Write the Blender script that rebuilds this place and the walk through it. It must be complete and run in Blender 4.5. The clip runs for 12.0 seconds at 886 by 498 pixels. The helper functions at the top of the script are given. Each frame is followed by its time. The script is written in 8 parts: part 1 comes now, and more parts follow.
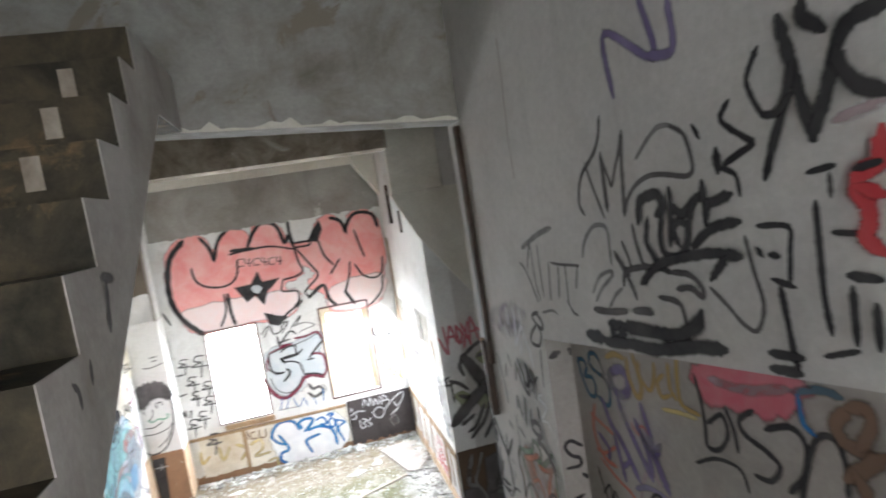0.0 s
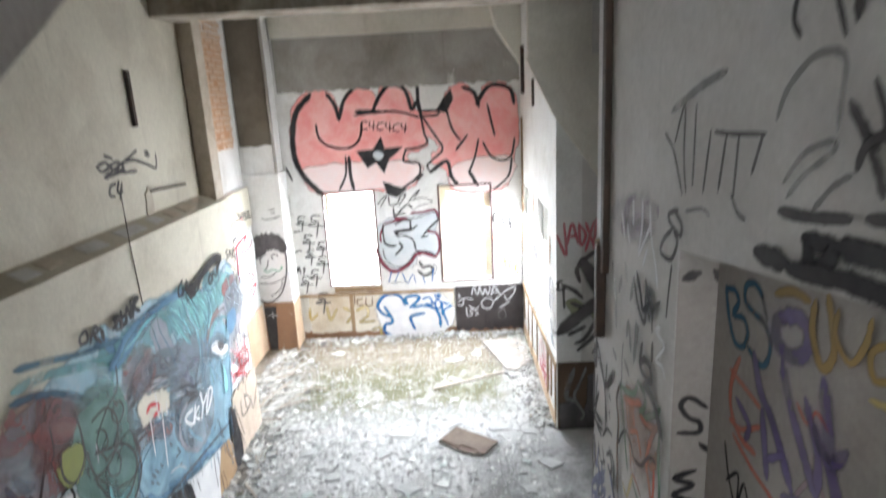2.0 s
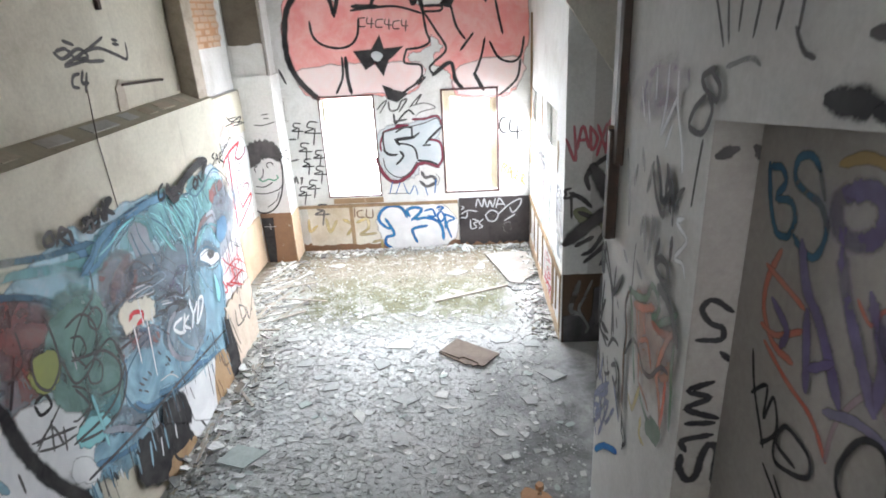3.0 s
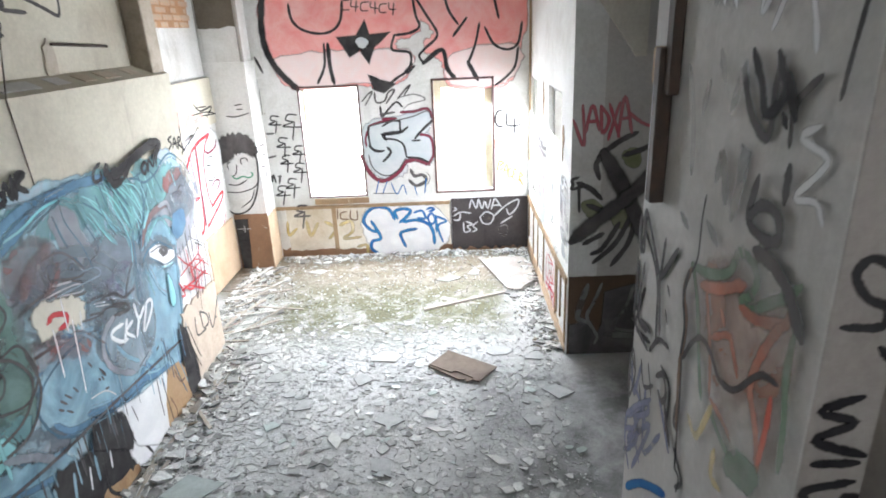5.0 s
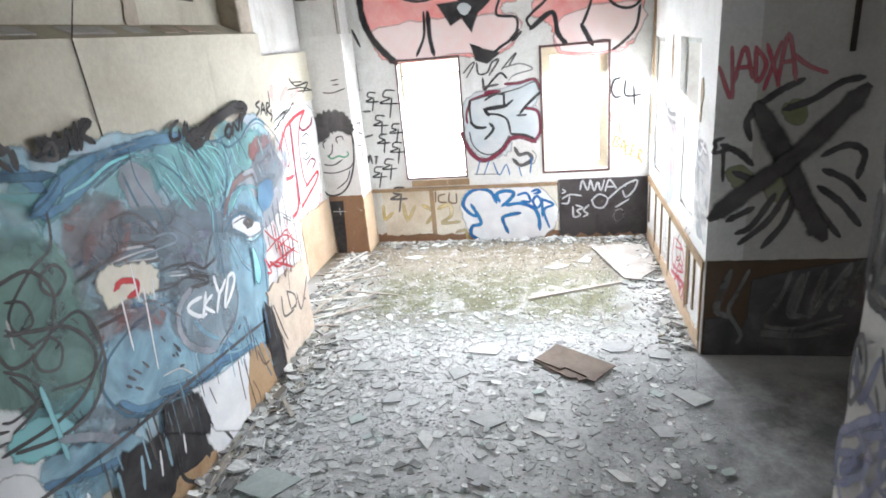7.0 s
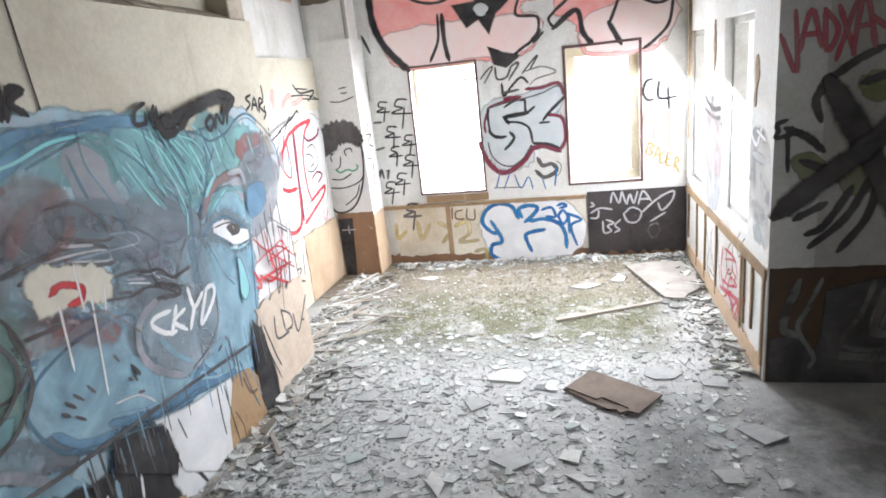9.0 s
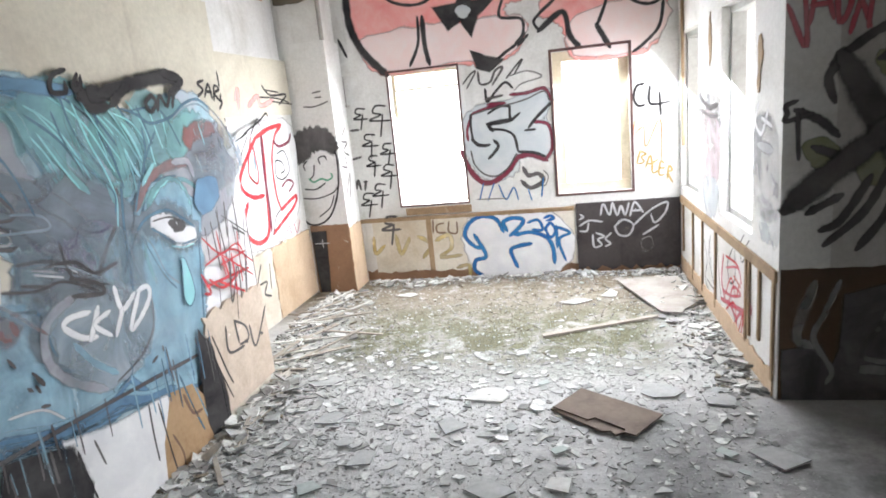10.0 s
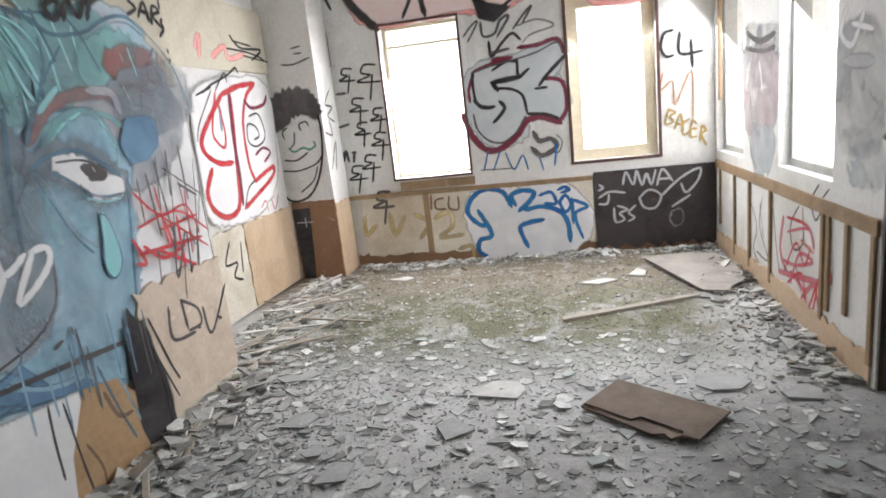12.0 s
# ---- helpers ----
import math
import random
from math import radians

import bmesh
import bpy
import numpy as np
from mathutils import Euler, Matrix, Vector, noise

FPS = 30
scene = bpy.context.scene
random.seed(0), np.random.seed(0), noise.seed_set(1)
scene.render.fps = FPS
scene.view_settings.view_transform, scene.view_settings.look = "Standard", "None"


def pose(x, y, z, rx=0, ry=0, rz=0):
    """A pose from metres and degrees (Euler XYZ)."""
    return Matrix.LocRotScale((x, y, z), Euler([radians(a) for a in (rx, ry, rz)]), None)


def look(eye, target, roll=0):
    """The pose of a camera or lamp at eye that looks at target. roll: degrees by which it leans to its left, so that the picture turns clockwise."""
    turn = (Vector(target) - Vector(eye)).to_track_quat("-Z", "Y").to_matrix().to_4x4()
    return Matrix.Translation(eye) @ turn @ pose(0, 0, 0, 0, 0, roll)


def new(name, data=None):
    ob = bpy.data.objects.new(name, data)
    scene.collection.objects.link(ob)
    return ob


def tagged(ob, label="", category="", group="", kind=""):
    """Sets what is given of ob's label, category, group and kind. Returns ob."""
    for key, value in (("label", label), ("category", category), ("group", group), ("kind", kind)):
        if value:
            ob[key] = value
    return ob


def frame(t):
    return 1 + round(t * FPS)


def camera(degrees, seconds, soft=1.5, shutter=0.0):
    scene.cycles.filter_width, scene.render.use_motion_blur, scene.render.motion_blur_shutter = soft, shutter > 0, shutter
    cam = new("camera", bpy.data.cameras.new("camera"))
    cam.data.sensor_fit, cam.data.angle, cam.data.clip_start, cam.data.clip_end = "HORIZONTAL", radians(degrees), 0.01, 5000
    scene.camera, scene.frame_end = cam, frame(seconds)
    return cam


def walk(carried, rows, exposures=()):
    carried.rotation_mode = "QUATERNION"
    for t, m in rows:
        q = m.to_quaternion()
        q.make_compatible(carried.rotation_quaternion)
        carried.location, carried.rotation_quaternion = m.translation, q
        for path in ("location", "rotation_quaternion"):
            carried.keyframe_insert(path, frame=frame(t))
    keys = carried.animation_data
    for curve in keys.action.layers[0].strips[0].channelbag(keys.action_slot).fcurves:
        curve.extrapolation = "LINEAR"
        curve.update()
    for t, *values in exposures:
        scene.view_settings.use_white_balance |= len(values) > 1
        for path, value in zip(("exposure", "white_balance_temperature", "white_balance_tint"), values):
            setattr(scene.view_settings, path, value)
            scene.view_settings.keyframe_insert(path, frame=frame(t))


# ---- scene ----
cam = camera(73.3, 12.0, soft=1.8, shutter=0.5)
PATH = [
    (0, (0.377, 0.223, 3.882), (0.839, 2.159, 3.692), -9.0),
    (0.5, (0.486, 0.399, 3.869), (0.702, 2.379, 3.684), -9.6),
    (1, (0.616, 0.621, 3.841), (0.742, 2.597, 3.557), -8.7),
    (1.5, (0.719, 0.762, 3.822), (0.718, 2.734, 3.49), -6.6),
    (2, (0.711, 0.998, 3.621), (0.669, 2.935, 3.129), -3.0),
    (2.5, (0.702, 1.136, 3.521), (0.644, 2.992, 2.777), -2.8),
    (3, (0.779, 1.294, 3.402), (0.697, 3.147, 2.654), -3.1),
    (3.2, (0.777, 1.364, 3.352), (0.714, 3.231, 2.637), -2.9),
    (4.8, (0.771, 1.832, 3.045), (0.7, 3.699, 2.33), -2.2),
    (5, (0.764, 1.917, 2.966), (0.71, 3.792, 2.271), -2.7),
    (5.5, (0.709, 2.052, 2.871), (0.666, 3.927, 2.176), -3.0),
    (6, (0.746, 2.181, 2.747), (0.592, 4.058, 2.074), -3.7),
    (6.5, (0.757, 2.297, 2.672), (0.424, 4.143, 1.979), -5.1),
    (7, (0.667, 2.461, 2.56), (0.282, 4.305, 1.89), -5.3),
    (9, (0.604, 2.996, 2.17), (0.147, 4.864, 1.622), -6.3),
    (9.5, (0.647, 3.162, 2.031), (0.177, 5.047, 1.555), -6.6),
    (10, (0.604, 3.38, 1.845), (0.184, 5.284, 1.401), -5.8),
    (10.5, (0.517, 3.529, 1.751), (0.094, 5.43, 1.299), -6.0),
    (11, (0.564, 3.683, 1.649), (0.1, 5.579, 1.211), -5.5),
    (11.5, (0.526, 3.86, 1.539), (0.082, 5.767, 1.129), -5.7),
    (12, (0.444, 4.099, 1.433), (0.017, 6.003, 0.998), -6.5),
]
walk(cam, [(t, look(eye, target, roll)) for t, eye, target, roll in PATH], exposures=[(0, 0.6, 6600, 10), (1.5, 0.62, 6600, 10), (2.5, 0.58, 6500, 10), (6.5, 0.46, 6500, 10), (9.5, 0.18, 6700, 12), (10.5, 0.03, 6800, 12), (11, -0.18, 6900, 13), (12, -0.6, 7000, 13)])

# ---- light ----
SUN_EL, SUN_AZ = radians(52), radians(20)
world = bpy.data.worlds.new("world")
scene.world = world
world.use_nodes = True
wn = world.node_tree
sky = wn.nodes.new("ShaderNodeTexSky")
sky.sky_type, sky.sun_disc, sky.sun_elevation, sky.sun_rotation = "NISHITA", False, SUN_EL, SUN_AZ
sky.dust_density, sky.air_density = 5.0, 1.0
wn.links.new(sky.outputs[0], wn.nodes["Background"].inputs[0])
wn.nodes["Background"].inputs[1].default_value = 0.15
sun = new("sun", bpy.data.lights.new("sun", "SUN"))
sun.data.energy, sun.data.angle, sun.data.color = 1.0, radians(15), (1.0, 0.96, 0.9)
sun.matrix_world = look((0, 0, 30), (-math.sin(SUN_AZ) * math.cos(SUN_EL), -math.cos(SUN_AZ) * math.cos(SUN_EL), 30 - math.sin(SUN_EL)))


def window_light(name, m, w, h, power):
    """The sky's light in a window's opening."""
    lamp = new(name, bpy.data.lights.new(name, "AREA"))
    lamp.data.shape, lamp.data.size, lamp.data.size_y, lamp.data.energy = "RECTANGLE", w, h, power
    lamp.data.color = (0.9, 0.97, 1.06)
    lamp.matrix_world = m


W1 = (-1.245, -0.485, 0.865, 2.315)
W2 = (0.505, 1.262, 0.875, 2.335)
EA = (7.42, 8.22, 0.89, 2.38)
EB = (8.99, 9.80, 0.87, 2.36)
for x0, x1, z0, z1 in (W1, W2):
    window_light("window_light", look(((x0 + x1) / 2, 10.12, (z0 + z1) / 2), ((x0 + x1) / 2, 5, (z0 + z1) / 2 - 3.0)), x1 - x0, z1 - z0, 98)
for (y0, y1, z0, z1), watts in ((EA, 62), (EB, 38)):
    window_light("window_light", look((1.97, (y0 + y1) / 2, (z0 + z1) / 2), (-0.6, (y0 + y1) / 2, -0.3)), y1 - y0, z1 - z0, watts)


# an assumed, unseen window behind the walker, added to light the stairwell
S1 = (0.1, 1.3, 3.2, 4.8)
window_light("window_light", look((0.7, -1.75, 4.0), (0.7, 3, 4.0)), 1.2, 1.6, 6.5)


# ---- materials ----
def nodes_of(name):
    m = bpy.data.materials.new(name)
    m.use_nodes = True
    nt = m.node_tree
    return m, nt, nt.nodes["Principled BSDF"]


def add(nt, kind, **vals):
    n = nt.nodes.new(kind)
    for k, v in vals.items():
        n.inputs[k.replace("_", " ")].default_value = v
    return n


def ramp(nt, fac, stops):
    r = nt.nodes.new("ShaderNodeValToRGB")
    e = r.color_ramp.elements
    e[0].position, e[0].color = stops[0][0], (*stops[0][1], 1)
    e[1].position, e[1].color = stops[-1][0], (*stops[-1][1], 1)
    for p, c in stops[1:-1]:
        e.new(p).color = (*c, 1)
    nt.links.new(fac, r.inputs[0])
    return r.outputs[0]


def mix(nt, fac, a, b, mode="MIX"):
    n = nt.nodes.new("ShaderNodeMix")
    n.data_type, n.blend_type = "RGBA", mode
    for sock, v in ((n.inputs[0], fac), (n.inputs[6], a), (n.inputs[7], b)):
        if isinstance(v, bpy.types.NodeSocket):
            nt.links.new(v, sock)
        else:
            sock.default_value = v if not isinstance(v, tuple) or len(v) == 4 else (*v, 1)
    return n.outputs[2]


def grain(nt, scale, detail=6.0, rough=0.6, warp=0.0, stretch=None):
    """Noise in metres of the object."""
    tc = nt.nodes.new("ShaderNodeTexCoord")
    n = add(nt, "ShaderNodeTexNoise", Scale=scale, Detail=detail, Roughness=rough, Distortion=warp)
    if stretch:
        mp = nt.nodes.new("ShaderNodeMapping")
        mp.inputs["Scale"].default_value = stretch
        nt.links.new(tc.outputs["Object"], mp.inputs[0])
        nt.links.new(mp.outputs[0], n.inputs["Vector"])
    else:
        nt.links.new(tc.outputs["Object"], n.inputs["Vector"])
    return n.outputs["Fac"]


def bump(nt, bsdf, height, strength=0.3, dist=0.01):
    b = add(nt, "ShaderNodeBump", Strength=strength, Distance=dist)
    nt.links.new(height, b.inputs["Height"])
    nt.links.new(b.outputs[0], bsdf.inputs["Normal"])


def surface(name, base, stain, chip, stain_at=(0.45, 0.75), chip_at=(0.66, 0.69), rough=0.85, scale=1.3, relief=0.35, streak=True):
    """A worn wall surface: a coat, dirt at large scale, and places where the coat has come off."""
    m, nt, b = nodes_of(name)
    k, w = (0, 0, 0), (1, 1, 1)
    dirt = ramp(nt, grain(nt, scale, 8, 0.65, 0.4), [(stain_at[0], k), (stain_at[1], w)])
    col = mix(nt, dirt, base, stain)
    fine = ramp(nt, grain(nt, 38, 4, 0.7), [(0.3, (0.86,) * 3), (0.7, (1.06,) * 3)])
    col = mix(nt, 0.8, col, fine, "MULTIPLY")
    if streak:
        run = ramp(nt, grain(nt, 3.0, 5, 0.6, 0.2, (3.0, 3.0, 0.22)), [(0.6, k), (0.85, (0.45,) * 3)])
        col = mix(nt, run, col, tuple(c * 0.6 for c in stain))
    off = ramp(nt, grain(nt, 2.1, 10, 0.68, 0.8), [(chip_at[0], k), (chip_at[1], w)])
    col = mix(nt, off, col, chip)
    nt.links.new(col, b.inputs["Base Color"])
    b.inputs["Roughness"].default_value = rough
    b.inputs["Specular IOR Level"].default_value = 0.25
    h = mix(nt, 0.5, grain(nt, 22, 8, 0.7), grain(nt, 4, 3, 0.5))
    h = mix(nt, off, h, (0.0, 0.0, 0.0))
    bump(nt, b, h, relief, 0.012)
    return m


PLASTER = surface("white_plaster", (0.71, 0.705, 0.69), (0.47, 0.45, 0.41), (0.36, 0.32, 0.27), stain_at=(0.48, 0.8), chip_at=(0.71, 0.73))
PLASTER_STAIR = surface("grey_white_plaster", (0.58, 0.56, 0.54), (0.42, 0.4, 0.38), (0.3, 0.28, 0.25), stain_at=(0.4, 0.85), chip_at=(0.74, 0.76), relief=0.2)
CREAM = surface("cream_plaster", (0.62, 0.58, 0.48), (0.45, 0.4, 0.32), (0.33, 0.28, 0.22), chip_at=(0.71, 0.73), relief=0.2)
PALE_CONCRETE = surface("pale_cast_concrete", (0.68, 0.65, 0.58), (0.5, 0.47, 0.4), (0.36, 0.32, 0.26), stain_at=(0.42, 0.8), chip_at=(0.72, 0.74))
CONCRETE = surface("bare_concrete", (0.37, 0.355, 0.33), (0.22, 0.2, 0.175), (0.45, 0.43, 0.4), stain_at=(0.35, 0.7), chip_at=(0.62, 0.66))
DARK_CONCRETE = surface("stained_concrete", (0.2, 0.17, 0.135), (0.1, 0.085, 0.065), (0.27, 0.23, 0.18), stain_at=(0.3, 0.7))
BROWN_CONCRETE = surface("brown_stained_concrete", (0.4, 0.35, 0.29), (0.19, 0.155, 0.12), (0.5, 0.46, 0.4), stain_at=(0.42, 0.62), chip_at=(0.6, 0.68), scale=2.6)
BROWN = surface("brown_oil_paint", (0.28, 0.16, 0.095), (0.15, 0.09, 0.06), (0.42, 0.38, 0.32), rough=0.6, chip_at=(0.66, 0.68))
DARK_BROWN = surface("grimy_dark_brown_paint", (0.11, 0.07, 0.045), (0.05, 0.038, 0.03), (0.2, 0.13, 0.085), rough=0.6, chip_at=(0.68, 0.7))
BOARD = surface("painted_fibreboard", (0.68, 0.64, 0.56), (0.48, 0.4, 0.3), (0.35, 0.24, 0.14), stain_at=(0.42, 0.7), chip_at=(0.72, 0.75))
TAN = surface("tan_fibreboard", (0.58, 0.44, 0.31), (0.44, 0.31, 0.2), (0.68, 0.58, 0.46), scale=2.5, chip_at=(0.66, 0.69))
STRING = surface("grimy_string_plaster", (0.45, 0.42, 0.4), (0.25, 0.22, 0.19), (0.2, 0.17, 0.14), stain_at=(0.35, 0.75), chip_at=(0.68, 0.72), scale=1.8)
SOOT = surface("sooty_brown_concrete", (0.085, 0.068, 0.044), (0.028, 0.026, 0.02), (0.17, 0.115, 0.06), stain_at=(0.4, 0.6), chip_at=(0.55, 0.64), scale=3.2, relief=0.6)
WOOD = surface("weathered_wood", (0.33, 0.23, 0.14), (0.18, 0.12, 0.075), (0.45, 0.38, 0.3), scale=4, relief=0.5)
RUST = surface("rusted_steel", (0.06, 0.045, 0.037), (0.095, 0.055, 0.037), (0.04, 0.035, 0.03), scale=9, rough=0.75)
BRICK = surface("orange_brick", (0.52, 0.3, 0.17), (0.38, 0.22, 0.13), (0.55, 0.47, 0.38), scale=3)


def floor_material():
    m, nt, b = nodes_of("dusty_concrete_floor")
    k, w = (0, 0, 0), (1, 1, 1)
    col = mix(nt, ramp(nt, grain(nt, 1.3, 12, 0.72, 0.1), [(0.38, k), (0.68, w)]), (0.58, 0.58, 0.575), (0.38, 0.38, 0.37))
    col = mix(nt, ramp(nt, grain(nt, 14, 8, 0.75), [(0.5, k), (0.72, w)]), col, (0.64, 0.645, 0.64))
    col = mix(nt, ramp(nt, grain(nt, 60, 4, 0.8), [(0.55, k), (0.7, (0.7,) * 3)]), col, (0.2, 0.195, 0.185))
    tc = nt.nodes.new("ShaderNodeTexCoord")
    sep = nt.nodes.new("ShaderNodeSeparateXYZ")
    nt.links.new(tc.outputs["Object"], sep.inputs[0])
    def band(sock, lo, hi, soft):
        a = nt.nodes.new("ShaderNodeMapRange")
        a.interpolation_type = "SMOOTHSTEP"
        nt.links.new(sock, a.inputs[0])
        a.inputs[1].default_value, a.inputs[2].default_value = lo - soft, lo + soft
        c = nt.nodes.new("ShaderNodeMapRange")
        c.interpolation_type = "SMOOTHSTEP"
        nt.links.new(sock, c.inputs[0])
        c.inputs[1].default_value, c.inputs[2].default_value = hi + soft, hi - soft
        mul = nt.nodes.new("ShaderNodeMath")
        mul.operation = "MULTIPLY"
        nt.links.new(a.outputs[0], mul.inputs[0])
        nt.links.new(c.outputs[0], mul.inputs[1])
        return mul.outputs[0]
    # shade before the side recess, painted into the floor colour and broken by noise
    floor_shade = mix(nt, 1.0, mix(nt, 1.0, ramp(nt, grain(nt, 2.4, 12, 0.72, 0.1), [(0.3, k), (0.6, w)]), band(sep.outputs[1], 4.0, 6.7, 0.4), "MULTIPLY"), band(sep.outputs[0], 0.75, 6.0, 0.6), "MULTIPLY")
    col = mix(nt, floor_shade, col, mix(nt, grain(nt, 20, 6, 0.8), (0.1, 0.1, 0.1), (0.2, 0.2, 0.195)))
    # moss where rain comes in, straw and dirt by the windows
    patch = ramp(nt, grain(nt, 4, 9, 0.72, 0.6), [(0.3, k), (0.52, w)])
    moss = mix(nt, 1.0, mix(nt, 1.0, patch, band(sep.outputs[1], 7.35, 9.0, 0.45), "MULTIPLY"), band(sep.outputs[0], -1.45, 1.35, 0.3), "MULTIPLY")
    col = mix(nt, moss, col, mix(nt, grain(nt, 45, 6, 0.8), (0.05, 0.052, 0.022), (0.16, 0.15, 0.075)))
    straw = mix(nt, 1.0, ramp(nt, grain(nt, 7, 8, 0.7), [(0.28, k), (0.5, w)]), band(sep.outputs[1], 8.6, 11.0, 0.6), "MULTIPLY")
    col = mix(nt, straw, col, mix(nt, grain(nt, 50, 6, 0.8), (0.07, 0.055, 0.035), (0.26, 0.21, 0.145)))
    nt.links.new(col, b.inputs["Base Color"])
    b.inputs["Roughness"].default_value = 0.8
    bump(nt, b, grain(nt, 30, 10, 0.75), 0.6, 0.015)
    return m


FLOOR = floor_material()


# ---- building helpers ----
def part(name, bm, material, parent=None, label=""):
    me = bpy.data.meshes.new(name)
    bm.to_mesh(me)
    bm.free()
    me.materials.append(material)
    ob = new(name, me)
    ob.parent = parent
    if label:
        ob["label"] = label
    return ob


def box(bm, x0, y0, z0, x1, y1, z1, bev=0.0):
    r = bmesh.ops.create_cube(bm, size=1.0, matrix=Matrix.Translation(((x0 + x1) / 2, (y0 + y1) / 2, (z0 + z1) / 2)) @ Matrix.Diagonal((x1 - x0, y1 - y0, z1 - z0, 1)))
    if bev:
        es = {e for v in r["verts"] for e in v.link_edges}
        bmesh.ops.bevel(bm, geom=list(es), offset=bev, segments=1, affect="EDGES")


def boxes(name, material, dims, parent=None, label="", category="", kind="", bev=0.0):
    bm = bmesh.new()
    for d in dims:
        box(bm, *d, bev=bev)
    ob = part(name, bm, material, parent, label)
    return tagged(ob, "", category, "", kind)


def prism(name, material, outline, axis, a, b, parent=None, label="", category="", kind=""):
    """A plate of an outline in the two other axes, from a to b along axis."""
    bm = bmesh.new()
    def at(p, c):
        return {"x": (c, p[0], p[1]), "y": (p[0], c, p[1]), "z": (p[0], p[1], c)}[axis]
    lo = [bm.verts.new(at(p, a)) for p in outline]
    hi = [bm.verts.new(at(p, b)) for p in outline]
    bm.faces.new(lo), bm.faces.new(hi)
    for i in range(len(lo)):
        j = (i + 1) % len(lo)
        bm.faces.new((lo[i], lo[j], hi[j], hi[i]))
    bmesh.ops.recalc_face_normals(bm, faces=bm.faces)
    return tagged(part(name, bm, material, parent, label), "", category, "", kind)


# ---- setting ----
CEIL, LAND = 4.9, 2.36
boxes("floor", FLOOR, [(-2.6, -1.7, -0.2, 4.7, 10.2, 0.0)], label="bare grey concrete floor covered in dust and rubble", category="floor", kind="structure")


def wall_along_x(name, mat, y0, y1, x0, x1, z0, z1, holes, label):
    dims, x = [], x0
    for a, b, c, d in sorted(holes):
        dims += [(x, y0, z0, a, y1, z1), (a, y0, z0, b, y1, c), (a, y0, d, b, y1, z1)]
        x = b
    dims.append((x, y0, z0, x1, y1, z1))
    return boxes(name, mat, dims, label=label, category="wall", kind="structure")


def wall_along_y(name, mat, x0, x1, y0, y1, z0, z1, holes, label):
    dims, y = [], y0
    for a, b, c, d in sorted(holes):
        dims += [(x0, y, z0, x1, a, z1), (x0, a, z0, x1, b, c), (x0, a, d, x1, b, z1)]
        y = b
    dims.append((x0, y, z0, x1, y1, z1))
    return boxes(name, mat, dims, label=label, category="wall", kind="structure")


wall_along_x("wall_north", PLASTER, 9.86, 10.16, -2.6, 2.0, 0, CEIL, [W1, W2], "white plastered window wall sprayed with graffiti")
wall_along_y("wall_east", PLASTER, 1.74, 2.0, 6.91, 9.86, 0, CEIL, [EA, EB], "white plastered side wall with two window openings")
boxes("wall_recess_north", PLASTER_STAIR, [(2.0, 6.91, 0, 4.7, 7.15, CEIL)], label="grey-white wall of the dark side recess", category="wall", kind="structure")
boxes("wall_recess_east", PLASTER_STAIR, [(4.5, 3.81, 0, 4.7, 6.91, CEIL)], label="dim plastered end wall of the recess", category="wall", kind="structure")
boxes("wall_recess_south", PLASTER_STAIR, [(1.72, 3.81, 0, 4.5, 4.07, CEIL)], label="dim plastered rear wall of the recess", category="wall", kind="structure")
# the stair's wall with its recess
N0, N1, NZ0, NZ1 = 0.75, 2.94, 0.5, 3.085
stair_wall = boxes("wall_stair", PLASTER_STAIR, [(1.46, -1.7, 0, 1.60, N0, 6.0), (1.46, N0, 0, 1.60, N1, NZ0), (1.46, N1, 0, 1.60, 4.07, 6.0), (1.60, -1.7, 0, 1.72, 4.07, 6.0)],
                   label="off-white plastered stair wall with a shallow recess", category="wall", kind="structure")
# added plates whose darker grey-brown carries the shade inside the recess
RECESS_SHADE = surface("shaded_recess_grey_brown", (0.4, 0.365, 0.34), (0.28, 0.255, 0.235), (0.46, 0.43, 0.4))
prism("recess_render", RECESS_SHADE, [(N0 + 0.002, NZ0 + 0.002), (N1 - 0.004, NZ0 + 0.002), (N1 - 0.004, NZ1), (N0 + 0.002, 3.40)], "x", 1.596, 1.5995, stair_wall)
prism("recess_jamb", RECESS_SHADE, [(1.462, NZ0 + 0.002), (1.596, NZ0 + 0.002), (1.596, NZ1), (1.462, NZ1 + 0.018)], "y", 2.936, 2.9395, stair_wall)
prism("lintel", PLASTER_STAIR, [(N0, 3.40), (N1, NZ1), (N1, 6.0), (N0, 6.0)], "x", 1.46, 1.60, stair_wall)
boxes("wall_west", CREAM, [(-2.1, -1.7, 0, -1.67, 7.2, 2.71)], label="cream plastered wall carrying a blue mural", category="wall", kind="structure")
boxes("wall_west_upper", CREAM, [(-2.1, -1.7, 2.71, -1.86, 7.2, 6.0)], label="set-back cream plastered upper wall", category="wall", kind="structure")
boxes("wall_west_far", PLASTER, [(-2.6, 7.2, 0, -2.247, 9.455, 2.54), (-2.6, 7.2, 2.54, -2.28, 9.455, CEIL)], label="white plastered wall with a ledge", category="wall", kind="structure")
boxes("pier", PLASTER, [(-2.6, 9.455, 0, -1.765, 9.86, 2.69), (-2.6, 9.5, 2.69, -1.8, 9.86, CEIL)], label="white plastered corner pier", category="pier", kind="structure")
wall_along_x("wall_south", PLASTER_STAIR, -1.9, -1.7, -2.1, 1.72, 0, 6.0, [S1], "plain wall behind the landing")
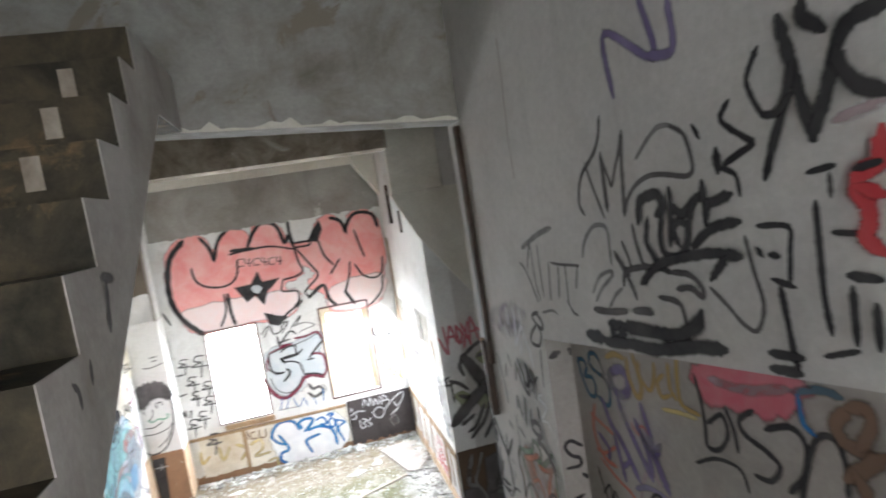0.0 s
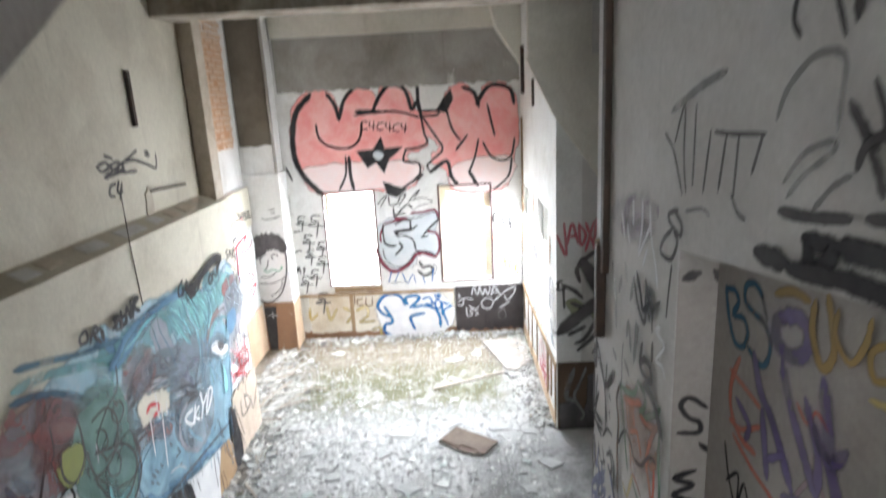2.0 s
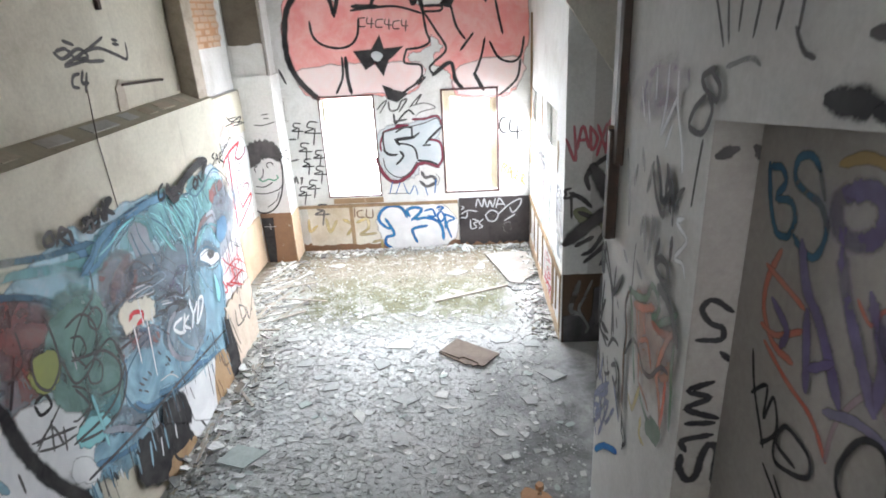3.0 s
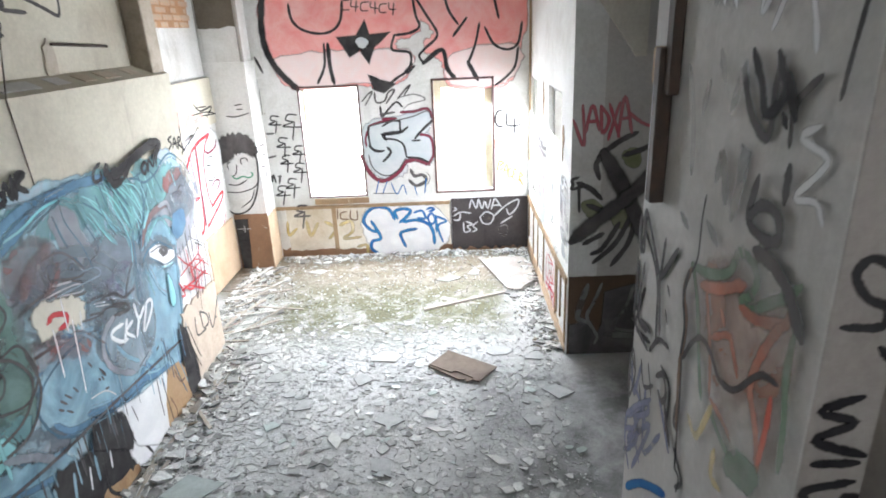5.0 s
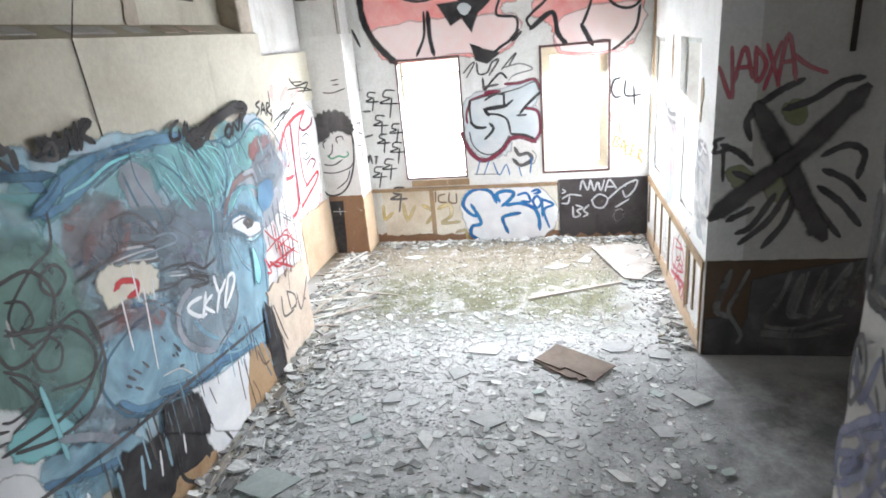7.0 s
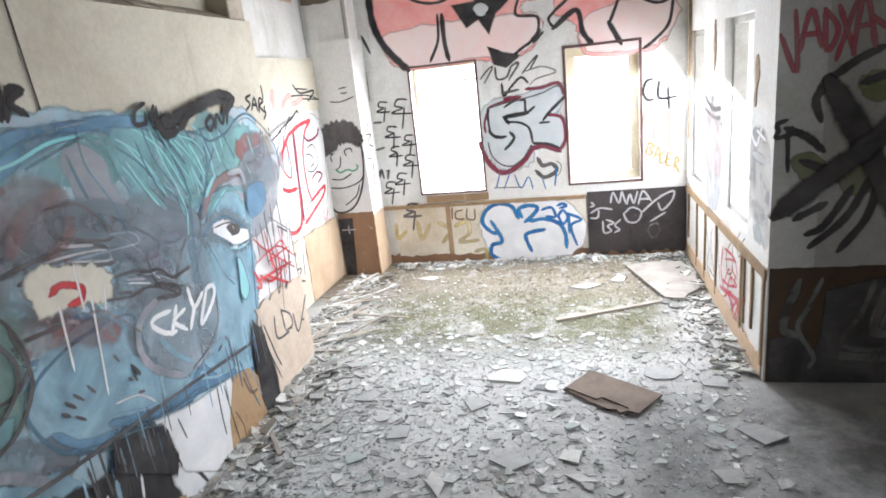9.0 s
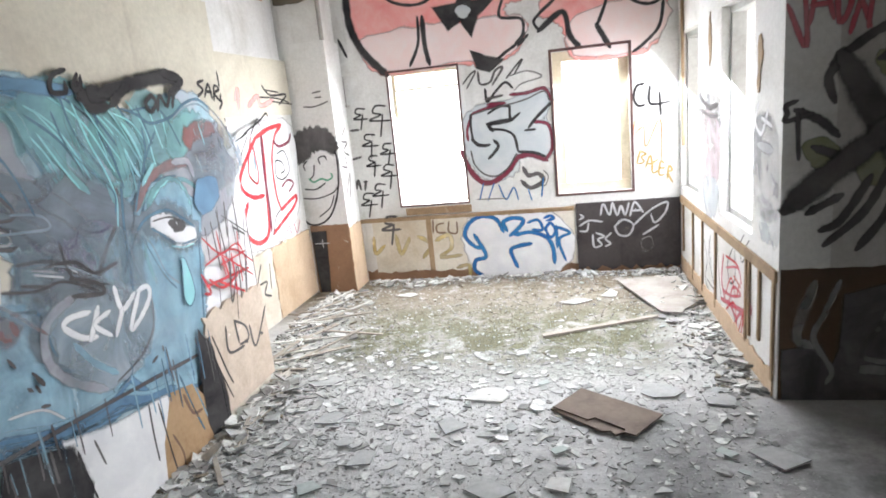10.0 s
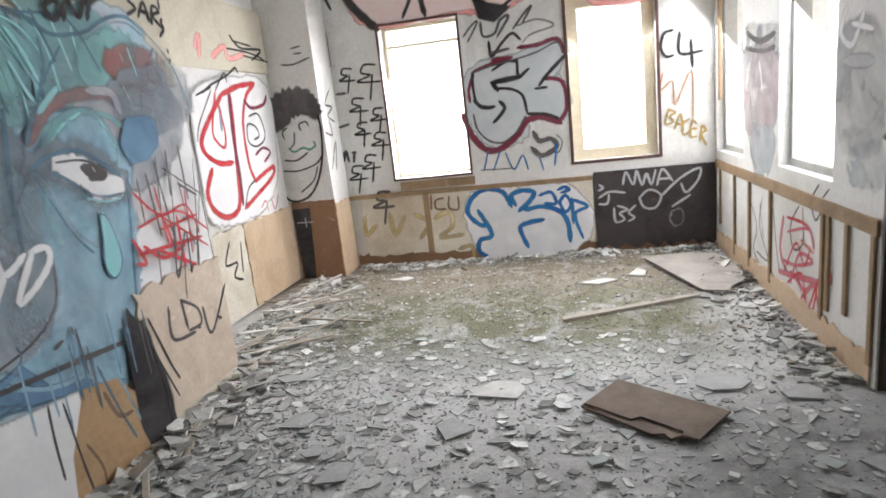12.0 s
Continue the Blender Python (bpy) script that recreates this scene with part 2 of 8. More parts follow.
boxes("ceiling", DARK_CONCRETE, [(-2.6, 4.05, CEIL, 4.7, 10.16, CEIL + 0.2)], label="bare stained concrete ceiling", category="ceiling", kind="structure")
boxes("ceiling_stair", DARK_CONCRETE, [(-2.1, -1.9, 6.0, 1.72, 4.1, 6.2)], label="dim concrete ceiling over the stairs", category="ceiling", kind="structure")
BEAM_CONCRETE = surface("mottled_beam_plaster", (0.36, 0.35, 0.33), (0.2, 0.18, 0.15), (0.24, 0.21, 0.17), stain_at=(0.38, 0.66), chip_at=(0.56, 0.6), scale=2.2)
prism("beam_near", BEAM_CONCRETE, [(-1.86, 4.55), (1.46, 4.30), (1.46, 6.0), (-1.86, 6.0)], "y", 3.8, 4.05, label="patched grey plastered beam above the stairs", category="beam", kind="structure")
edge_rnd = random.Random(21)
edge = [(-1.85 + 3.3 * i / 60, 4.55 - 0.25 * (0.01 + 3.3 * i / 60) / 3.32 + 0.003) for i in range(61)]
prism("beam_edge", PALE_CONCRETE, edge + [(x, z + 0.012 + 0.05 * edge_rnd.random() ** 3) for x, z in reversed(edge)], "y", 3.794, 3.8, label="chipped pale lower edge of the near beam", category="beam", kind="structure")
boxes("beam_far", BROWN_CONCRETE, [(-1.86, 6.5, 4.43, 1.45, 6.9, CEIL)], label="dark stained concrete beam", category="beam", kind="structure")
prism("haunch", PALE_CONCRETE, [(1.45, 3.95), (1.70, 3.42), (2.22, 2.69), (2.3, 2.69), (2.3, 3.95)], "y", 6.87, 6.91, label="bare concrete haunch beside the recess", category="beam", kind="structure")
boxes("haunch_block", PALE_CONCRETE, [(1.47, 6.855, 3.94, 2.07, 6.91, CEIL)], label="cast concrete block under the beam's end", category="beam", kind="structure", bev=0.006)
boxes("wall_recess_upper", PLASTER_STAIR, [(2.075, 6.87, 3.955, 2.4, 6.908, CEIL)], label="pale strip beside the block", category="wall", kind="structure")
boxes("ring_beam", PALE_CONCRETE, [(-1.76, 9.80, 4.54, 1.735, 9.86, CEIL)], label="pale concrete beam over the windows", category="beam", kind="structure")
prism("haunch_far", PALE_CONCRETE, [(1.3, CEIL), (1.4, 4.5), (1.735, 4.0), (1.735, CEIL)], "y", 9.55, 9.795, label="concrete haunch in the far corner", category="beam", kind="structure")

# stairs
RISE, TREAD, Y0 = LAND / 13, 0.245, 0.95
out = [(-1.7, LAND), (-1.7, LAND - 0.2), (Y0 - 0.1, LAND - 0.2), (Y0 + 12 * TREAD - 0.3, 0), (Y0 + 12 * TREAD, 0)]
for i in range(12, 0, -1):
    z = LAND - i * RISE
    out += [(Y0 + i * TREAD, z), (Y0 + (i - 1) * TREAD, z)]
out.append((Y0, LAND))
prism("lower_flight", CONCRETE, out, "x", -0.05, 1.46, label="concrete stairs going down to the hall", category="stairs", kind="structure")
boxes("landing", CONCRETE, [(-1.67, -1.7, LAND - 0.2, -0.05, 0.02, LAND)], label="concrete half landing", category="landing", kind="structure")
R2, T2 = 0.18, 0.24
up = [(0.01, LAND)]
for i in range(13):
    up += [(0.01 + i * T2, LAND + 0.03 + (i + 1) * R2), (0.01 + (i + 1) * T2, LAND + 0.03 + (i + 1) * R2)]
up += [(3.8, 4.73), (3.8, 4.43), (3.2, 4.43), (0.26, LAND)]
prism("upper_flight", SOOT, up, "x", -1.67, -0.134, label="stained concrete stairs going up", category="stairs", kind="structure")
stairs_wall = [(-1.69, LAND), (0.1, LAND), (3.2, 4.72), (3.79, 4.72), (3.79, 5.99), (-1.69, 5.99)]
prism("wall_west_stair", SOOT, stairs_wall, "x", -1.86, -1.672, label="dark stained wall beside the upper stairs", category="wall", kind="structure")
prism("string", STRING, up, "x", -0.134, -0.13, label="off-white painted sawtooth side of the upper stairs", category="stairs", kind="structure")

# ---- outside ----
def glow_material():
    m, nt, b = nodes_of("overcast_glow")
    b.inputs["Base Color"].default_value = (0.8, 0.82, 0.85, 1)
    b.inputs["Emission Color"].default_value = (0.94, 0.97, 1.0, 1)
    b.inputs["Emission Strength"].default_value = 6.0
    return m


GLOW = glow_material()
EARTH = surface("pale_gravel_ground", (0.42, 0.4, 0.36), (0.3, 0.29, 0.25), (0.2, 0.22, 0.12), scale=0.4)
boxes("ground", EARTH, [(-400, 10.4, -6.2, 400, 420, -6.0), (2.3, -400, -6.2, 400, 10.4, -6.0)], label="pale ground outside the building", category="ground", kind="structure")
boxes("backdrop", GLOW, [(-60, 26, -6, 26, 26.2, 45), (26, -50, -6, 26.2, 26.2, 45), (-30, -30.2, -6, 26, -30, 45)], label="white overcast distance", category="sky", kind="structure")


# ---- wall details ----
def plate(name, mat, d, parent=None, label="", category="", kind="", bev=0.002):
    return boxes(name, mat, [d], parent, label, category, kind, bev)


def ragged(name, mat, u0, u1, v0, v1, axis, a, b, edges, amp, seed, parent=None, label="", category="", kind="", step=0.05):
    """A plate in a wall's plane, whose named edges (t, b, l, r) are broken."""
    rnd = random.Random(seed)
    pts = []
    def side(n, x0, y0, x1, y1, dx, dy):
        k = max(1, int(math.hypot(x1 - x0, y1 - y0) / step)) if n in edges else 1
        for i in range(k):
            j = rnd.uniform(-amp, amp) if n in edges and i else 0
            pts.append((x0 + (x1 - x0) * i / k + dx * j, y0 + (y1 - y0) * i / k + dy * j))
    side("b", u0, v0, u1, v0, 0, 1)
    side("r", u1, v0, u1, v1, 1, 0)
    side("t", u1, v1, u0, v1, 0, 1)
    side("l", u0, v1, u0, v0, 1, 0)
    return prism(name, mat, pts, axis, a, b, parent, label, category, kind)


def by_name(n):
    return bpy.data.objects[n]


ragged("bare_band", CONCRETE, -1.76, 1.735, 3.8, 4.539, "y", 9.854, 9.86, "b", 0.02, 3, label="unpainted grey concrete band under the ceiling", category="wall", kind="structure")
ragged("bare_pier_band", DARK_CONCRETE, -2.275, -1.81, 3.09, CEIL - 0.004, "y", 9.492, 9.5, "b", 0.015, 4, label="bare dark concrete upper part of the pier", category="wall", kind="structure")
STRIP_CONCRETE = surface("brown_bare_concrete", (0.5, 0.44, 0.36), (0.34, 0.28, 0.21), (0.58, 0.53, 0.46), scale=5)
boxes("strip", STRIP_CONCRETE, [(-1.86, 6.99, 2.715, -1.70, 7.2, CEIL)], bev=0.008, label="bare concrete pilaster at the wall's end", category="wall", kind="structure")
ragged("recess_dado", DARK_BROWN, 1.75, 4.49, 0.0, 0.8, "y", 6.9085, 6.91, "t", 0.004, 6, label="dark brown painted dado of the recess", category="dado", kind="structure")
ragged("pier_dado", BROWN, -2.215, -1.762, 0.0, 0.77, "y", 9.45, 9.455, "t", 0.006, 7, label="brown painted foot of the pier", category="dado", kind="structure")
ragged("pier_dado_side", TAN, 9.45, 9.84, 0.0, 0.73, "x", -1.765, -1.755, "lt", 0.012, 8, label="torn pale lining on the pier's side", category="dado", kind="structure")

# bricks laid bare above the orange strip and along the wall's ledge
def brick_course(parent, x, y0, y1, z0, rows, L, H, D, mat, seed):
    """Bricks proud of a wall in the plane x, each an object on one shared mesh."""
    rnd = random.Random(seed)
    bm = bmesh.new()
    box(bm, -D, -L / 2, -H / 2, D, L / 2, H / 2, 0.006)
    me = bpy.data.meshes.new("brick")
    bm.to_mesh(me), bm.free()
    me.materials.append(mat)
    for r in range(rows):
        y = y0 - (r % 2) * L / 2
        while y < y1:
            yy = min(max(y + L / 2, y0 + L * 0.3), y1 - L * 0.3)
            b = new("brick", me)
            b.parent = parent
            b.matrix_basis = pose(x + rnd.uniform(-0.004, 0.003), yy, z0 + r * (H + 0.012) + H / 2, rnd.uniform(-1, 1), 0, rnd.uniform(-1, 1)) @ Matrix.Diagonal((1, rnd.uniform(0.9, 1.0), 1, 1))
            y += L + 0.012


def brick_material(name, a, b):
    m, nt, bs = nodes_of(name)
    info = nt.nodes.new("ShaderNodeObjectInfo")
    col = mix(nt, info.outputs["Random"], a, b)
    col = mix(nt, ramp(nt, grain(nt, 18, 8, 0.7), [(0.4, (0, 0, 0)), (0.7, (0.8,) * 3)]), col, (0.45, 0.4, 0.33))
    nt.links.new(col, bs.inputs["Base Color"])
    bs.inputs["Roughness"].default_value = 0.9
    bump(nt, bs, grain(nt, 40, 8, 0.7), 0.5, 0.01)
    return m


ORANGE_BRICK = brick_material("orange_brick_unit", (0.6, 0.4, 0.26), (0.55, 0.36, 0.24))

FIBRE_PALE = surface("pale_tan_plaster", (0.66, 0.58, 0.48), (0.5, 0.42, 0.33), (0.72, 0.68, 0.62), scale=4)
ledge = prism("wall_top", CREAM, [(-1.675, 2.71), (-1.86, 2.712), (-1.86, 2.79)], "y", -1.68, 7.19, label="pale sloped broken plaster on the wall's ledge", category="ledge", kind="structure")
rnd = random.Random(12)
y = 2.6
while y < 6.85:
    w = rnd.uniform(0.14, 0.34)
    bm = bmesh.new()
    box(bm, -0.055, -w / 2, -0.006, 0.055, w / 2, 0.004, 0.003)
    bm.transform(pose(-1.775 + rnd.uniform(-0.015, 0.01), y + w / 2, 2.756, rnd.uniform(-2, 2), 23, rnd.uniform(-3, 3)))
    part("plaster_patch", bm, FIBRE_PALE if rnd.random() < 0.5 else PLASTER, ledge)
    y += w + rnd.uniform(0.03, 0.22)


# timber and steel on the walls
def bar(name, mat, d, label, category, bev=0.004):
    return boxes(name, mat, [d], label=label, category=category, bev=bev)


steel = new("steel_post")
tagged(steel, "rusted steel post fixed to the stair wall's end", "post")
part_bm = bmesh.new(); box(part_bm, 1.425, 3.81, 2.74, 1.459, 3.865, 4.27, 0.004); part("upper_bar", part_bm, RUST, steel)
part_bm = bmesh.new(); box(part_bm, 1.41, 3.865, 2.38, 1.459, 3.915, 2.88, 0.004); part("lower_bar", part_bm, RUST, steel)
part_bm = bmesh.new(); box(part_bm, 1.43, 3.916, 2.76, 1.459, 4.0, 2.88, 0.006); part("wooden_block", part_bm, WOOD, steel, "splintered wooden block")
bar("rust_stub", RUST, (-1.86, 5.9, 3.52, -1.83, 5.945, 3.96), "rusted steel stub set in the plaster", "steel bar")
bar("rust_stub", RUST, (2.53, 6.88, 2.24, 2.56, 6.909, 3.0), "rusted flat bar on the recess wall", "steel bar")
bar("rust_stub", RUST, (1.40, 6.80, 3.62, 1.43, 6.857, 4.05), "rusted flat bar under the beam", "steel bar")
bar("rust_stub", RUST, (1.50, 6.80, 3.5, 1.52, 6.857, 3.75), "short rusted flat bar under the beam", "steel bar")
bar("wooden_strip", WOOD, (1.715, 9.60, 1.3, 1.739, 9.64, 3.3), "pale vertical timber strip in the corner", "timber")


def tube(name, mat, a, b, r, label, category, seg=10):
    bm = bmesh.new()
    d = Vector(b) - Vector(a)
    bmesh.ops.create_cone(bm, cap_ends=True, segments=seg, radius1=r, radius2=r, depth=d.length, matrix=Matrix.Translation((Vector(a) + Vector(b)) / 2) @ d.to_track_quat("Z", "Y").to_matrix().to_4x4())
    return tagged(part(name, bm, mat), label, category)


tube("conduit", CONCRETE, (-1.79, 9.48, 2.69), (-1.79, 9.48, CEIL), 0.022, "painted vertical conduit on the pier", "conduit")
tube("iron_rod", RUST, (-1.84, 5.98, 2.98), (-1.83, 6.62, 2.95), 0.01, "rusty iron rod sticking out of a hole", "rod")
cable = bmesh.new()
for a, c in (((-1.852, 5.539, 2.997), (-1.664, 5.202, 2.707)), ((-1.664, 5.202, 2.707), (-1.664, 5.226, 2.223))):
    d = Vector(c) - Vector(a)
    bmesh.ops.create_cone(cable, cap_ends=True, segments=8, radius1=0.0035, radius2=0.0035, depth=d.length, matrix=Matrix.Translation((Vector(a) + Vector(c)) / 2) @ d.to_track_quat("Z", "Y").to_matrix().to_4x4())
tagged(part("cable", cable, RUST), "thin dangling black cable over the ledge", "cable")

# plaster broken out round the rod, and hollows where anchors were
def broken(name, mat, u, v, ru, rv, axis, a, b, seed, label, category):
    rnd = random.Random(seed)
    pts = [(u + ru * math.cos(t) * rnd.uniform(0.7, 1.1), v + rv * math.sin(t) * rnd.uniform(0.7, 1.1)) for t in [i * math.tau / 18 for i in range(18)]]
    return prism(name, mat, pts, axis, a, b, None, label, category, "structure")


broken("broken_patch", STRIP_CONCRETE, 5.95, 2.86, 0.07, 0.17, "x", -1.86, -1.85, 5, "brown broken plaster patch", "wall patch")
for i, (y, z, ru, rv) in enumerate(((8.55, 2.18, 0.05, 0.2), (7.3, 2.0, 0.05, 0.13), (7.32, 1.85, 0.03, 0.08))):
    broken("broken_patch", WOOD, y, z, ru, rv, "x", 1.734, 1.74, 20 + i, "rotten brown patch of lost plaster", "wall patch")

# windows
def window_frame(name, axis, u0, u1, v0, v1, d0, d1, t, mat, label, bars=()):
    w = new(name)
    tagged(w, label, "window", kind="structure")
    def put(n, a0, a1, b0, b1):
        bm = bmesh.new()
        if axis == "y":
            box(bm, a0, d0, b0, a1, d1, b1, 0.003)
        else:
            box(bm, d0, a0, b0, d1, a1, b1, 0.003)
        part(n, bm, mat, w)
    put("window_jamb", u0 + 0.002, u0 + t, v0 + t, v1 - t)
    put("window_jamb", u1 - t, u1 - 0.002, v0 + t, v1 - t)
    put("window_sill", u0 + 0.002, u1 - 0.002, v0 + 0.002, v0 + t)
    put("window_head", u0 + 0.002, u1 - 0.002, v1 - t, v1 - 0.002)
    for z in bars:
        put("transom", u0 + t, u1 - t, z - 0.012, z + 0.012)
    return w


PALE_WOOD = surface("pale_window_wood", (0.68, 0.6, 0.46), (0.52, 0.43, 0.3), (0.74, 0.7, 0.62), scale=3, streak=False)
GREY_WOOD = surface("grey_painted_window_wood", (0.42, 0.42, 0.4), (0.3, 0.29, 0.27), (0.5, 0.44, 0.36), scale=3)
window_frame("window_1", "y", *W1, 10.0, 10.06, 0.03, PALE_WOOD, "empty window opening with a thin pale frame", (2.13,))
window_frame("window_2", "y", *W2, 9.93, 10.04, 0.1, PALE_WOOD, "empty window opening with a pale wooden frame")
window_frame("window_3", "x", *EA, 1.80, 1.9, 0.05, GREY_WOOD, "empty window opening in the side wall")
window_frame("window_4", "x", *EB, 1.80, 1.9, 0.05, GREY_WOOD, "empty window opening near the corner")

TRIM = surface("dark_maroon_trim", (0.1, 0.055, 0.055), (0.16, 0.1, 0.08), (0.4, 0.34, 0.3), scale=5)
for (x0, x1, z0, z1), t in ((W1, 0.022), (W2, 0.028)):
    trim = new("window_trim")
    tagged(trim, "thin dark painted trim round a window opening", "trim", kind="structure")
    for d in ((x0 - t, z0 - t, x0, z1 + t), (x1, z0 - t, x1 + t, z1 + t), (x0, z0 - t, x1, z0), (x0, z1, x1, z1 + t)):
        plate("strip", TRIM, (d[0], 9.849, d[1], d[2], 9.859, d[3]), trim)
plate("ledge_rubbish", WOOD, (-1.2, 9.83, 0.75, -0.45, 9.859, 0.83), None, "splintered strip of wood under the window", "timber")

# dado of boards under the windows
dado = new("board_dado")
tagged(dado, "row of painted boards under the windows", "dado", kind="structure")
for i, (a, b) in enumerate(((-1.62, -0.98), (-0.93, -0.02), (0.0, 0.655))):
    ragged("board", BOARD, a, b, 0.1, 0.69, "y", 9.826, 9.858, "b", 0.02, 30 + i, dado)
DARK_BOARD = surface("soot_black_board", (0.07, 0.06, 0.06), (0.035, 0.03, 0.03), (0.3, 0.24, 0.18), scale=2.5, chip_at=(0.67, 0.7))
ragged("board", DARK_BOARD, 0.675, 1.735, 0.04, 0.76, "y", 9.826, 9.858, "b", 0.03, 40, dado, "soot-black painted board")
plate("rail", WOOD, (-1.75, 9.815, 0.693, 0.66, 9.858, 0.735), dado, "dark wooden rail")
ragged("skirting", BROWN, -1.75, 1.73, 0.0, 0.12, "y", 9.85, 9.858, "t", 0.03, 44, dado, "rusty brown dirt line at the wall's foot")
plate("rail", WOOD, (-0.985, 9.82, 0.1, -0.925, 9.859, 0.69), dado)
# panelled dado of the side wall
side = new("panel_dado")
tagged(side, "panelled dado with brown rails on the side wall", "dado", kind="structure")
plate("rail", WOOD, (1.722, 6.92, 0.715, 1.739, 9.8, 0.79), side, "flaking brown rail")
for y, z0 in ((9.67, 0.23), (9.21, 0.06), (8.81, 0.07), (8.34, 0.08), (7.5, 0.13), (7.43, 0.2), (7.22, 0.25), (6.96, 0.1)):
    plate("batten", WOOD, (1.724, y - 0.018, z0, 1.739, y + 0.018, 0.714), side)
ragged("skirting", TAN, 6.95, 9.8, 0.0, 0.15, "x", 1.728, 1.739, "t", 0.02, 51, side, "flaking beige foot of the wall")

# linings of the far side wall and the torn board by the mural
lining = new("fibreboard_lining")
tagged(lining, "torn beige fibreboard lining under the red letters", "panel", kind="structure")
for i, (a, b) in enumerate(((7.25, 7.95), (7.97, 8.52), (8.54, 9.43))):
    ragged("panel", (BOARD, BOARD, TAN)[i], a, b, 0.02, 0.74, "x", -2.245, -2.218, "rlt", 0.015, 60 + i, lining)
ragged("lip", CREAM, 7.21, 9.44, 1.985, 2.53, "x", -2.247, -2.2175, "", 0, 63, lining, "projecting plaster band")
FIBRE = surface("beige_fibreboard", (0.6, 0.5, 0.41), (0.45, 0.36, 0.28), (0.68, 0.62, 0.55), scale=4)
ragged("torn_board", FIBRE, 6.5, 7.24, 0.06, 0.76, "x", -1.669, -1.648, "lt", 0.03, 64, label="torn beige fibreboard standing against the wall's end", category="board")
BARE = surface("bare_lath_brick", (0.42, 0.28, 0.16), (0.3, 0.18, 0.1), (0.5, 0.4, 0.27), scale=6, relief=0.8)

# white patches on the risers of the upper stairs
for i in (9, 10, 11):
    ragged("riser_patch", BROWN_CONCRETE, -0.34, -0.29, LAND + 0.03 + (i + 0.3) * R2, LAND + 0.03 + (i + 0.85) * R2, "y", 0.006 + i * T2, 0.0095 + i * T2, "lb", 0.01, 70 + i, label="white patch of old paint on a stair riser", category="paint patch", kind="structure")


# ---- graffiti ----
def overspray(nt, b, speckle=0.75, cover=1.0):
    """The coat thins out, speckled, towards the edge of a line or field."""
    def calc(op, x, y):
        n = nt.nodes.new("ShaderNodeMath")
        n.operation = op
        for k, v in enumerate((x, y)):
            if isinstance(v, bpy.types.NodeSocket):
                nt.links.new(v, n.inputs[k])
            else:
                n.inputs[k].default_value = v
        return n.outputs[0]
    uv = nt.nodes.new("ShaderNodeUVMap")
    sep = nt.nodes.new("ShaderNodeSeparateXYZ")
    nt.links.new(uv.outputs[0], sep.inputs[0])
    off = calc("ABSOLUTE", calc("SUBTRACT", calc("MULTIPLY", sep.outputs[0], 2.0), 1.0), 0.0)
    rough_edge = calc("ADD", off, calc("MULTIPLY", calc("SUBTRACT", grain(nt, 130, 4, 0.8), 0.5), speckle))
    r = nt.nodes.new("ShaderNodeMapRange")
    r.interpolation_type = "SMOOTHSTEP"
    nt.links.new(rough_edge, r.inputs[0])
    r.inputs[1].default_value, r.inputs[2].default_value, r.inputs[3].default_value, r.inputs[4].default_value = 0.5, 1.0, 1.0, 0.0
    coat = r.outputs[0]
    if cover < 1:
        thin = ramp(nt, grain(nt, 2.6, 6, 0.6, 0.8), [(0.35, (cover - 0.3,) * 3), (0.65, (min(cover + 0.2, 1.0),) * 3)])
        coat = calc("MULTIPLY", coat, thin)
    nt.links.new(coat, b.inputs["Alpha"])


def spray(name, col, vary=0.25, rough=0.85, other=None, wear=(0.72, 0.78), cover=1.0):
    m, nt, b = nodes_of(name)
    k, w = (0, 0, 0), (1, 1, 1)
    second = other or tuple(c * (1 - vary) + 0.04 for c in col)
    c = mix(nt, ramp(nt, grain(nt, 3.5, 7, 0.65, 0.4), [(0.35, k), (0.65, w)]), col, second)
    c = mix(nt, ramp(nt, grain(nt, 60, 5, 0.7), [(wear[0], k), (wear[1], (0.7,) * 3)]), c, (0.55, 0.53, 0.5))
    nt.links.new(c, b.inputs["Base Color"])
    b.inputs["Roughness"].default_value = rough
    b.inputs["Specular IOR Level"].default_value = 0.08
    bump(nt, b, grain(nt, 22, 8, 0.7), 0.25, 0.01)
    overspray(nt, b, cover=cover)
    return m


def mural_material():
    m, nt, b = nodes_of("mural_blue")
    k, w = (0, 0, 0), (1, 1, 1)
    c = ramp(nt, grain(nt, 1.7, 5, 0.6, 1.2), [(0.3, (0.26, 0.33, 0.38)), (0.42, (0.35, 0.5, 0.57)), (0.52, (0.38, 0.55, 0.63)), (0.6, (0.43, 0.48, 0.54)), (0.72, (0.36, 0.56, 0.57))])
    c = mix(nt, ramp(nt, grain(nt, 5, 6, 0.65, 1.5), [(0.5, k), (0.68, (0.7,) * 3)]), c, (0.5, 0.6, 0.65))
    c = mix(nt, ramp(nt, grain(nt, 6, 5, 0.6, 0.3, (1, 1, 0.15)), [(0.58, k), (0.7, (0.6,) * 3)]), c, (0.06, 0.09, 0.12))
    nt.links.new(c, b.inputs["Base Color"])
    b.inputs["Roughness"].default_value = 0.8
    b.inputs["Specular IOR Level"].default_value = 0.1
    bump(nt, b, grain(nt, 22, 8, 0.7), 0.25, 0.01)
    overspray(nt, b)
    return m


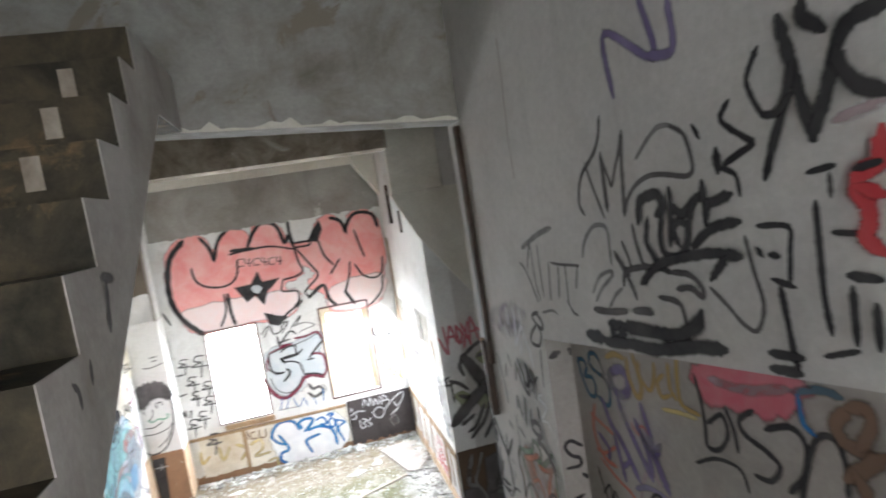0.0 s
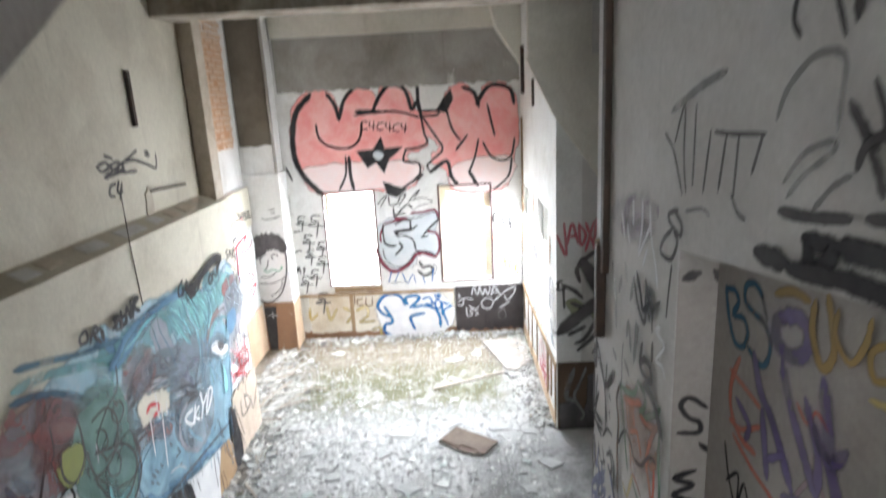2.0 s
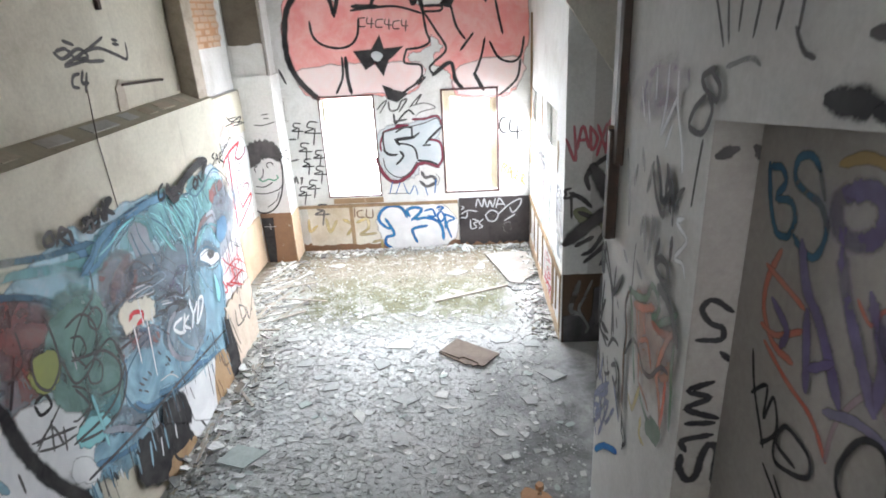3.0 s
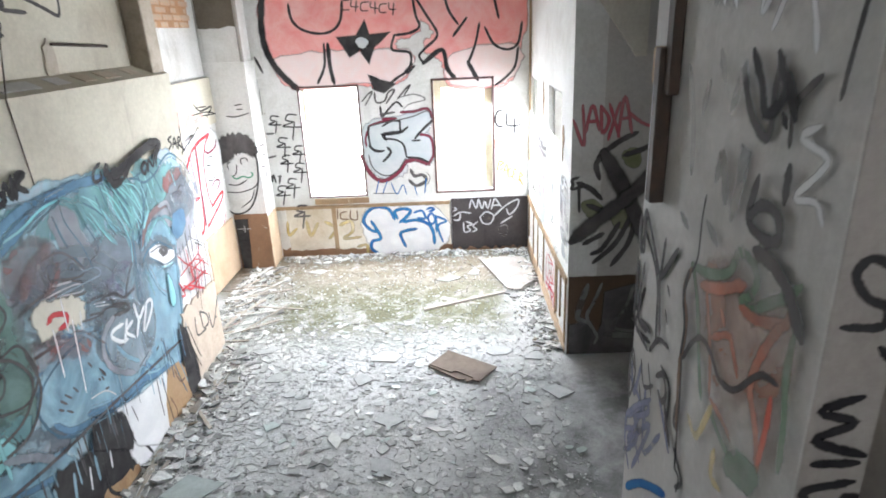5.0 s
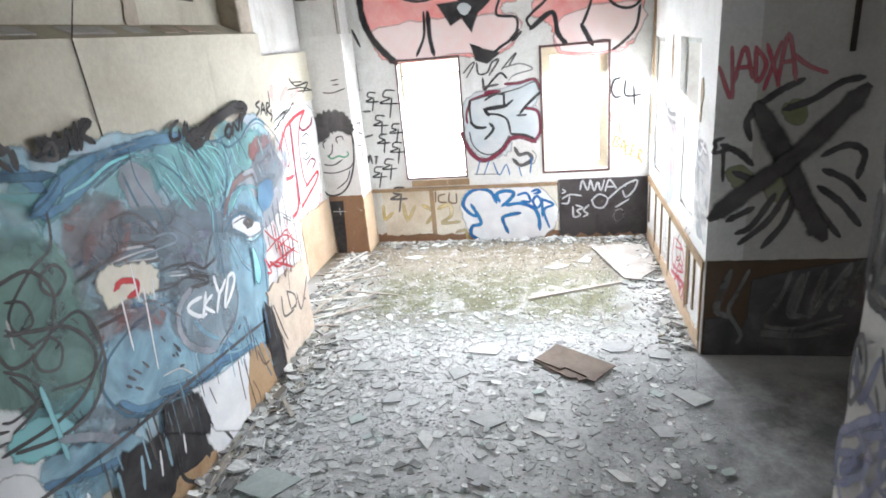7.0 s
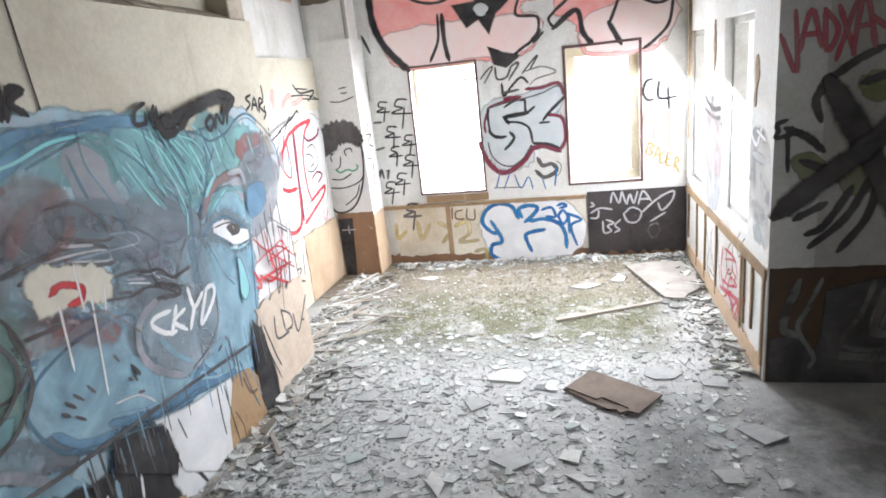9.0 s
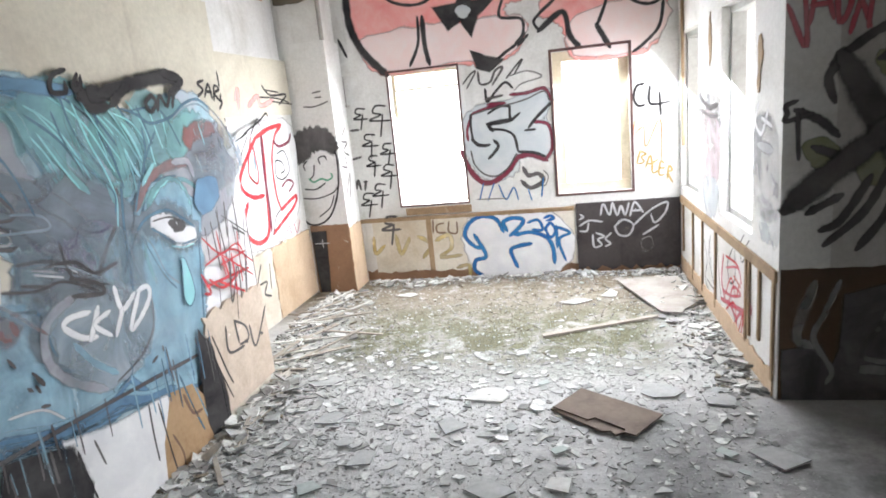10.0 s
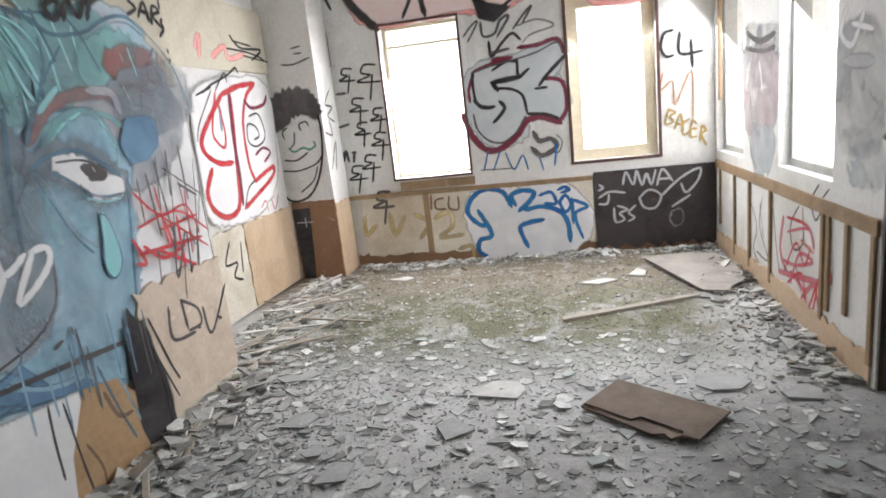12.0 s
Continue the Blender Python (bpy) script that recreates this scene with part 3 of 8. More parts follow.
BLACK = spray("black_spray", (0.028, 0.026, 0.028), other=(0.07, 0.067, 0.068))
GREYD = spray("worn_black_spray", (0.075, 0.07, 0.07), other=(0.15, 0.14, 0.14))
GREY = spray("grey_spray", (0.28, 0.27, 0.27), other=(0.36, 0.35, 0.34), cover=0.62)
GREYW = spray("pale_grey_spray", (0.55, 0.55, 0.56), other=(0.38, 0.38, 0.4))
WHITE = spray("white_spray", (0.8, 0.8, 0.8), other=(0.66, 0.66, 0.68))
CREAMW = spray("cream_spray", (0.72, 0.68, 0.58))
SILVER = spray("silver_spray", (0.56, 0.58, 0.59), other=(0.45, 0.5, 0.53), rough=0.4)
PINK = spray("pink_spray", (0.8, 0.3, 0.28), other=(0.82, 0.46, 0.44))
PINKL = spray("pale_pink_spray", (0.82, 0.62, 0.6), other=(0.8, 0.7, 0.69))
PINKP = spray("faded_pink_spray", (0.5, 0.32, 0.35), other=(0.55, 0.44, 0.46), cover=0.62)
RED = spray("red_spray", (0.5, 0.035, 0.05), other=(0.55, 0.1, 0.1))
REDPINK = spray("pinkish_red_spray", (0.55, 0.1, 0.14), other=(0.5, 0.22, 0.24))
REDO = spray("orange_red_spray", (0.55, 0.13, 0.09), other=(0.5, 0.25, 0.2))
DARKRED = spray("dull_red_spray", (0.34, 0.15, 0.14), other=(0.31, 0.24, 0.24), cover=0.62)
MAROON = spray("maroon_spray", (0.2, 0.03, 0.055))
ORANGE = spray("orange_spray", (0.6, 0.27, 0.12))
ORANGEW = spray("thin_orange_wash", (0.55, 0.3, 0.22), other=(0.52, 0.42, 0.37), cover=0.4)
ORANGEP = spray("faded_orange_spray", (0.55, 0.22, 0.15), other=(0.52, 0.38, 0.33), cover=0.75)
OCHRE = spray("ochre_spray", (0.42, 0.29, 0.11))
YELLOW = spray("yellow_spray", (0.66, 0.5, 0.2), other=(0.66, 0.58, 0.4), cover=0.75)
BROWNISH = spray("brown_spray", (0.2, 0.12, 0.08))
GREEN = spray("green_spray", (0.1, 0.4, 0.24))
GREENP = spray("faded_green_spray", (0.17, 0.28, 0.19), other=(0.33, 0.36, 0.31), cover=0.75)
OLIVE = spray("olive_spray", (0.22, 0.24, 0.13), other=(0.35, 0.35, 0.27))
BLUE = spray("blue_spray", (0.03, 0.12, 0.36), other=(0.04, 0.2, 0.42))
RIBBON = spray("ribbon_blue_spray", (0.14, 0.25, 0.38), other=(0.18, 0.32, 0.45), cover=0.8)
MAUVE = spray("mauve_grey_spray", (0.42, 0.4, 0.44), other=(0.38, 0.42, 0.46), cover=0.75)
DKBLUE = spray("dark_blue_spray", (0.1, 0.17, 0.24), other=(0.14, 0.25, 0.33), cover=0.75)
SKY = spray("sky_blue_spray", (0.3, 0.51, 0.64), other=(0.36, 0.52, 0.61), cover=0.7)
TEAL = spray("teal_spray", (0.26, 0.5, 0.5), other=(0.26, 0.46, 0.51), cover=0.62)
TEALL = spray("turquoise_spray", (0.26, 0.6, 0.6), other=(0.3, 0.52, 0.58))
SLATE = spray("slate_spray", (0.27, 0.31, 0.35), other=(0.22, 0.26, 0.3), cover=0.62)
SLATEL = spray("pale_slate_spray", (0.42, 0.48, 0.53), other=(0.33, 0.42, 0.49), cover=0.62)
PURPLE = spray("purple_spray", (0.17, 0.13, 0.28), other=(0.24, 0.2, 0.33), cover=0.8)
BLUEP = spray("dull_blue_spray", (0.05, 0.13, 0.24), other=(0.1, 0.2, 0.28), cover=0.8)
SMEARP = spray("thin_pink_smear", (0.6, 0.47, 0.5), other=(0.62, 0.56, 0.57), cover=0.5)
SMEARG = spray("thin_grey_smear", (0.4, 0.4, 0.42), other=(0.52, 0.52, 0.53), cover=0.45)
SMEARB = spray("thin_bluish_smear", (0.5, 0.56, 0.6), other=(0.58, 0.6, 0.62), cover=0.5)
LILACP = spray("pale_lilac_haze", (0.5, 0.43, 0.52), other=(0.54, 0.48, 0.54), cover=0.5)
DKPURPLE = spray("dark_purple_spray", (0.09, 0.06, 0.14))
PURPLEB = spray("blue_purple_spray", (0.22, 0.23, 0.38), other=(0.36, 0.36, 0.46), cover=0.62)
LILAC = spray("lilac_spray", (0.34, 0.3, 0.46), cover=0.62)
DKGREEN = spray("dark_green_spray", (0.23, 0.36, 0.32), other=(0.28, 0.41, 0.39), cover=0.62)
OLIVEY = spray("olive_yellow_spray", (0.33, 0.36, 0.14))
MURAL = mural_material()
BAREBRICK = BARE

PLANES = {"N": ("y", 9.86, -1), "M": ("x", -1.67, 1), "R": ("x", -2.217, 1), "P": ("y", 9.45, -1), "PS": ("x", -1.755, 1), "E": ("x", 1.739, -1), "X": ("y", 6.9085, -1), "S": ("x", 1.46, -1), "NB": ("x", 1.596, -1), "J": ("y", 2.936, -1), "U": ("x", -1.86, 1), "D": ("y", 9.826, -1), "L": ("x", -1.648, 1), "ST": ("x", -0.13, 1)}
coats = {}


class Graffito:
    """Sprayed paint on a wall: lines of a width along a smooth path, and filled fields."""

    def __init__(self, label, plane):
        self.plane = plane
        self.axis, self.at, self.way = PLANES[plane]
        self.ob = tagged(new("graffiti"), label, "graffiti")
        self.rnd = random.Random(len(label) * 7 + len(plane))

    def begin(self):
        coats[self.plane] = coats.get(self.plane, 0) + 1
        self.bm = bmesh.new()
        self.uv = self.bm.loops.layers.uv.new("UVMap")
        return self.at + self.way * (0.002 + 0.00006 * coats[self.plane])

    def vert(self, u, v, d):
        return self.bm.verts.new((d, u, v) if self.axis == "x" else (u, d, v))

    def face(self, verts, across):
        f = self.bm.faces.new(verts)
        for loop, a in zip(f.loops, across):
            loop[self.uv].uv = (a, 0.0)

    def smooth(self, pts, closed):
        n, out = len(pts), []
        for i in range(n if closed else n - 1):
            p = [pts[(i + k) % n] if closed else pts[min(max(i + k, 0), n - 1)] for k in (-1, 0, 1, 2)]
            steps = 6 if math.dist(p[1], p[2]) > 0.08 else 4
            for s in range(steps):
                t = s / steps
                out.append(tuple(0.5 * (2 * p[1][c] + (p[2][c] - p[0][c]) * t + (2 * p[0][c] - 5 * p[1][c] + 4 * p[2][c] - p[3][c]) * t * t + (3 * p[1][c] - p[0][c] - 3 * p[2][c] + p[3][c]) * t ** 3) for c in (0, 1)))
        return out if closed else out + [pts[-1]]

    def line(self, mat, width, *pts):
        path, d = self.smooth(pts, False), self.begin()
        rows, n, width = [], len(path), width * 1.18
        for i, (u, v) in enumerate(path):
            a, b = path[max(i - 1, 0)], path[min(i + 1, n - 1)]
            du, dv = b[0] - a[0], b[1] - a[1]
            s = math.hypot(du, dv) or 1
            w = width / 2 * (0.88 + 0.24 * self.rnd.random()) * (0.7 if i in (0, n - 1) else 1)
            e = d + self.way * 0.00005 * i / n
            row = (self.vert(u - dv / s * w, v + du / s * w, e), self.vert(u + dv / s * w, v - du / s * w, e))
            if i in (0, n - 1):
                h = (-1 if i == 0 else 1) * width * 0.4
                cap = (self.vert(u + du / s * h - dv / s * w * 0.5, v + dv / s * h + du / s * w * 0.5, e), self.vert(u + du / s * h + dv / s * w * 0.5, v + dv / s * h - du / s * w * 0.5, e))
                rows += [cap, row] if i == 0 else [row, cap]
            else:
                rows.append(row)
        for (a, b), (c, e) in zip(rows, rows[1:]):
            self.face((a, b, e, c), (0.0, 1.0, 1.0, 0.0))
        part("painted_line", self.bm, mat, self.ob)

    def fill(self, mat, *pts, straight=False):
        path, d = list(pts) if straight else self.smooth(pts, True), self.begin()
        n = len(path)
        turn = 1 if sum(path[i][0] * path[(i + 1) % n][1] - path[(i + 1) % n][0] * path[i][1] for i in range(n)) > 0 else -1
        size = max(p[0] for p in path) - min(p[0] for p in path)
        soft = min(0.07, 0.16 * size)
        inner, outer = [], []
        for i, (u, v) in enumerate(path):
            a, b = path[i - 1], path[(i + 1) % n]
            du, dv = b[0] - a[0], b[1] - a[1]
            s = (math.hypot(du, dv) or 1) * turn
            q = soft * self.rnd.uniform(0.6, 1.3)
            inner.append(self.vert(u, v, d))
            outer.append(self.vert(u + dv / s * q, v - du / s * q, d))
        self.face(inner, [0.5] * n)
        for i in range(n):
            j = (i + 1) % n
            self.face((inner[i], inner[j], outer[j], outer[i]), (0.5, 0.5, 1.0, 1.0))
        part("painted_field", self.bm, mat, self.ob)


tag = Graffito("pink bubble letters with black outlines sprayed high on the wall", "N")
tag.fill(PINK, (-1.57, 3.36), (-1.47, 3.65), (-1.21, 3.77), (-1, 3.72), (-0.87, 3.45), (-0.7, 3.73), (-0.48, 3.79), (-0.31, 3.56), (-0.23, 3.76), (-0.05, 3.8), (0.11, 3.68), (0.17, 3.46), (0.33, 3.4), (0.59, 3.44), (0.74, 3.69), (0.93, 3.77), (1.13, 3.56), (1.27, 3.73), (1.45, 3.76), (1.62, 3.63), (1.67, 3.41), (1.67, 3.07), (1.6, 2.73), (1.52, 2.38), (1.27, 2.26), (0.77, 2.28), (0.69, 2.53), (0.59, 2.67), (0.45, 2.76), (0.59, 2.92), (0.39, 3.13), (0.3, 2.95), (0.05, 2.89), (0.03, 2.72), (0.22, 2.68), (0.19, 2.5), (-0.02, 2.34), (-0.2, 2.32), (-0.46, 2.37), (-1.23, 2.35), (-1.45, 2.51), (-1.56, 2.92))
tag.fill(PINKL, (-1.47, 2.65), (-0.76, 2.71), (-0.33, 2.69), (0.2, 2.67), (0.18, 2.51), (-0.02, 2.37), (-0.45, 2.39), (-1.23, 2.38))
tag.fill(PINKL, (0.72, 2.52), (0.9, 2.66), (1.58, 2.67), (1.5, 2.39), (1.28, 2.29), (0.81, 2.31))
tag.line(BLACK, 0.09, (-1.3, 3.74), (-1.51, 3.52), (-1.6, 3.19), (-1.6, 2.84), (-1.48, 2.56), (-1.26, 2.31))
tag.line(BLACK, 0.06, (-1.04, 3.75), (-0.94, 3.59), (-0.9, 3.39))
tag.line(BLACK, 0.06, (-0.89, 3.41), (-0.8, 3.66), (-0.65, 3.81))
tag.line(BLACK, 0.06, (-0.8, 2.83), (-0.8, 2.57), (-0.77, 2.37))
tag.line(BLACK, 0.06, (-0.39, 3.5), (-0.26, 3.72), (-0.13, 3.83), (0.04, 3.8), (0.12, 3.68), (0.17, 3.48), (0.24, 3.58))
tag.line(BLACK, 0.06, (0.27, 3.79), (0.27, 3.58), (0.3, 3.38))
tag.line(BLACK, 0.06, (0.4, 2.56), (0.64, 2.71), (0.7, 2.48), (0.79, 2.36))
tag.line(BLACK, 0.06, (0.93, 3.75), (1.08, 3.67), (1.14, 3.48))
tag.line(BLACK, 0.06, (1.12, 3.52), (1.27, 3.73), (1.45, 3.76), (1.61, 3.68), (1.65, 3.5))
tag.line(BLACK, 0.06, (0.97, 2.54), (1.08, 2.33))
tag.line(BLACK, 0.06, (-0.63, 3.49), (-0.31, 3.47))
tag.line(BLACK, 0.035, (-1.24, 3.32), (-1.22, 3.15), (-1.11, 3.03), (-0.9, 2.97), (-0.72, 3), (-0.61, 3.12), (-0.57, 3.33))
tag.line(BLACK, 0.035, (-0.85, 2.84), (-0.87, 2.58), (-0.98, 2.37))
tag.line(BLACK, 0.035, (-0.66, 3.44), (-0.39, 3.46), (-0.05, 3.46), (0.28, 3.36))
tag.line(BLACK, 0.035, (0.3, 3.38), (0.33, 3.14), (0.37, 3), (0.25, 2.93), (0.05, 2.91))
tag.line(BLACK, 0.035, (0.05, 2.91), (0.01, 2.74), (0.23, 2.69), (0.21, 2.5), (0.03, 2.38), (-0.12, 2.27))
tag.line(BLACK, 0.035, (0.3, 3.38), (0.53, 3.38), (0.54, 3.44), (0.31, 3.45))
tag.line(BLACK, 0.035, (0.68, 3.43), (0.74, 3.18), (0.85, 3.01))
tag.line(BLACK, 0.035, (0.96, 3.07), (0.79, 2.87))
tag.line(BLACK, 0.035, (0.33, 3.35), (0.47, 3.12), (0.59, 2.89), (0.42, 2.73), (0.35, 2.65), (0.4, 2.56))
tag.line(BLACK, 0.035, (1.27, 3.49), (1.31, 3.28), (1.36, 3.06))
tag.line(BLACK, 0.035, (1.12, 3), (1.06, 2.75), (0.97, 2.54))
tag.line(BLACK, 0.035, (1.19, 2.95), (1.3, 2.75), (1.47, 2.68), (1.6, 2.75), (1.65, 2.99))
tag.line(BLACK, 0.035, (1.6, 2.69), (1.56, 2.47), (1.43, 2.33), (1.31, 2.25))
tag.line(BLACK, 0.035, (-1.75, 2.72), (-1.68, 2.54))
tag.line(BLACK, 0.035, (0.28, 2.53), (0.18, 2.44))
tag.line(BLACK, 0.035, (0.25, 2.55), (0.15, 2.46))
tag.fill(BLACK, (-0.63, 2.89), (-0.42, 2.9), (-0.31, 3.06), (-0.28, 2.9), (-0.03, 2.94), (-0.24, 2.81), (-0.3, 2.62), (-0.38, 2.79), (-0.52, 2.71), straight=True)
tag.fill(BLACK, (-0.31, 2.44), (-0.19, 2.35), (-0.01, 2.31), (-0.14, 2.24), (-0.24, 2.28), straight=True)
tag.fill(BLACK, (0.54, 3.44), (0.68, 3.63), (0.74, 3.73), (0.75, 3.6), (0.66, 3.43), straight=True)
tag.fill(SILVER, (-0.43, 2.85), (-0.37, 2.89), (-0.3, 2.85), (-0.36, 2.78))
tag.line(BLACK, 0.016, (-0.48, 3.34), (-0.57, 3.33), (-0.58, 3.24), (-0.49, 3.23))
tag.line(BLACK, 0.016, (-0.45, 3.34), (-0.46, 3.27), (-0.37, 3.26))
tag.line(BLACK, 0.016, (-0.39, 3.33), (-0.41, 3.21))
tag.line(BLACK, 0.016, (-0.24, 3.31), (-0.33, 3.3), (-0.34, 3.22), (-0.26, 3.21))
tag.line(BLACK, 0.016, (-0.21, 3.31), (-0.22, 3.25), (-0.13, 3.23))
tag.line(BLACK, 0.016, (-0.16, 3.31), (-0.17, 3.18))
tag.line(BLACK, 0.016, (-0.02, 3.28), (-0.1, 3.27), (-0.11, 3.19), (-0.03, 3.18))
tag.line(BLACK, 0.016, (0.01, 3.29), (0.01, 3.22), (0.09, 3.21))
tag.line(BLACK, 0.016, (0.07, 3.28), (0.05, 3.15))
tag = Graffito("column of repeated black hook tags", "N")
tag.line(BLACK, 0.022, (-1.55, 1.97), (-1.64, 1.98), (-1.66, 1.93), (-1.6, 1.91), (-1.69, 1.87), (-1.53, 1.86))
tag.line(BLACK, 0.022, (-1.58, 1.91), (-1.62, 1.75))
tag.line(BLACK, 0.022, (-1.31, 1.98), (-1.42, 1.99), (-1.46, 1.92), (-1.37, 1.89), (-1.51, 1.84), (-1.27, 1.82))
tag.line(BLACK, 0.022, (-1.35, 1.89), (-1.4, 1.66))
tag.line(BLACK, 0.022, (-1.47, 1.68), (-1.57, 1.69), (-1.59, 1.64), (-1.52, 1.61), (-1.63, 1.57), (-1.44, 1.56))
tag.line(BLACK, 0.022, (-1.51, 1.61), (-1.54, 1.43))
tag.line(BLACK, 0.022, (-1.29, 1.57), (-1.37, 1.57), (-1.39, 1.52), (-1.33, 1.5), (-1.43, 1.46), (-1.26, 1.46))
tag.line(BLACK, 0.022, (-1.31, 1.5), (-1.35, 1.34))
tag.line(BLACK, 0.022, (-1.47, 1.45), (-1.55, 1.45), (-1.57, 1.41), (-1.51, 1.38), (-1.61, 1.34), (-1.44, 1.34))
tag.line(BLACK, 0.022, (-1.5, 1.38), (-1.53, 1.22))
tag.line(BLACK, 0.022, (-1.29, 1.33), (-1.38, 1.34), (-1.41, 1.29), (-1.34, 1.26), (-1.45, 1.22), (-1.26, 1.21))
tag.line(BLACK, 0.022, (-1.32, 1.26), (-1.36, 1.07))
tag.line(BLACK, 0.022, (-1.42, 1.12), (-1.51, 1.13), (-1.54, 1.07), (-1.47, 1.05), (-1.58, 1), (-1.39, 1))
tag.line(BLACK, 0.022, (-1.45, 1.05), (-1.49, 0.86))
tag.line(BLACK, 0.022, (-1.57, 1.03), (-1.67, 1.03), (-1.69, 0.97), (-1.62, 0.95), (-1.73, 0.9), (-1.54, 0.9))
tag.line(BLACK, 0.022, (-1.6, 0.95), (-1.65, 0.76))
tag.line(GREYD, 0.03, (-1.74, 1.75), (-1.65, 1.75))
tag.line(GREYD, 0.03, (-1.76, 1.43), (-1.66, 1.45))
tag.line(GREYD, 0.03, (-1.76, 1.17), (-1.76, 1.1))
tag.line(GREYD, 0.03, (-1.76, 1.1), (-1.73, 1.19), (-1.71, 1.09))
tag.line(GREYD, 0.03, (-1.66, 1.17), (-1.63, 1.17))
tag.line(GREYD, 0.03, (-1.64, 1.17), (-1.66, 1.08))
tag = Graffito("thin black scribbles on the pier's edge", "PS")
tag.line(GREYD, 0.02, (9.7, 1.79), (9.55, 1.66), (9.71, 1.63), (9.58, 1.55), (9.73, 1.49))
tag.line(GREYD, 0.02, (9.46, 1.4), (9.62, 1.37), (9.59, 1.5))
tag.line(GREYD, 0.02, (9.49, 1.05), (9.68, 1.3), (9.6, 1.04))
tag.line(GREYD, 0.02, (9.85, 2.33), (9.85, 2.17), (9.85, 2.07))
tag.line(GREYD, 0.02, (9.85, 2.25), (9.85, 2.01))
tag = Graffito("black C4 tag beside the window", "N")
tag.line(BLACK, 0.028, (1.4, 1.93), (1.33, 1.91), (1.3, 1.8), (1.34, 1.72), (1.4, 1.72))
tag.line(BLACK, 0.028, (1.46, 1.9), (1.46, 1.73), (1.64, 1.73))
tag.line(BLACK, 0.028, (1.55, 1.83), (1.56, 1.61))
tag = Graffito("ochre tag of slanted capitals with an orange drip", "N")
tag.line(OCHRE, 0.022, (1.35, 1.26), (1.32, 1.14), (1.39, 1.15), (1.36, 1.2), (1.41, 1.23), (1.35, 1.26))
tag.line(OCHRE, 0.022, (1.4, 1.09), (1.45, 1.21), (1.47, 1.07))
tag.line(OCHRE, 0.022, (1.41, 1.13), (1.46, 1.12))
tag.line(OCHRE, 0.022, (1.52, 1.16), (1.47, 1.12), (1.47, 1.03), (1.53, 1.05))
tag.line(OCHRE, 0.022, (1.58, 1.12), (1.55, 1.14), (1.53, 1.01), (1.58, 1))
tag.line(OCHRE, 0.022, (1.54, 1.07), (1.58, 1.07))
tag.line(OCHRE, 0.022, (1.61, 0.96), (1.63, 1.09), (1.66, 1.04), (1.62, 1.02), (1.66, 0.92))
tag.line(ORANGE, 0.014, (1.31, 1.58), (1.29, 1.44), (1.39, 1.5), (1.41, 1.3), (1.55, 1.57), (1.56, 1.16))
tag = Graffito("blue bubble letters on the dado boards", "D")
tag.fill(WHITE, (-0.53, 0.51), (-0.41, 0.67), (-0.18, 0.66), (0.06, 0.64), (0.4, 0.63), (0.6, 0.42), (0.56, 0.18), (0.36, 0.05), (0.04, 0.04), (-0.35, 0.03), (-0.46, 0.16))
tag.line(BLUE, 0.05, (-0.12, 0.51), (-0.19, 0.65), (-0.35, 0.69), (-0.49, 0.62), (-0.55, 0.48), (-0.46, 0.36), (-0.38, 0.33))
tag.line(BLUE, 0.05, (-0.44, 0.48), (-0.33, 0.24), (-0.45, 0.19), (-0.47, 0.08), (-0.38, 0.01))
tag.line(BLUE, 0.05, (-0.08, 0.52), (-0.11, 0.61), (0, 0.65), (0.11, 0.62), (0.05, 0.53), (-0.04, 0.46))
tag.line(BLUE, 0.05, (0.02, 0.46), (0.18, 0.48), (0.34, 0.42), (0.41, 0.3), (0.42, 0.13))
tag.line(BLUE, 0.05, (0.17, 0.35), (0.03, 0.33), (-0.05, 0.28), (0.01, 0.1))
tag.line(BLUE, 0.035, (0.16, 0.59), (0.27, 0.61), (0.31, 0.5), (0.21, 0.51))
tag.line(BLUE, 0.035, (0.34, 0.51), (0.4, 0.57), (0.45, 0.48), (0.39, 0.41), (0.34, 0.51))
tag.line(BLUE, 0.035, (0.46, 0.53), (0.46, 0.3))
tag.line(BLUE, 0.035, (0.47, 0.52), (0.6, 0.45), (0.48, 0.38), (0.54, 0.15))
tag.line(BLUE, 0.035, (0.34, 0.63), (0.4, 0.65), (0.44, 0.62), (0.37, 0.6))
tag = Graffito("faded yellow letters on the dado boards", "D")
tag.line(YELLOW, 0.05, (-1.62, 0.51), (-1.62, 0.33), (-1.51, 0.41))
tag.line(YELLOW, 0.05, (-1.35, 0.52), (-1.31, 0.31), (-1.2, 0.48))
tag.line(YELLOW, 0.05, (-1.08, 0.5), (-0.95, 0.4), (-1.05, 0.26))
tag.line(YELLOW, 0.05, (-0.88, 0.45), (-0.73, 0.5), (-0.72, 0.35), (-0.85, 0.25), (-0.62, 0.26))
tag.line(YELLOW, 0.05, (-0.66, 0.12), (-0.54, 0.14), (-0.53, 0.02))
tag.line(GREYD, 0.03, (-1.32, 0.75), (-1.43, 0.75), (-1.46, 0.68), (-1.38, 0.66), (-1.51, 0.6), (-1.29, 0.6))
tag.line(GREYD, 0.03, (-1.36, 0.66), (-1.41, 0.43))
tag.line(BROWNISH, 0.022, (-0.9, 0.68), (-0.91, 0.54))
tag.line(BROWNISH, 0.022, (-0.78, 0.64), (-0.86, 0.62), (-0.86, 0.54), (-0.77, 0.53))
tag.line(BROWNISH, 0.022, (-0.72, 0.65), (-0.73, 0.54), (-0.64, 0.52), (-0.63, 0.64))
tag = Graffito("white NWA tag on the dark panel", "D")
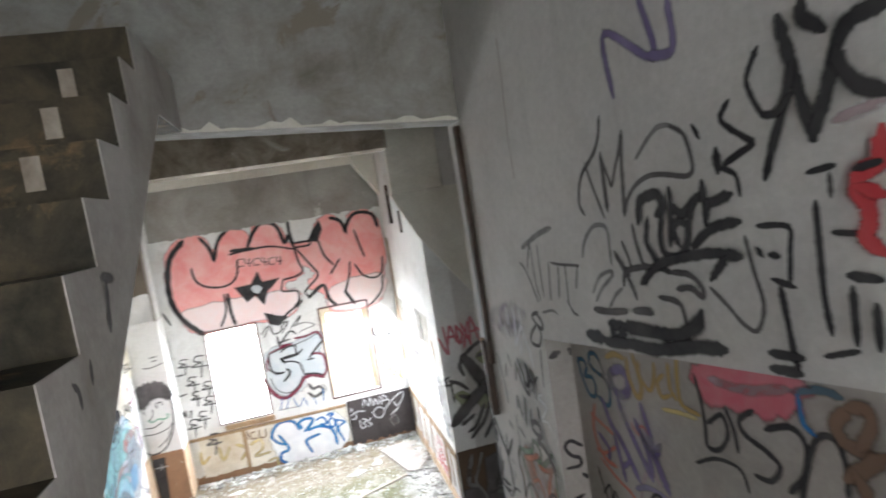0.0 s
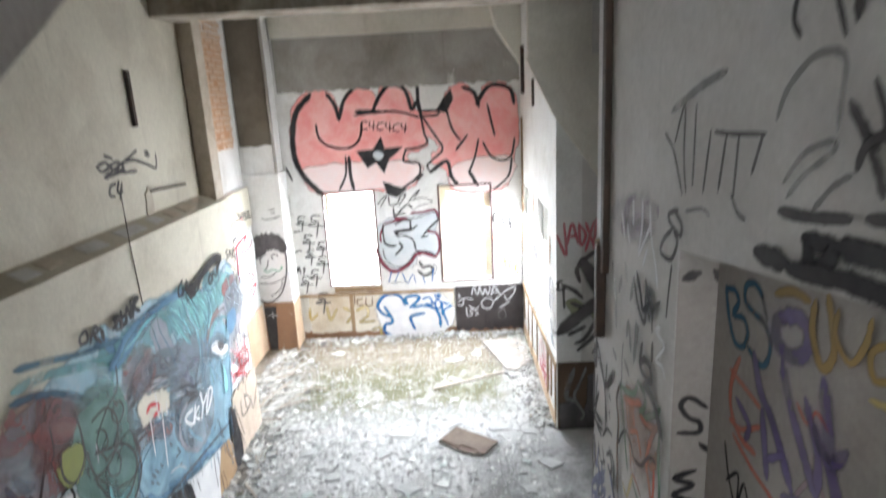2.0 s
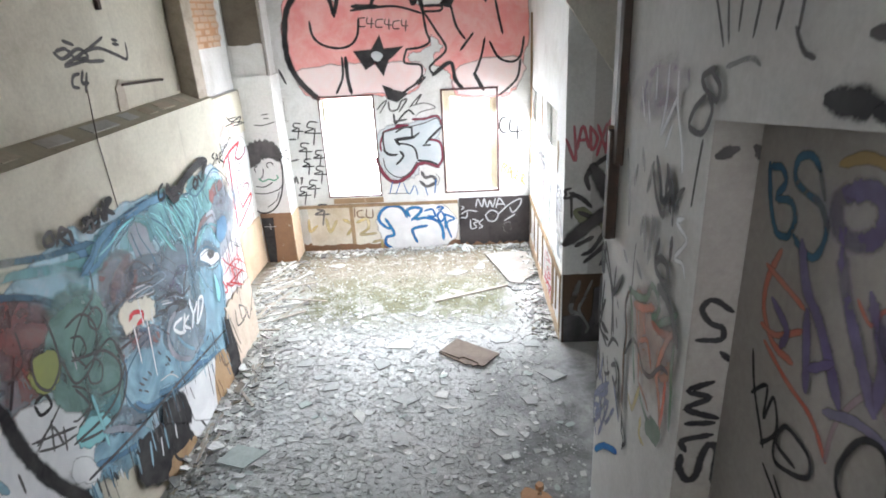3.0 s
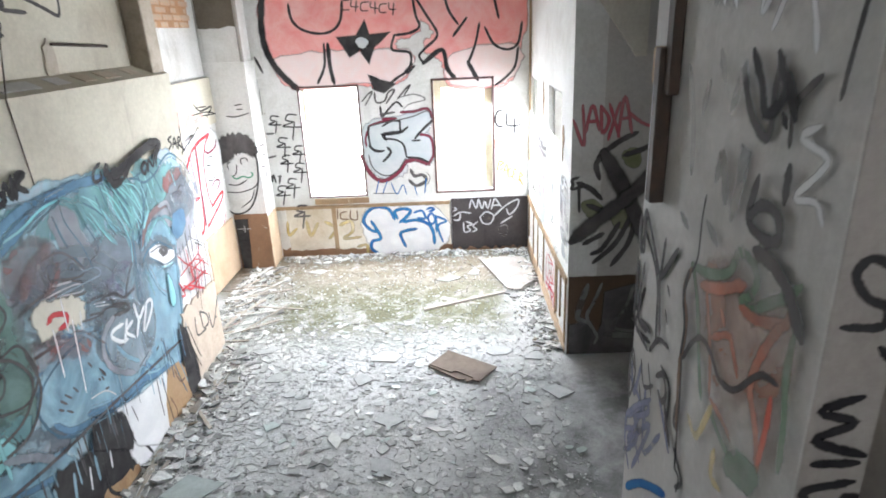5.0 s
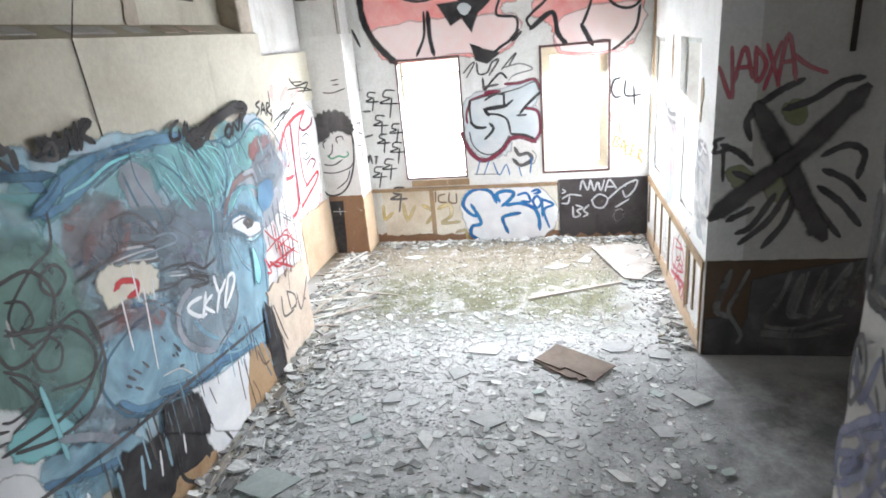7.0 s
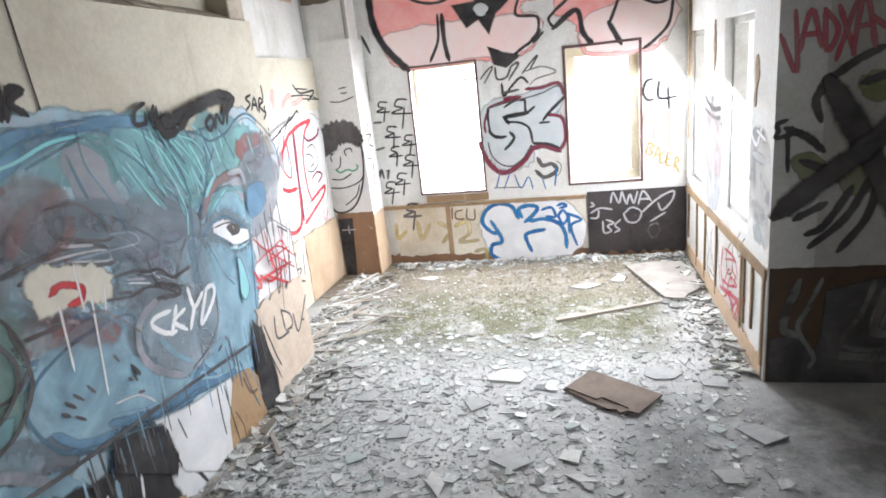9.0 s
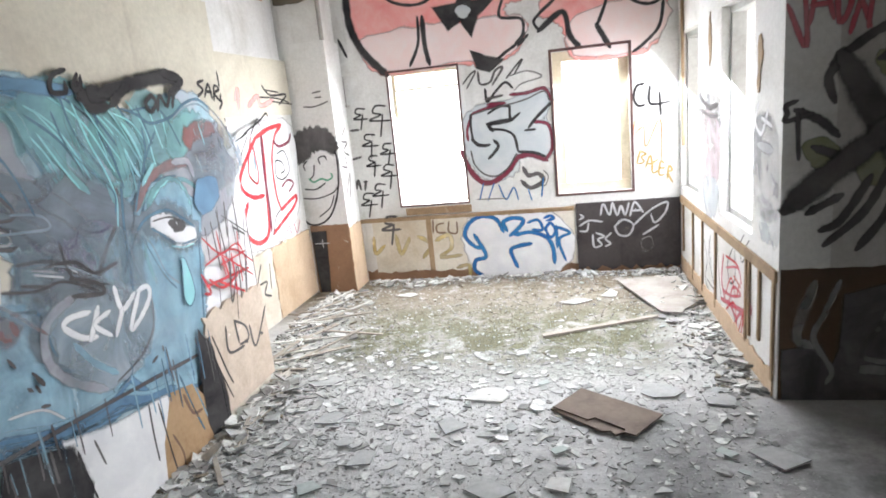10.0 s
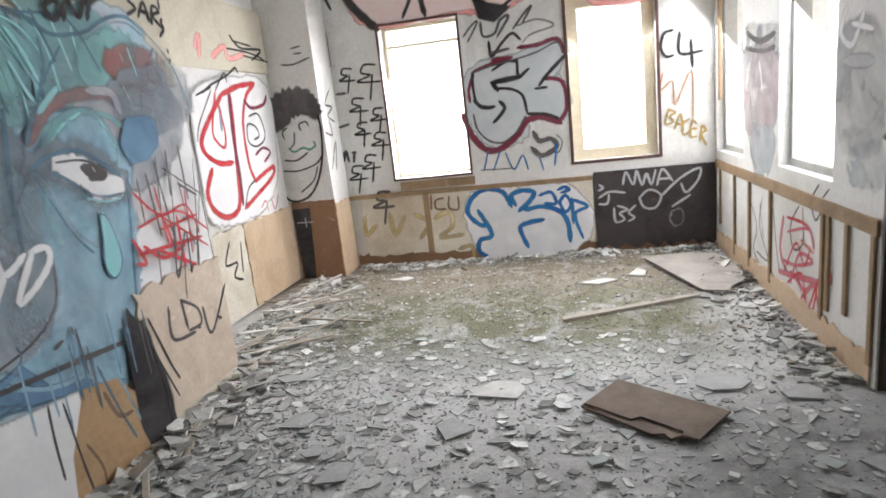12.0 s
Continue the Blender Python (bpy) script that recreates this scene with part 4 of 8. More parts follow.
tag.line(GREYW, 0.025, (0.93, 0.63), (0.96, 0.74), (1.02, 0.62), (1.05, 0.74))
tag.line(GREYW, 0.025, (1.06, 0.74), (1.1, 0.61), (1.14, 0.71), (1.18, 0.61), (1.22, 0.73))
tag.line(GREYW, 0.025, (1.23, 0.6), (1.28, 0.74), (1.36, 0.63))
tag.line(GREYW, 0.025, (1.24, 0.65), (1.34, 0.65))
tag.line(GREYW, 0.025, (1.07, 0.49), (1.16, 0.56), (1.26, 0.5), (1.21, 0.39), (1.11, 0.4), (1.07, 0.49))
tag.line(GREYW, 0.025, (1.27, 0.5), (1.44, 0.65), (1.6, 0.72), (1.58, 0.61), (1.48, 0.51), (1.44, 0.59))
tag.line(GREYW, 0.025, (1.36, 0.39), (1.51, 0.48))
tag.line(GREYW, 0.025, (0.84, 0.41), (0.85, 0.28), (0.93, 0.3), (0.89, 0.36), (0.96, 0.39), (0.88, 0.43))
tag.line(GREYW, 0.025, (1.03, 0.42), (0.97, 0.36), (1.02, 0.31), (0.97, 0.28))
tag.line(GREYW, 0.025, (0.72, 0.64), (0.75, 0.61), (0.71, 0.59))
tag.line(GREYW, 0.025, (0.71, 0.52), (0.81, 0.57), (0.94, 0.55))
tag.line(GREYW, 0.025, (0.71, 0.46), (0.78, 0.46), (0.8, 0.54))
tag.line(GREY, 0.02, (1.35, 0.34), (1.43, 0.36), (1.45, 0.25), (1.38, 0.2), (1.33, 0.27), (1.35, 0.34))
tag = Graffito("black SARS tag beside the mural", "M")
tag.line(BLACK, 0.022, (7.01, 2.2), (6.94, 2.18), (6.99, 2.14), (6.92, 2.1))
tag.line(BLACK, 0.022, (7, 2.1), (7.06, 2.18), (7.08, 2.09))
tag.line(BLACK, 0.022, (7.03, 2.13), (7.08, 2.13))
tag.line(BLACK, 0.022, (7.1, 2.08), (7.13, 2.17), (7.18, 2.15), (7.12, 2.12), (7.17, 2.07))
tag.line(BLACK, 0.022, (7.19, 2.11), (7.18, 2.09), (7.19, 2.06), (7.15, 2.02))
tag.line(BLACK, 0.02, (7.19, 2.26), (7.19, 2.2), (7.19, 2.17))
tag.line(BLACK, 0.02, (7.19, 1.95), (7.19, 1.94))
tag.line(BLACK, 0.02, (7.19, 1.9), (7.19, 1.89))
tag = Graffito("bare white paint at the mural wall's end", "M")
tag.fill(WHITE, (6.62, 1.45), (6.75, 1.5), (6.8, 1.75), (6.95, 1.7), (7.18, 1.75), (7.18, 0.78), (6.55, 0.78), (6.5, 0.95), straight=True)
tag = Graffito("large blue and teal mural of flowing abstract shapes", "M")
tag.fill(MURAL, (4.61, 2.2), (4.79, 2.16), (4.99, 2.17), (5.24, 2.17), (5.58, 2.15), (5.84, 2.07), (6.06, 1.94), (6.39, 1.99), (6.69, 2.09), (6.91, 2.04), (7.04, 1.86), (7.07, 1.66), (6.75, 1.55), (6.63, 1.39), (6.61, 1.11), (6.54, 0.83), (6.42, 0.57), (6.27, 0.45), (5.97, 0.42), (5.73, 0.47), (5.45, 0.51), (5.24, 0.5), (5, 0.49), (4.62, 0.56), (4.36, 0.66), (4.21, 0.74), (4.1, 0.5), (3.2, 0.55), (3.1, 1.9), (3.7, 2))
tag.line(SLATEL, 0.02, (4.95, 2.17), (5.14, 2.15), (5.38, 2.16))
tag = Graffito("loose brush strokes all over the mural", "M")
brush = random.Random(5)
for i in range(90):
    u, v = brush.uniform(3.3, 6.5), brush.uniform(0.85, 1.8)
    bend, run = noise.noise((u * 1.3, v * 1.7, 3.0)) * 2.5 - 0.9, brush.uniform(0.05, 0.14)
    path = []
    for k in range(4):
        path.append((u, v))
        u, v, bend = min(u + run * math.cos(bend), 6.75), max(v + run * math.sin(bend), 0.76), bend + brush.uniform(-0.45, 0.45)
    tag.line(brush.choice((RIBBON, SLATEL, SKY, SLATE, SKY, TEAL, MAUVE)), brush.uniform(0.02, 0.06), *path)

tag = Graffito("teal, blue and mauve shapes of the mural's face", "M")
tag.fill(TEAL, (4.78, 2.05), (4.94, 2.09), (5.2, 2.1), (5.46, 2.11), (5.65, 2.02), (5.56, 1.9), (5.25, 1.92), (4.95, 1.98), (4.76, 1.94))
tag.fill(TEAL, (4.63, 2.13), (4.74, 2.06), (4.68, 1.89), (4.58, 1.81), (4.55, 1.94))
tag.fill(TEAL, (6.17, 1.87), (6.62, 1.86), (6.78, 1.63), (6.28, 1.62), (6.09, 1.56))
tag.fill(TEAL, (4.37, 1.12), (4.59, 1.11), (4.64, 1.01), (4.45, 0.96), (4.25, 0.99), (4.19, 1.06))
tag.line(RIBBON, 0.085, (4.6, 2.17), (4.68, 2.15), (4.74, 2.06), (4.73, 1.96), (4.87, 1.98), (5.12, 2.06), (5.34, 2.12), (5.55, 2.13), (5.67, 2.05))
tag.line(TEALL, 0.02, (4.8, 1.99), (5.02, 2.02), (5.22, 2.08), (5.46, 2.1))
tag.line(TEALL, 0.02, (5.68, 2.01), (5.75, 1.85), (5.7, 1.66))
tag.line(TEALL, 0.02, (5.59, 1.94), (5.69, 1.71), (5.8, 1.57))
tag.line(TEALL, 0.02, (5.85, 2), (5.87, 1.84), (5.98, 1.65))
tag.line(TEALL, 0.02, (6.03, 1.99), (6.01, 1.83), (6.09, 1.67))
tag.fill(MAUVE, (5.29, 2.01), (5.45, 1.98), (5.51, 1.77), (5.61, 1.64), (5.48, 1.53), (5.38, 1.64), (5.31, 1.81))
tag.fill(MAUVE, (4.44, 1.78), (4.56, 1.75), (4.54, 1.62), (4.45, 1.48), (4.33, 1.49))
tag.fill(MAUVE, (4.66, 1.7), (4.8, 1.68), (4.82, 1.54), (4.71, 1.47), (4.62, 1.55))
tag.fill(MAUVE, (6.42, 1.93), (6.77, 1.92), (7.15, 1.64), (6.94, 1.35), (6.65, 1.32), (6.5, 1.58))
tag.fill(SKY, (6.17, 1.56), (6.33, 1.6), (6.63, 1.45), (6.59, 1.11), (6.48, 0.64), (6.31, 0.41), (5.82, 0.56), (5.79, 0.74), (5.99, 0.94), (6, 1.33))
tag.fill(SKY, (4.8, 1.07), (4.98, 1.19), (5.31, 1.21), (5.43, 1.16), (5.4, 0.95), (5.67, 0.71), (5.56, 0.62), (5.12, 0.68), (4.89, 0.75), (4.79, 0.86))
tag.fill(SKY, (4.25, 0.92), (4.53, 0.83), (4.73, 0.67), (4.47, 0.64), (4.22, 0.78))
tag.fill(SKY, (4.49, 1.29), (4.75, 1.22), (4.7, 1.04), (4.49, 1), (4.38, 1.15))
tag.fill(DARKRED, (4.84, 1.85), (5.04, 1.92), (5.15, 1.87), (5.18, 1.73), (5.28, 1.68), (5.31, 1.59), (4.98, 1.63), (4.86, 1.68))
tag.fill(DARKRED, (4.8, 1.33), (5, 1.3), (5.26, 1.18), (5.26, 1.14), (5.01, 1.26), (4.8, 1.28))
tag.fill(DARKRED, (4.73, 0.75), (4.88, 0.72), (4.85, 0.66), (4.74, 0.66))
tag.fill(SLATE, (4.84, 1.68), (5.07, 1.73), (5.29, 1.69), (5.36, 1.55), (5.09, 1.61), (4.9, 1.6))
tag.fill(SLATE, (4.72, 1.55), (4.96, 1.59), (4.99, 1.51), (4.85, 1.4), (4.73, 1.37), (4.63, 1.47))
tag.fill(SLATE, (5.35, 1.4), (5.58, 1.36), (5.78, 1.19), (5.52, 1.22), (5.35, 1.3))
tag.fill(SLATE, (4.43, 0.99), (4.79, 0.82), (4.86, 0.71), (4.55, 0.82), (4.42, 0.89))
tag.fill(SLATE, (5.48, 1.22), (5.71, 1.25), (6.01, 1), (6.01, 0.8), (5.79, 0.74), (5.5, 0.87), (5.41, 1.06))
tag.fill(DKGREEN, (4.38, 1.63), (4.52, 1.62), (4.51, 1.49), (4.35, 1.25), (4.38, 1.15), (4.2, 1.18))
tag.fill(LILAC, (5.51, 1.57), (5.58, 1.63), (5.68, 1.61), (5.75, 1.51), (5.69, 1.41), (5.56, 1.42), (5.5, 1.49))
tag.fill(LILAC, (5.72, 1.6), (5.83, 1.65), (5.96, 1.6), (5.97, 1.48), (5.86, 1.44), (5.75, 1.49))
tag.fill(LILAC, (5.61, 1.37), (5.7, 1.39), (5.79, 1.31), (5.72, 1.27), (5.62, 1.31))
tag.line(DKPURPLE, 0.016, (5.51, 1.57), (5.58, 1.63), (5.68, 1.61), (5.75, 1.51), (5.69, 1.41), (5.56, 1.42), (5.5, 1.49), (5.51, 1.57))
tag.line(DKPURPLE, 0.016, (5.72, 1.6), (5.83, 1.65), (5.96, 1.6), (5.97, 1.48), (5.86, 1.44), (5.75, 1.49), (5.72, 1.6))
tag.line(DKBLUE, 0.02, (4.8, 1.14), (4.73, 1.05), (4.78, 0.86), (4.89, 0.74), (5.12, 0.67))
tag.line(DKBLUE, 0.02, (5.31, 1.21), (5.43, 1.17), (5.41, 1.03), (5.49, 0.86), (5.78, 0.73), (6.01, 0.8), (6.08, 0.93))
tag.line(DKBLUE, 0.02, (4.79, 1.1), (4.87, 1.15), (5.05, 1.2), (5.27, 1.21))
tag.line(DKBLUE, 0.02, (6.11, 1.41), (6.13, 1.54), (6.29, 1.63), (6.53, 1.64))
tag.line(DKBLUE, 0.02, (4.61, 1.48), (4.69, 1.35), (4.75, 1.22))
tag.line(DKBLUE, 0.02, (5.29, 2.01), (5.34, 1.82), (5.44, 1.62))
tag.line(DKBLUE, 0.02, (6.66, 1.34), (6.61, 1.1), (6.51, 0.62))
tag.line(DKBLUE, 0.02, (4.36, 1.1), (4.53, 0.83), (4.86, 0.68))
tag.line(DKBLUE, 0.02, (4.59, 1.61), (4.68, 1.65), (4.85, 1.66))
tag.line(DKBLUE, 0.02, (5.53, 2.12), (5.34, 2.07), (5.07, 1.99))
tag.line(DKBLUE, 0.02, (5.98, 1.43), (5.81, 1.26), (5.87, 1.03))
tag.line(RIBBON, 0.045, (5.15, 0.74), (5.38, 0.59), (5.7, 0.54), (5.82, 0.55), (6.3, 0.38))
tag.line(RIBBON, 0.045, (4.89, 0.74), (5.19, 0.65), (5.61, 0.56))
tag.line(RIBBON, 0.045, (4.47, 1.3), (4.59, 1.25), (4.76, 1.22))
tag.line(RIBBON, 0.045, (5.81, 0.72), (6.02, 0.47), (6.34, 0.38))
tag.line(GREYD, 0.022, (4.75, 1.58), (4.97, 1.61), (5.26, 1.61), (5.4, 1.52), (5.38, 1.47), (5.12, 1.54), (4.88, 1.54))
tag.line(GREYD, 0.022, (6.03, 1.66), (6.04, 1.52), (5.9, 1.37), (5.8, 1.23))
tag.line(GREYD, 0.022, (5.39, 1.4), (5.58, 1.36), (5.75, 1.18))
tag.line(GREYD, 0.022, (5.39, 1.31), (5.57, 1.24), (5.71, 1.14))
tag.line(GREYD, 0.022, (4.59, 1.73), (4.66, 1.72), (4.66, 1.66), (4.59, 1.65))
tag.line(GREYD, 0.022, (4.62, 1.55), (4.68, 1.57), (4.7, 1.52), (4.65, 1.49), (4.62, 1.52))
tag.line(GREYD, 0.022, (4.73, 1.32), (5, 1.3))
tag.line(GREYW, 0.014, (5.03, 1.59), (5.24, 1.57), (5.37, 1.54), (5.37, 1.49), (5.16, 1.55))
tag.line(GREYW, 0.014, (5.45, 1.36), (5.56, 1.32), (5.66, 1.24))
tag.line(GREYW, 0.014, (5.18, 0.81), (5.33, 0.77), (5.42, 0.68))
tag.fill(CREAMW, (4.96, 1.54), (5.11, 1.51), (5.3, 1.44), (5.29, 1.35), (5.21, 1.37), (5.01, 1.4), (4.95, 1.42))
tag.line(RED, 0.04, (5.01, 1.45), (5.07, 1.47), (5.17, 1.42), (5.15, 1.37), (5.09, 1.37))
tag.line(WHITE, 0.014, (5.03, 1.39), (5.01, 1.08))
tag.line(WHITE, 0.014, (5.21, 1.37), (5.18, 1.13), (5.15, 0.88))
tag.line(WHITE, 0.014, (5.3, 1.38), (5.27, 1.27))
tag.line(WHITE, 0.014, (5.16, 1.53), (5.15, 1.32))
tag.line(WHITE, 0.014, (4.42, 1.21), (4.41, 1.02))
tag.line(WHITE, 0.014, (6.73, 1.83), (6.83, 1.59))
tag.line(GREYD, 0.016, (4.92, 0.97), (4.96, 0.92))
tag.line(GREYD, 0.016, (4.97, 0.98), (5.01, 0.93))
tag.line(GREYD, 0.016, (5.05, 0.98), (5.08, 0.93))
tag.line(GREYD, 0.016, (4.95, 0.88), (4.99, 0.84))
tag.line(GREYD, 0.016, (4.89, 0.93), (4.92, 0.9))
tag.line(GREYD, 0.016, (5.33, 0.94), (5.37, 0.88))
tag.line(GREYD, 0.016, (5.33, 0.88), (5.34, 0.85))
tag.line(GREYD, 0.016, (5.24, 1.04), (5.26, 1))
tag.line(BLACK, 0.03, (4.33, 1.49), (4.46, 1.5), (4.64, 1.42), (4.73, 1.28), (4.73, 1.12), (4.64, 1.01), (4.45, 0.95), (4.25, 0.99), (4.14, 1.03))
tag.line(BLACK, 0.03, (4.26, 1.33), (4.33, 1.31), (4.39, 1.33), (4.42, 1.25), (4.34, 1.22))
tag.line(BLACK, 0.03, (4.45, 1.31), (4.54, 1.3), (4.57, 1.24), (4.49, 1.23), (4.45, 1.29))
tag.line(BLACK, 0.03, (4.23, 1.16), (4.28, 1.22), (4.36, 1.21), (4.39, 1.14), (4.38, 1.08))
tag.line(GREYD, 0.014, (4.32, 1.48), (4.42, 1.46), (4.44, 1.4), (4.36, 1.37))
tag.line(GREYD, 0.014, (4.52, 1.36), (4.67, 1.31), (4.69, 1.21), (4.57, 1.24))
tag.line(GREYD, 0.014, (4.51, 1.44), (4.58, 1.39), (4.69, 1.35))
tag.line(GREYW, 0.02, (5.13, 1.63), (5.29, 1.59))
tag = Graffito("dark swirls and loops of the mural's end", "M")
tag.fill(DARKRED, (3.79, 2.12), (4.04, 2.07), (4.24, 1.94), (4.25, 1.74), (4.05, 1.55), (3.8, 1.56), (3.61, 1.71))
tag.fill(DKGREEN, (4.33, 1.89), (4.67, 1.79), (4.71, 1.51), (4.69, 1.05), (4.4, 1.08), (4.21, 1.4), (4.21, 1.65))
tag.line(TEAL, 0.07, (3.85, 2.23), (4.1, 2.2), (4.43, 2.1), (4.83, 1.99))
tag.line(DKBLUE, 0.05, (3.89, 2.33), (4.13, 2.27), (4.41, 2.19), (4.82, 2.11))
tag.line(DKBLUE, 0.05, (3.81, 2.17), (4.01, 2.12), (4.26, 1.99), (4.42, 1.84))
tag.fill(OLIVEY, (4.05, 1.67), (4.18, 1.64), (4.21, 1.52), (4.09, 1.51), (4.02, 1.59))
tag.fill(TEAL, (4.21, 1.12), (4.4, 1.08), (4.52, 1.11), (4.63, 1), (4.46, 0.99), (4.22, 1))
tag.fill(WHITE, (3.59, 1.69), (3.75, 1.56), (3.79, 1.32), (3.88, 1.06), (4.04, 0.77), (4.12, 0.65), (3.43, 1.33), straight=True)
tag.fill(WHITE, (3.88, 1.47), (4.2, 1.24), (4.28, 0.9), (4.23, 0.73), (3.99, 0.93), (3.86, 1.26))
tag.line(BLACK, 0.1, (3.77, 1.59), (3.8, 1.35), (3.86, 1.14), (3.97, 0.89), (4.12, 0.66))
tag.line(BLACK, 0.024, (4.03, 1.61), (4.05, 1.71), (4.13, 1.72), (4.2, 1.61), (4.12, 1.51), (4.03, 1.55))
tag.line(BLACK, 0.024, (4.23, 1.43), (4.35, 1.56), (4.46, 1.44), (4.37, 1.33), (4.24, 1.25), (4.21, 1.4))
tag.line(BLACK, 0.024, (3.99, 1.48), (4.07, 1.48), (4.09, 1.39), (4, 1.39), (3.98, 1.46))
tag.line(BLACK, 0.024, (4.44, 1.67), (4.54, 1.74), (4.61, 1.61), (4.51, 1.54), (4.43, 1.65))
tag.line(BLACK, 0.024, (4.59, 1.49), (4.7, 1.49), (4.79, 1.34), (4.67, 1.26), (4.57, 1.37))
tag.line(BLACK, 0.024, (4.03, 2.05), (3.96, 1.8), (3.83, 1.56))
tag.line(BLACK, 0.024, (4.14, 1.37), (4.25, 1.35), (4.26, 1.23))
tag.line(GREYD, 0.018, (3.64, 1.6), (3.57, 1.32))
tag.line(GREYD, 0.018, (3.73, 1.21), (3.73, 1.09))
tag.line(GREYD, 0.018, (4.05, 1.31), (4, 1.14))
tag.line(GREYD, 0.018, (4.12, 1.21), (4.09, 1.07))
tag.line(GREYD, 0.018, (3.9, 1.23), (4.04, 1.28), (4.08, 1.12))
tag.line(GREYD, 0.018, (3.88, 1.29), (4.21, 1.14))
tag.line(GREYD, 0.018, (3.56, 1.52), (3.49, 1.32))
tag.line(SKY, 0.05, (3.45, 1.37), (3.56, 1.33), (3.63, 1.19))
tag = Graffito("blue hem and hair strands of the mural", "M")
tag.line(RIBBON, 0.05, (4.83, 0.86), (4.93, 0.75), (5.12, 0.68), (5.34, 0.62), (5.58, 0.58), (5.76, 0.58))
tag.line(DKBLUE, 0.02, (4.81, 0.79), (5.02, 0.65), (5.25, 0.58), (5.59, 0.51))
tag.fill(SLATEL, (5.46, 1.09), (5.62, 1.11), (5.9, 1), (6.07, 0.97), (5.96, 0.8), (5.77, 0.75), (5.6, 0.9))
tag.line(DKBLUE, 0.016, (5.45, 1.12), (5.46, 0.97), (5.61, 0.8), (5.81, 0.72), (6.03, 0.84), (6.1, 0.96))
tag = Graffito("teal hair strands over the mural's face", "M")
tag.fill(TEAL, (5.62, 2.09), (5.85, 2.13), (6.08, 2.04), (6.25, 1.85), (6.05, 1.69), (5.82, 1.81), (5.66, 1.87))
tag.fill(TEAL, (6.32, 2.07), (6.67, 2.03), (6.73, 1.89), (6.49, 1.77), (6.33, 1.84))
tag.line(TEALL, 0.014, (5.61, 2.05), (5.74, 1.96), (5.86, 1.76), (5.93, 1.55))
tag.line(TEALL, 0.014, (5.73, 2.1), (5.92, 1.96), (6.05, 1.72))
tag.line(TEALL, 0.014, (5.9, 2.1), (6.08, 1.93), (6.17, 1.74), (6.18, 1.57))
tag.line(TEALL, 0.014, (6.05, 2.06), (6.23, 1.9), (6.26, 1.67))
tag.line(TEALL, 0.014, (6.24, 2.07), (6.34, 1.93), (6.37, 1.72))
tag.line(TEALL, 0.014, (6.4, 2.04), (6.43, 1.93), (6.46, 1.81))
tag.line(TEALL, 0.014, (5.58, 1.94), (5.67, 1.82), (5.73, 1.63))
tag.line(TEALL, 0.014, (6.51, 1.99), (6.52, 1.86), (6.58, 1.74))
tag.line(TEALL, 0.014, (5.65, 2.03), (5.82, 1.81), (5.87, 1.58))
tag.line(DKBLUE, 0.016, (5.6, 2.01), (5.77, 1.87), (5.89, 1.63))
tag.line(DKBLUE, 0.016, (5.81, 2.1), (6.01, 1.93), (6.09, 1.63))
tag.line(DKBLUE, 0.016, (6.16, 2.06), (6.27, 1.84), (6.26, 1.61), (6.12, 1.4), (5.97, 1.21))
tag.line(DKBLUE, 0.016, (5.56, 1.88), (5.62, 1.76), (5.66, 1.59))
tag.line(DKBLUE, 0.016, (6.31, 2.04), (6.38, 1.84))
tag.line(DKBLUE, 0.016, (5.95, 2.06), (6.1, 1.85))
tag.line(DKBLUE, 0.016, (6.42, 1.9), (6.28, 1.73), (6.26, 1.56))
tag.line(DKBLUE, 0.016, (7.05, 1.95), (6.89, 1.75), (6.85, 1.55))
tag.line(TEAL, 0.03, (6.16, 1.51), (6.34, 1.6), (6.59, 1.61), (6.77, 1.49))
tag.line(TEAL, 0.03, (6.25, 1.44), (6.15, 1.28), (6.18, 1.09))
tag = Graffito("grey cheeks, nose and teal strands of the mural's face", "M")
tag.fill(SLATE, (5.57, 1.69), (5.85, 1.67), (6.07, 1.49), (6.07, 1.22), (5.98, 1.06), (5.7, 1.15), (5.46, 1.31), (5.43, 1.51))
tag.fill(SLATEL, (5.54, 1.09), (5.69, 1.12), (6.02, 1.07), (6.07, 0.961), (6.01, 0.822), (5.87, 0.726), (5.72, 0.738), (5.57, 0.859), (5.5, 1))
tag.line(MAUVE, 0.055, (5.6, 1.18), (5.48, 1.14), (5.42, 1.06), (5.42, 0.934), (5.51, 0.81), (5.67, 0.697))
tag.line(GREYD, 0.012, (6.12, 1.04), (6.08, 0.861), (5.95, 0.75), (5.76, 0.695))
tag.line(SKY, 0.04, (5.57, 0.967), (5.64, 0.856), (5.76, 0.743))
tag.line(TEAL, 0.05, (5.66, 1.9), (5.75, 1.76), (5.84, 1.65))
tag.line(TEAL, 0.05, (5.82, 1.99), (5.87, 1.83), (5.97, 1.71), (6.01, 1.56))
tag.line(TEAL, 0.05, (6.11, 2.01), (6.24, 1.89), (6.28, 1.74))
tag.line(TEAL, 0.04, (6.11, 1.9), (6.14, 1.72), (6.14, 1.63))
tag.line(TEALL, 0.014, (5.64, 1.93), (5.72, 1.79), (5.8, 1.67))
tag.line(TEALL, 0.014, (5.87, 2.06), (5.92, 1.88), (5.98, 1.74), (6.02, 1.59), (5.99, 1.45))
tag.line(TEALL, 0.014, (6.06, 1.99), (6.15, 1.9), (6.24, 1.77), (6.24, 1.68))
tag.line(TEALL, 0.012, (6.12, 2.01), (6.24, 1.96), (6.32, 1.86))
tag.line(SLATEL, 0.012, (6.02, 1.41), (6.02, 1.29), (6.03, 1.14))
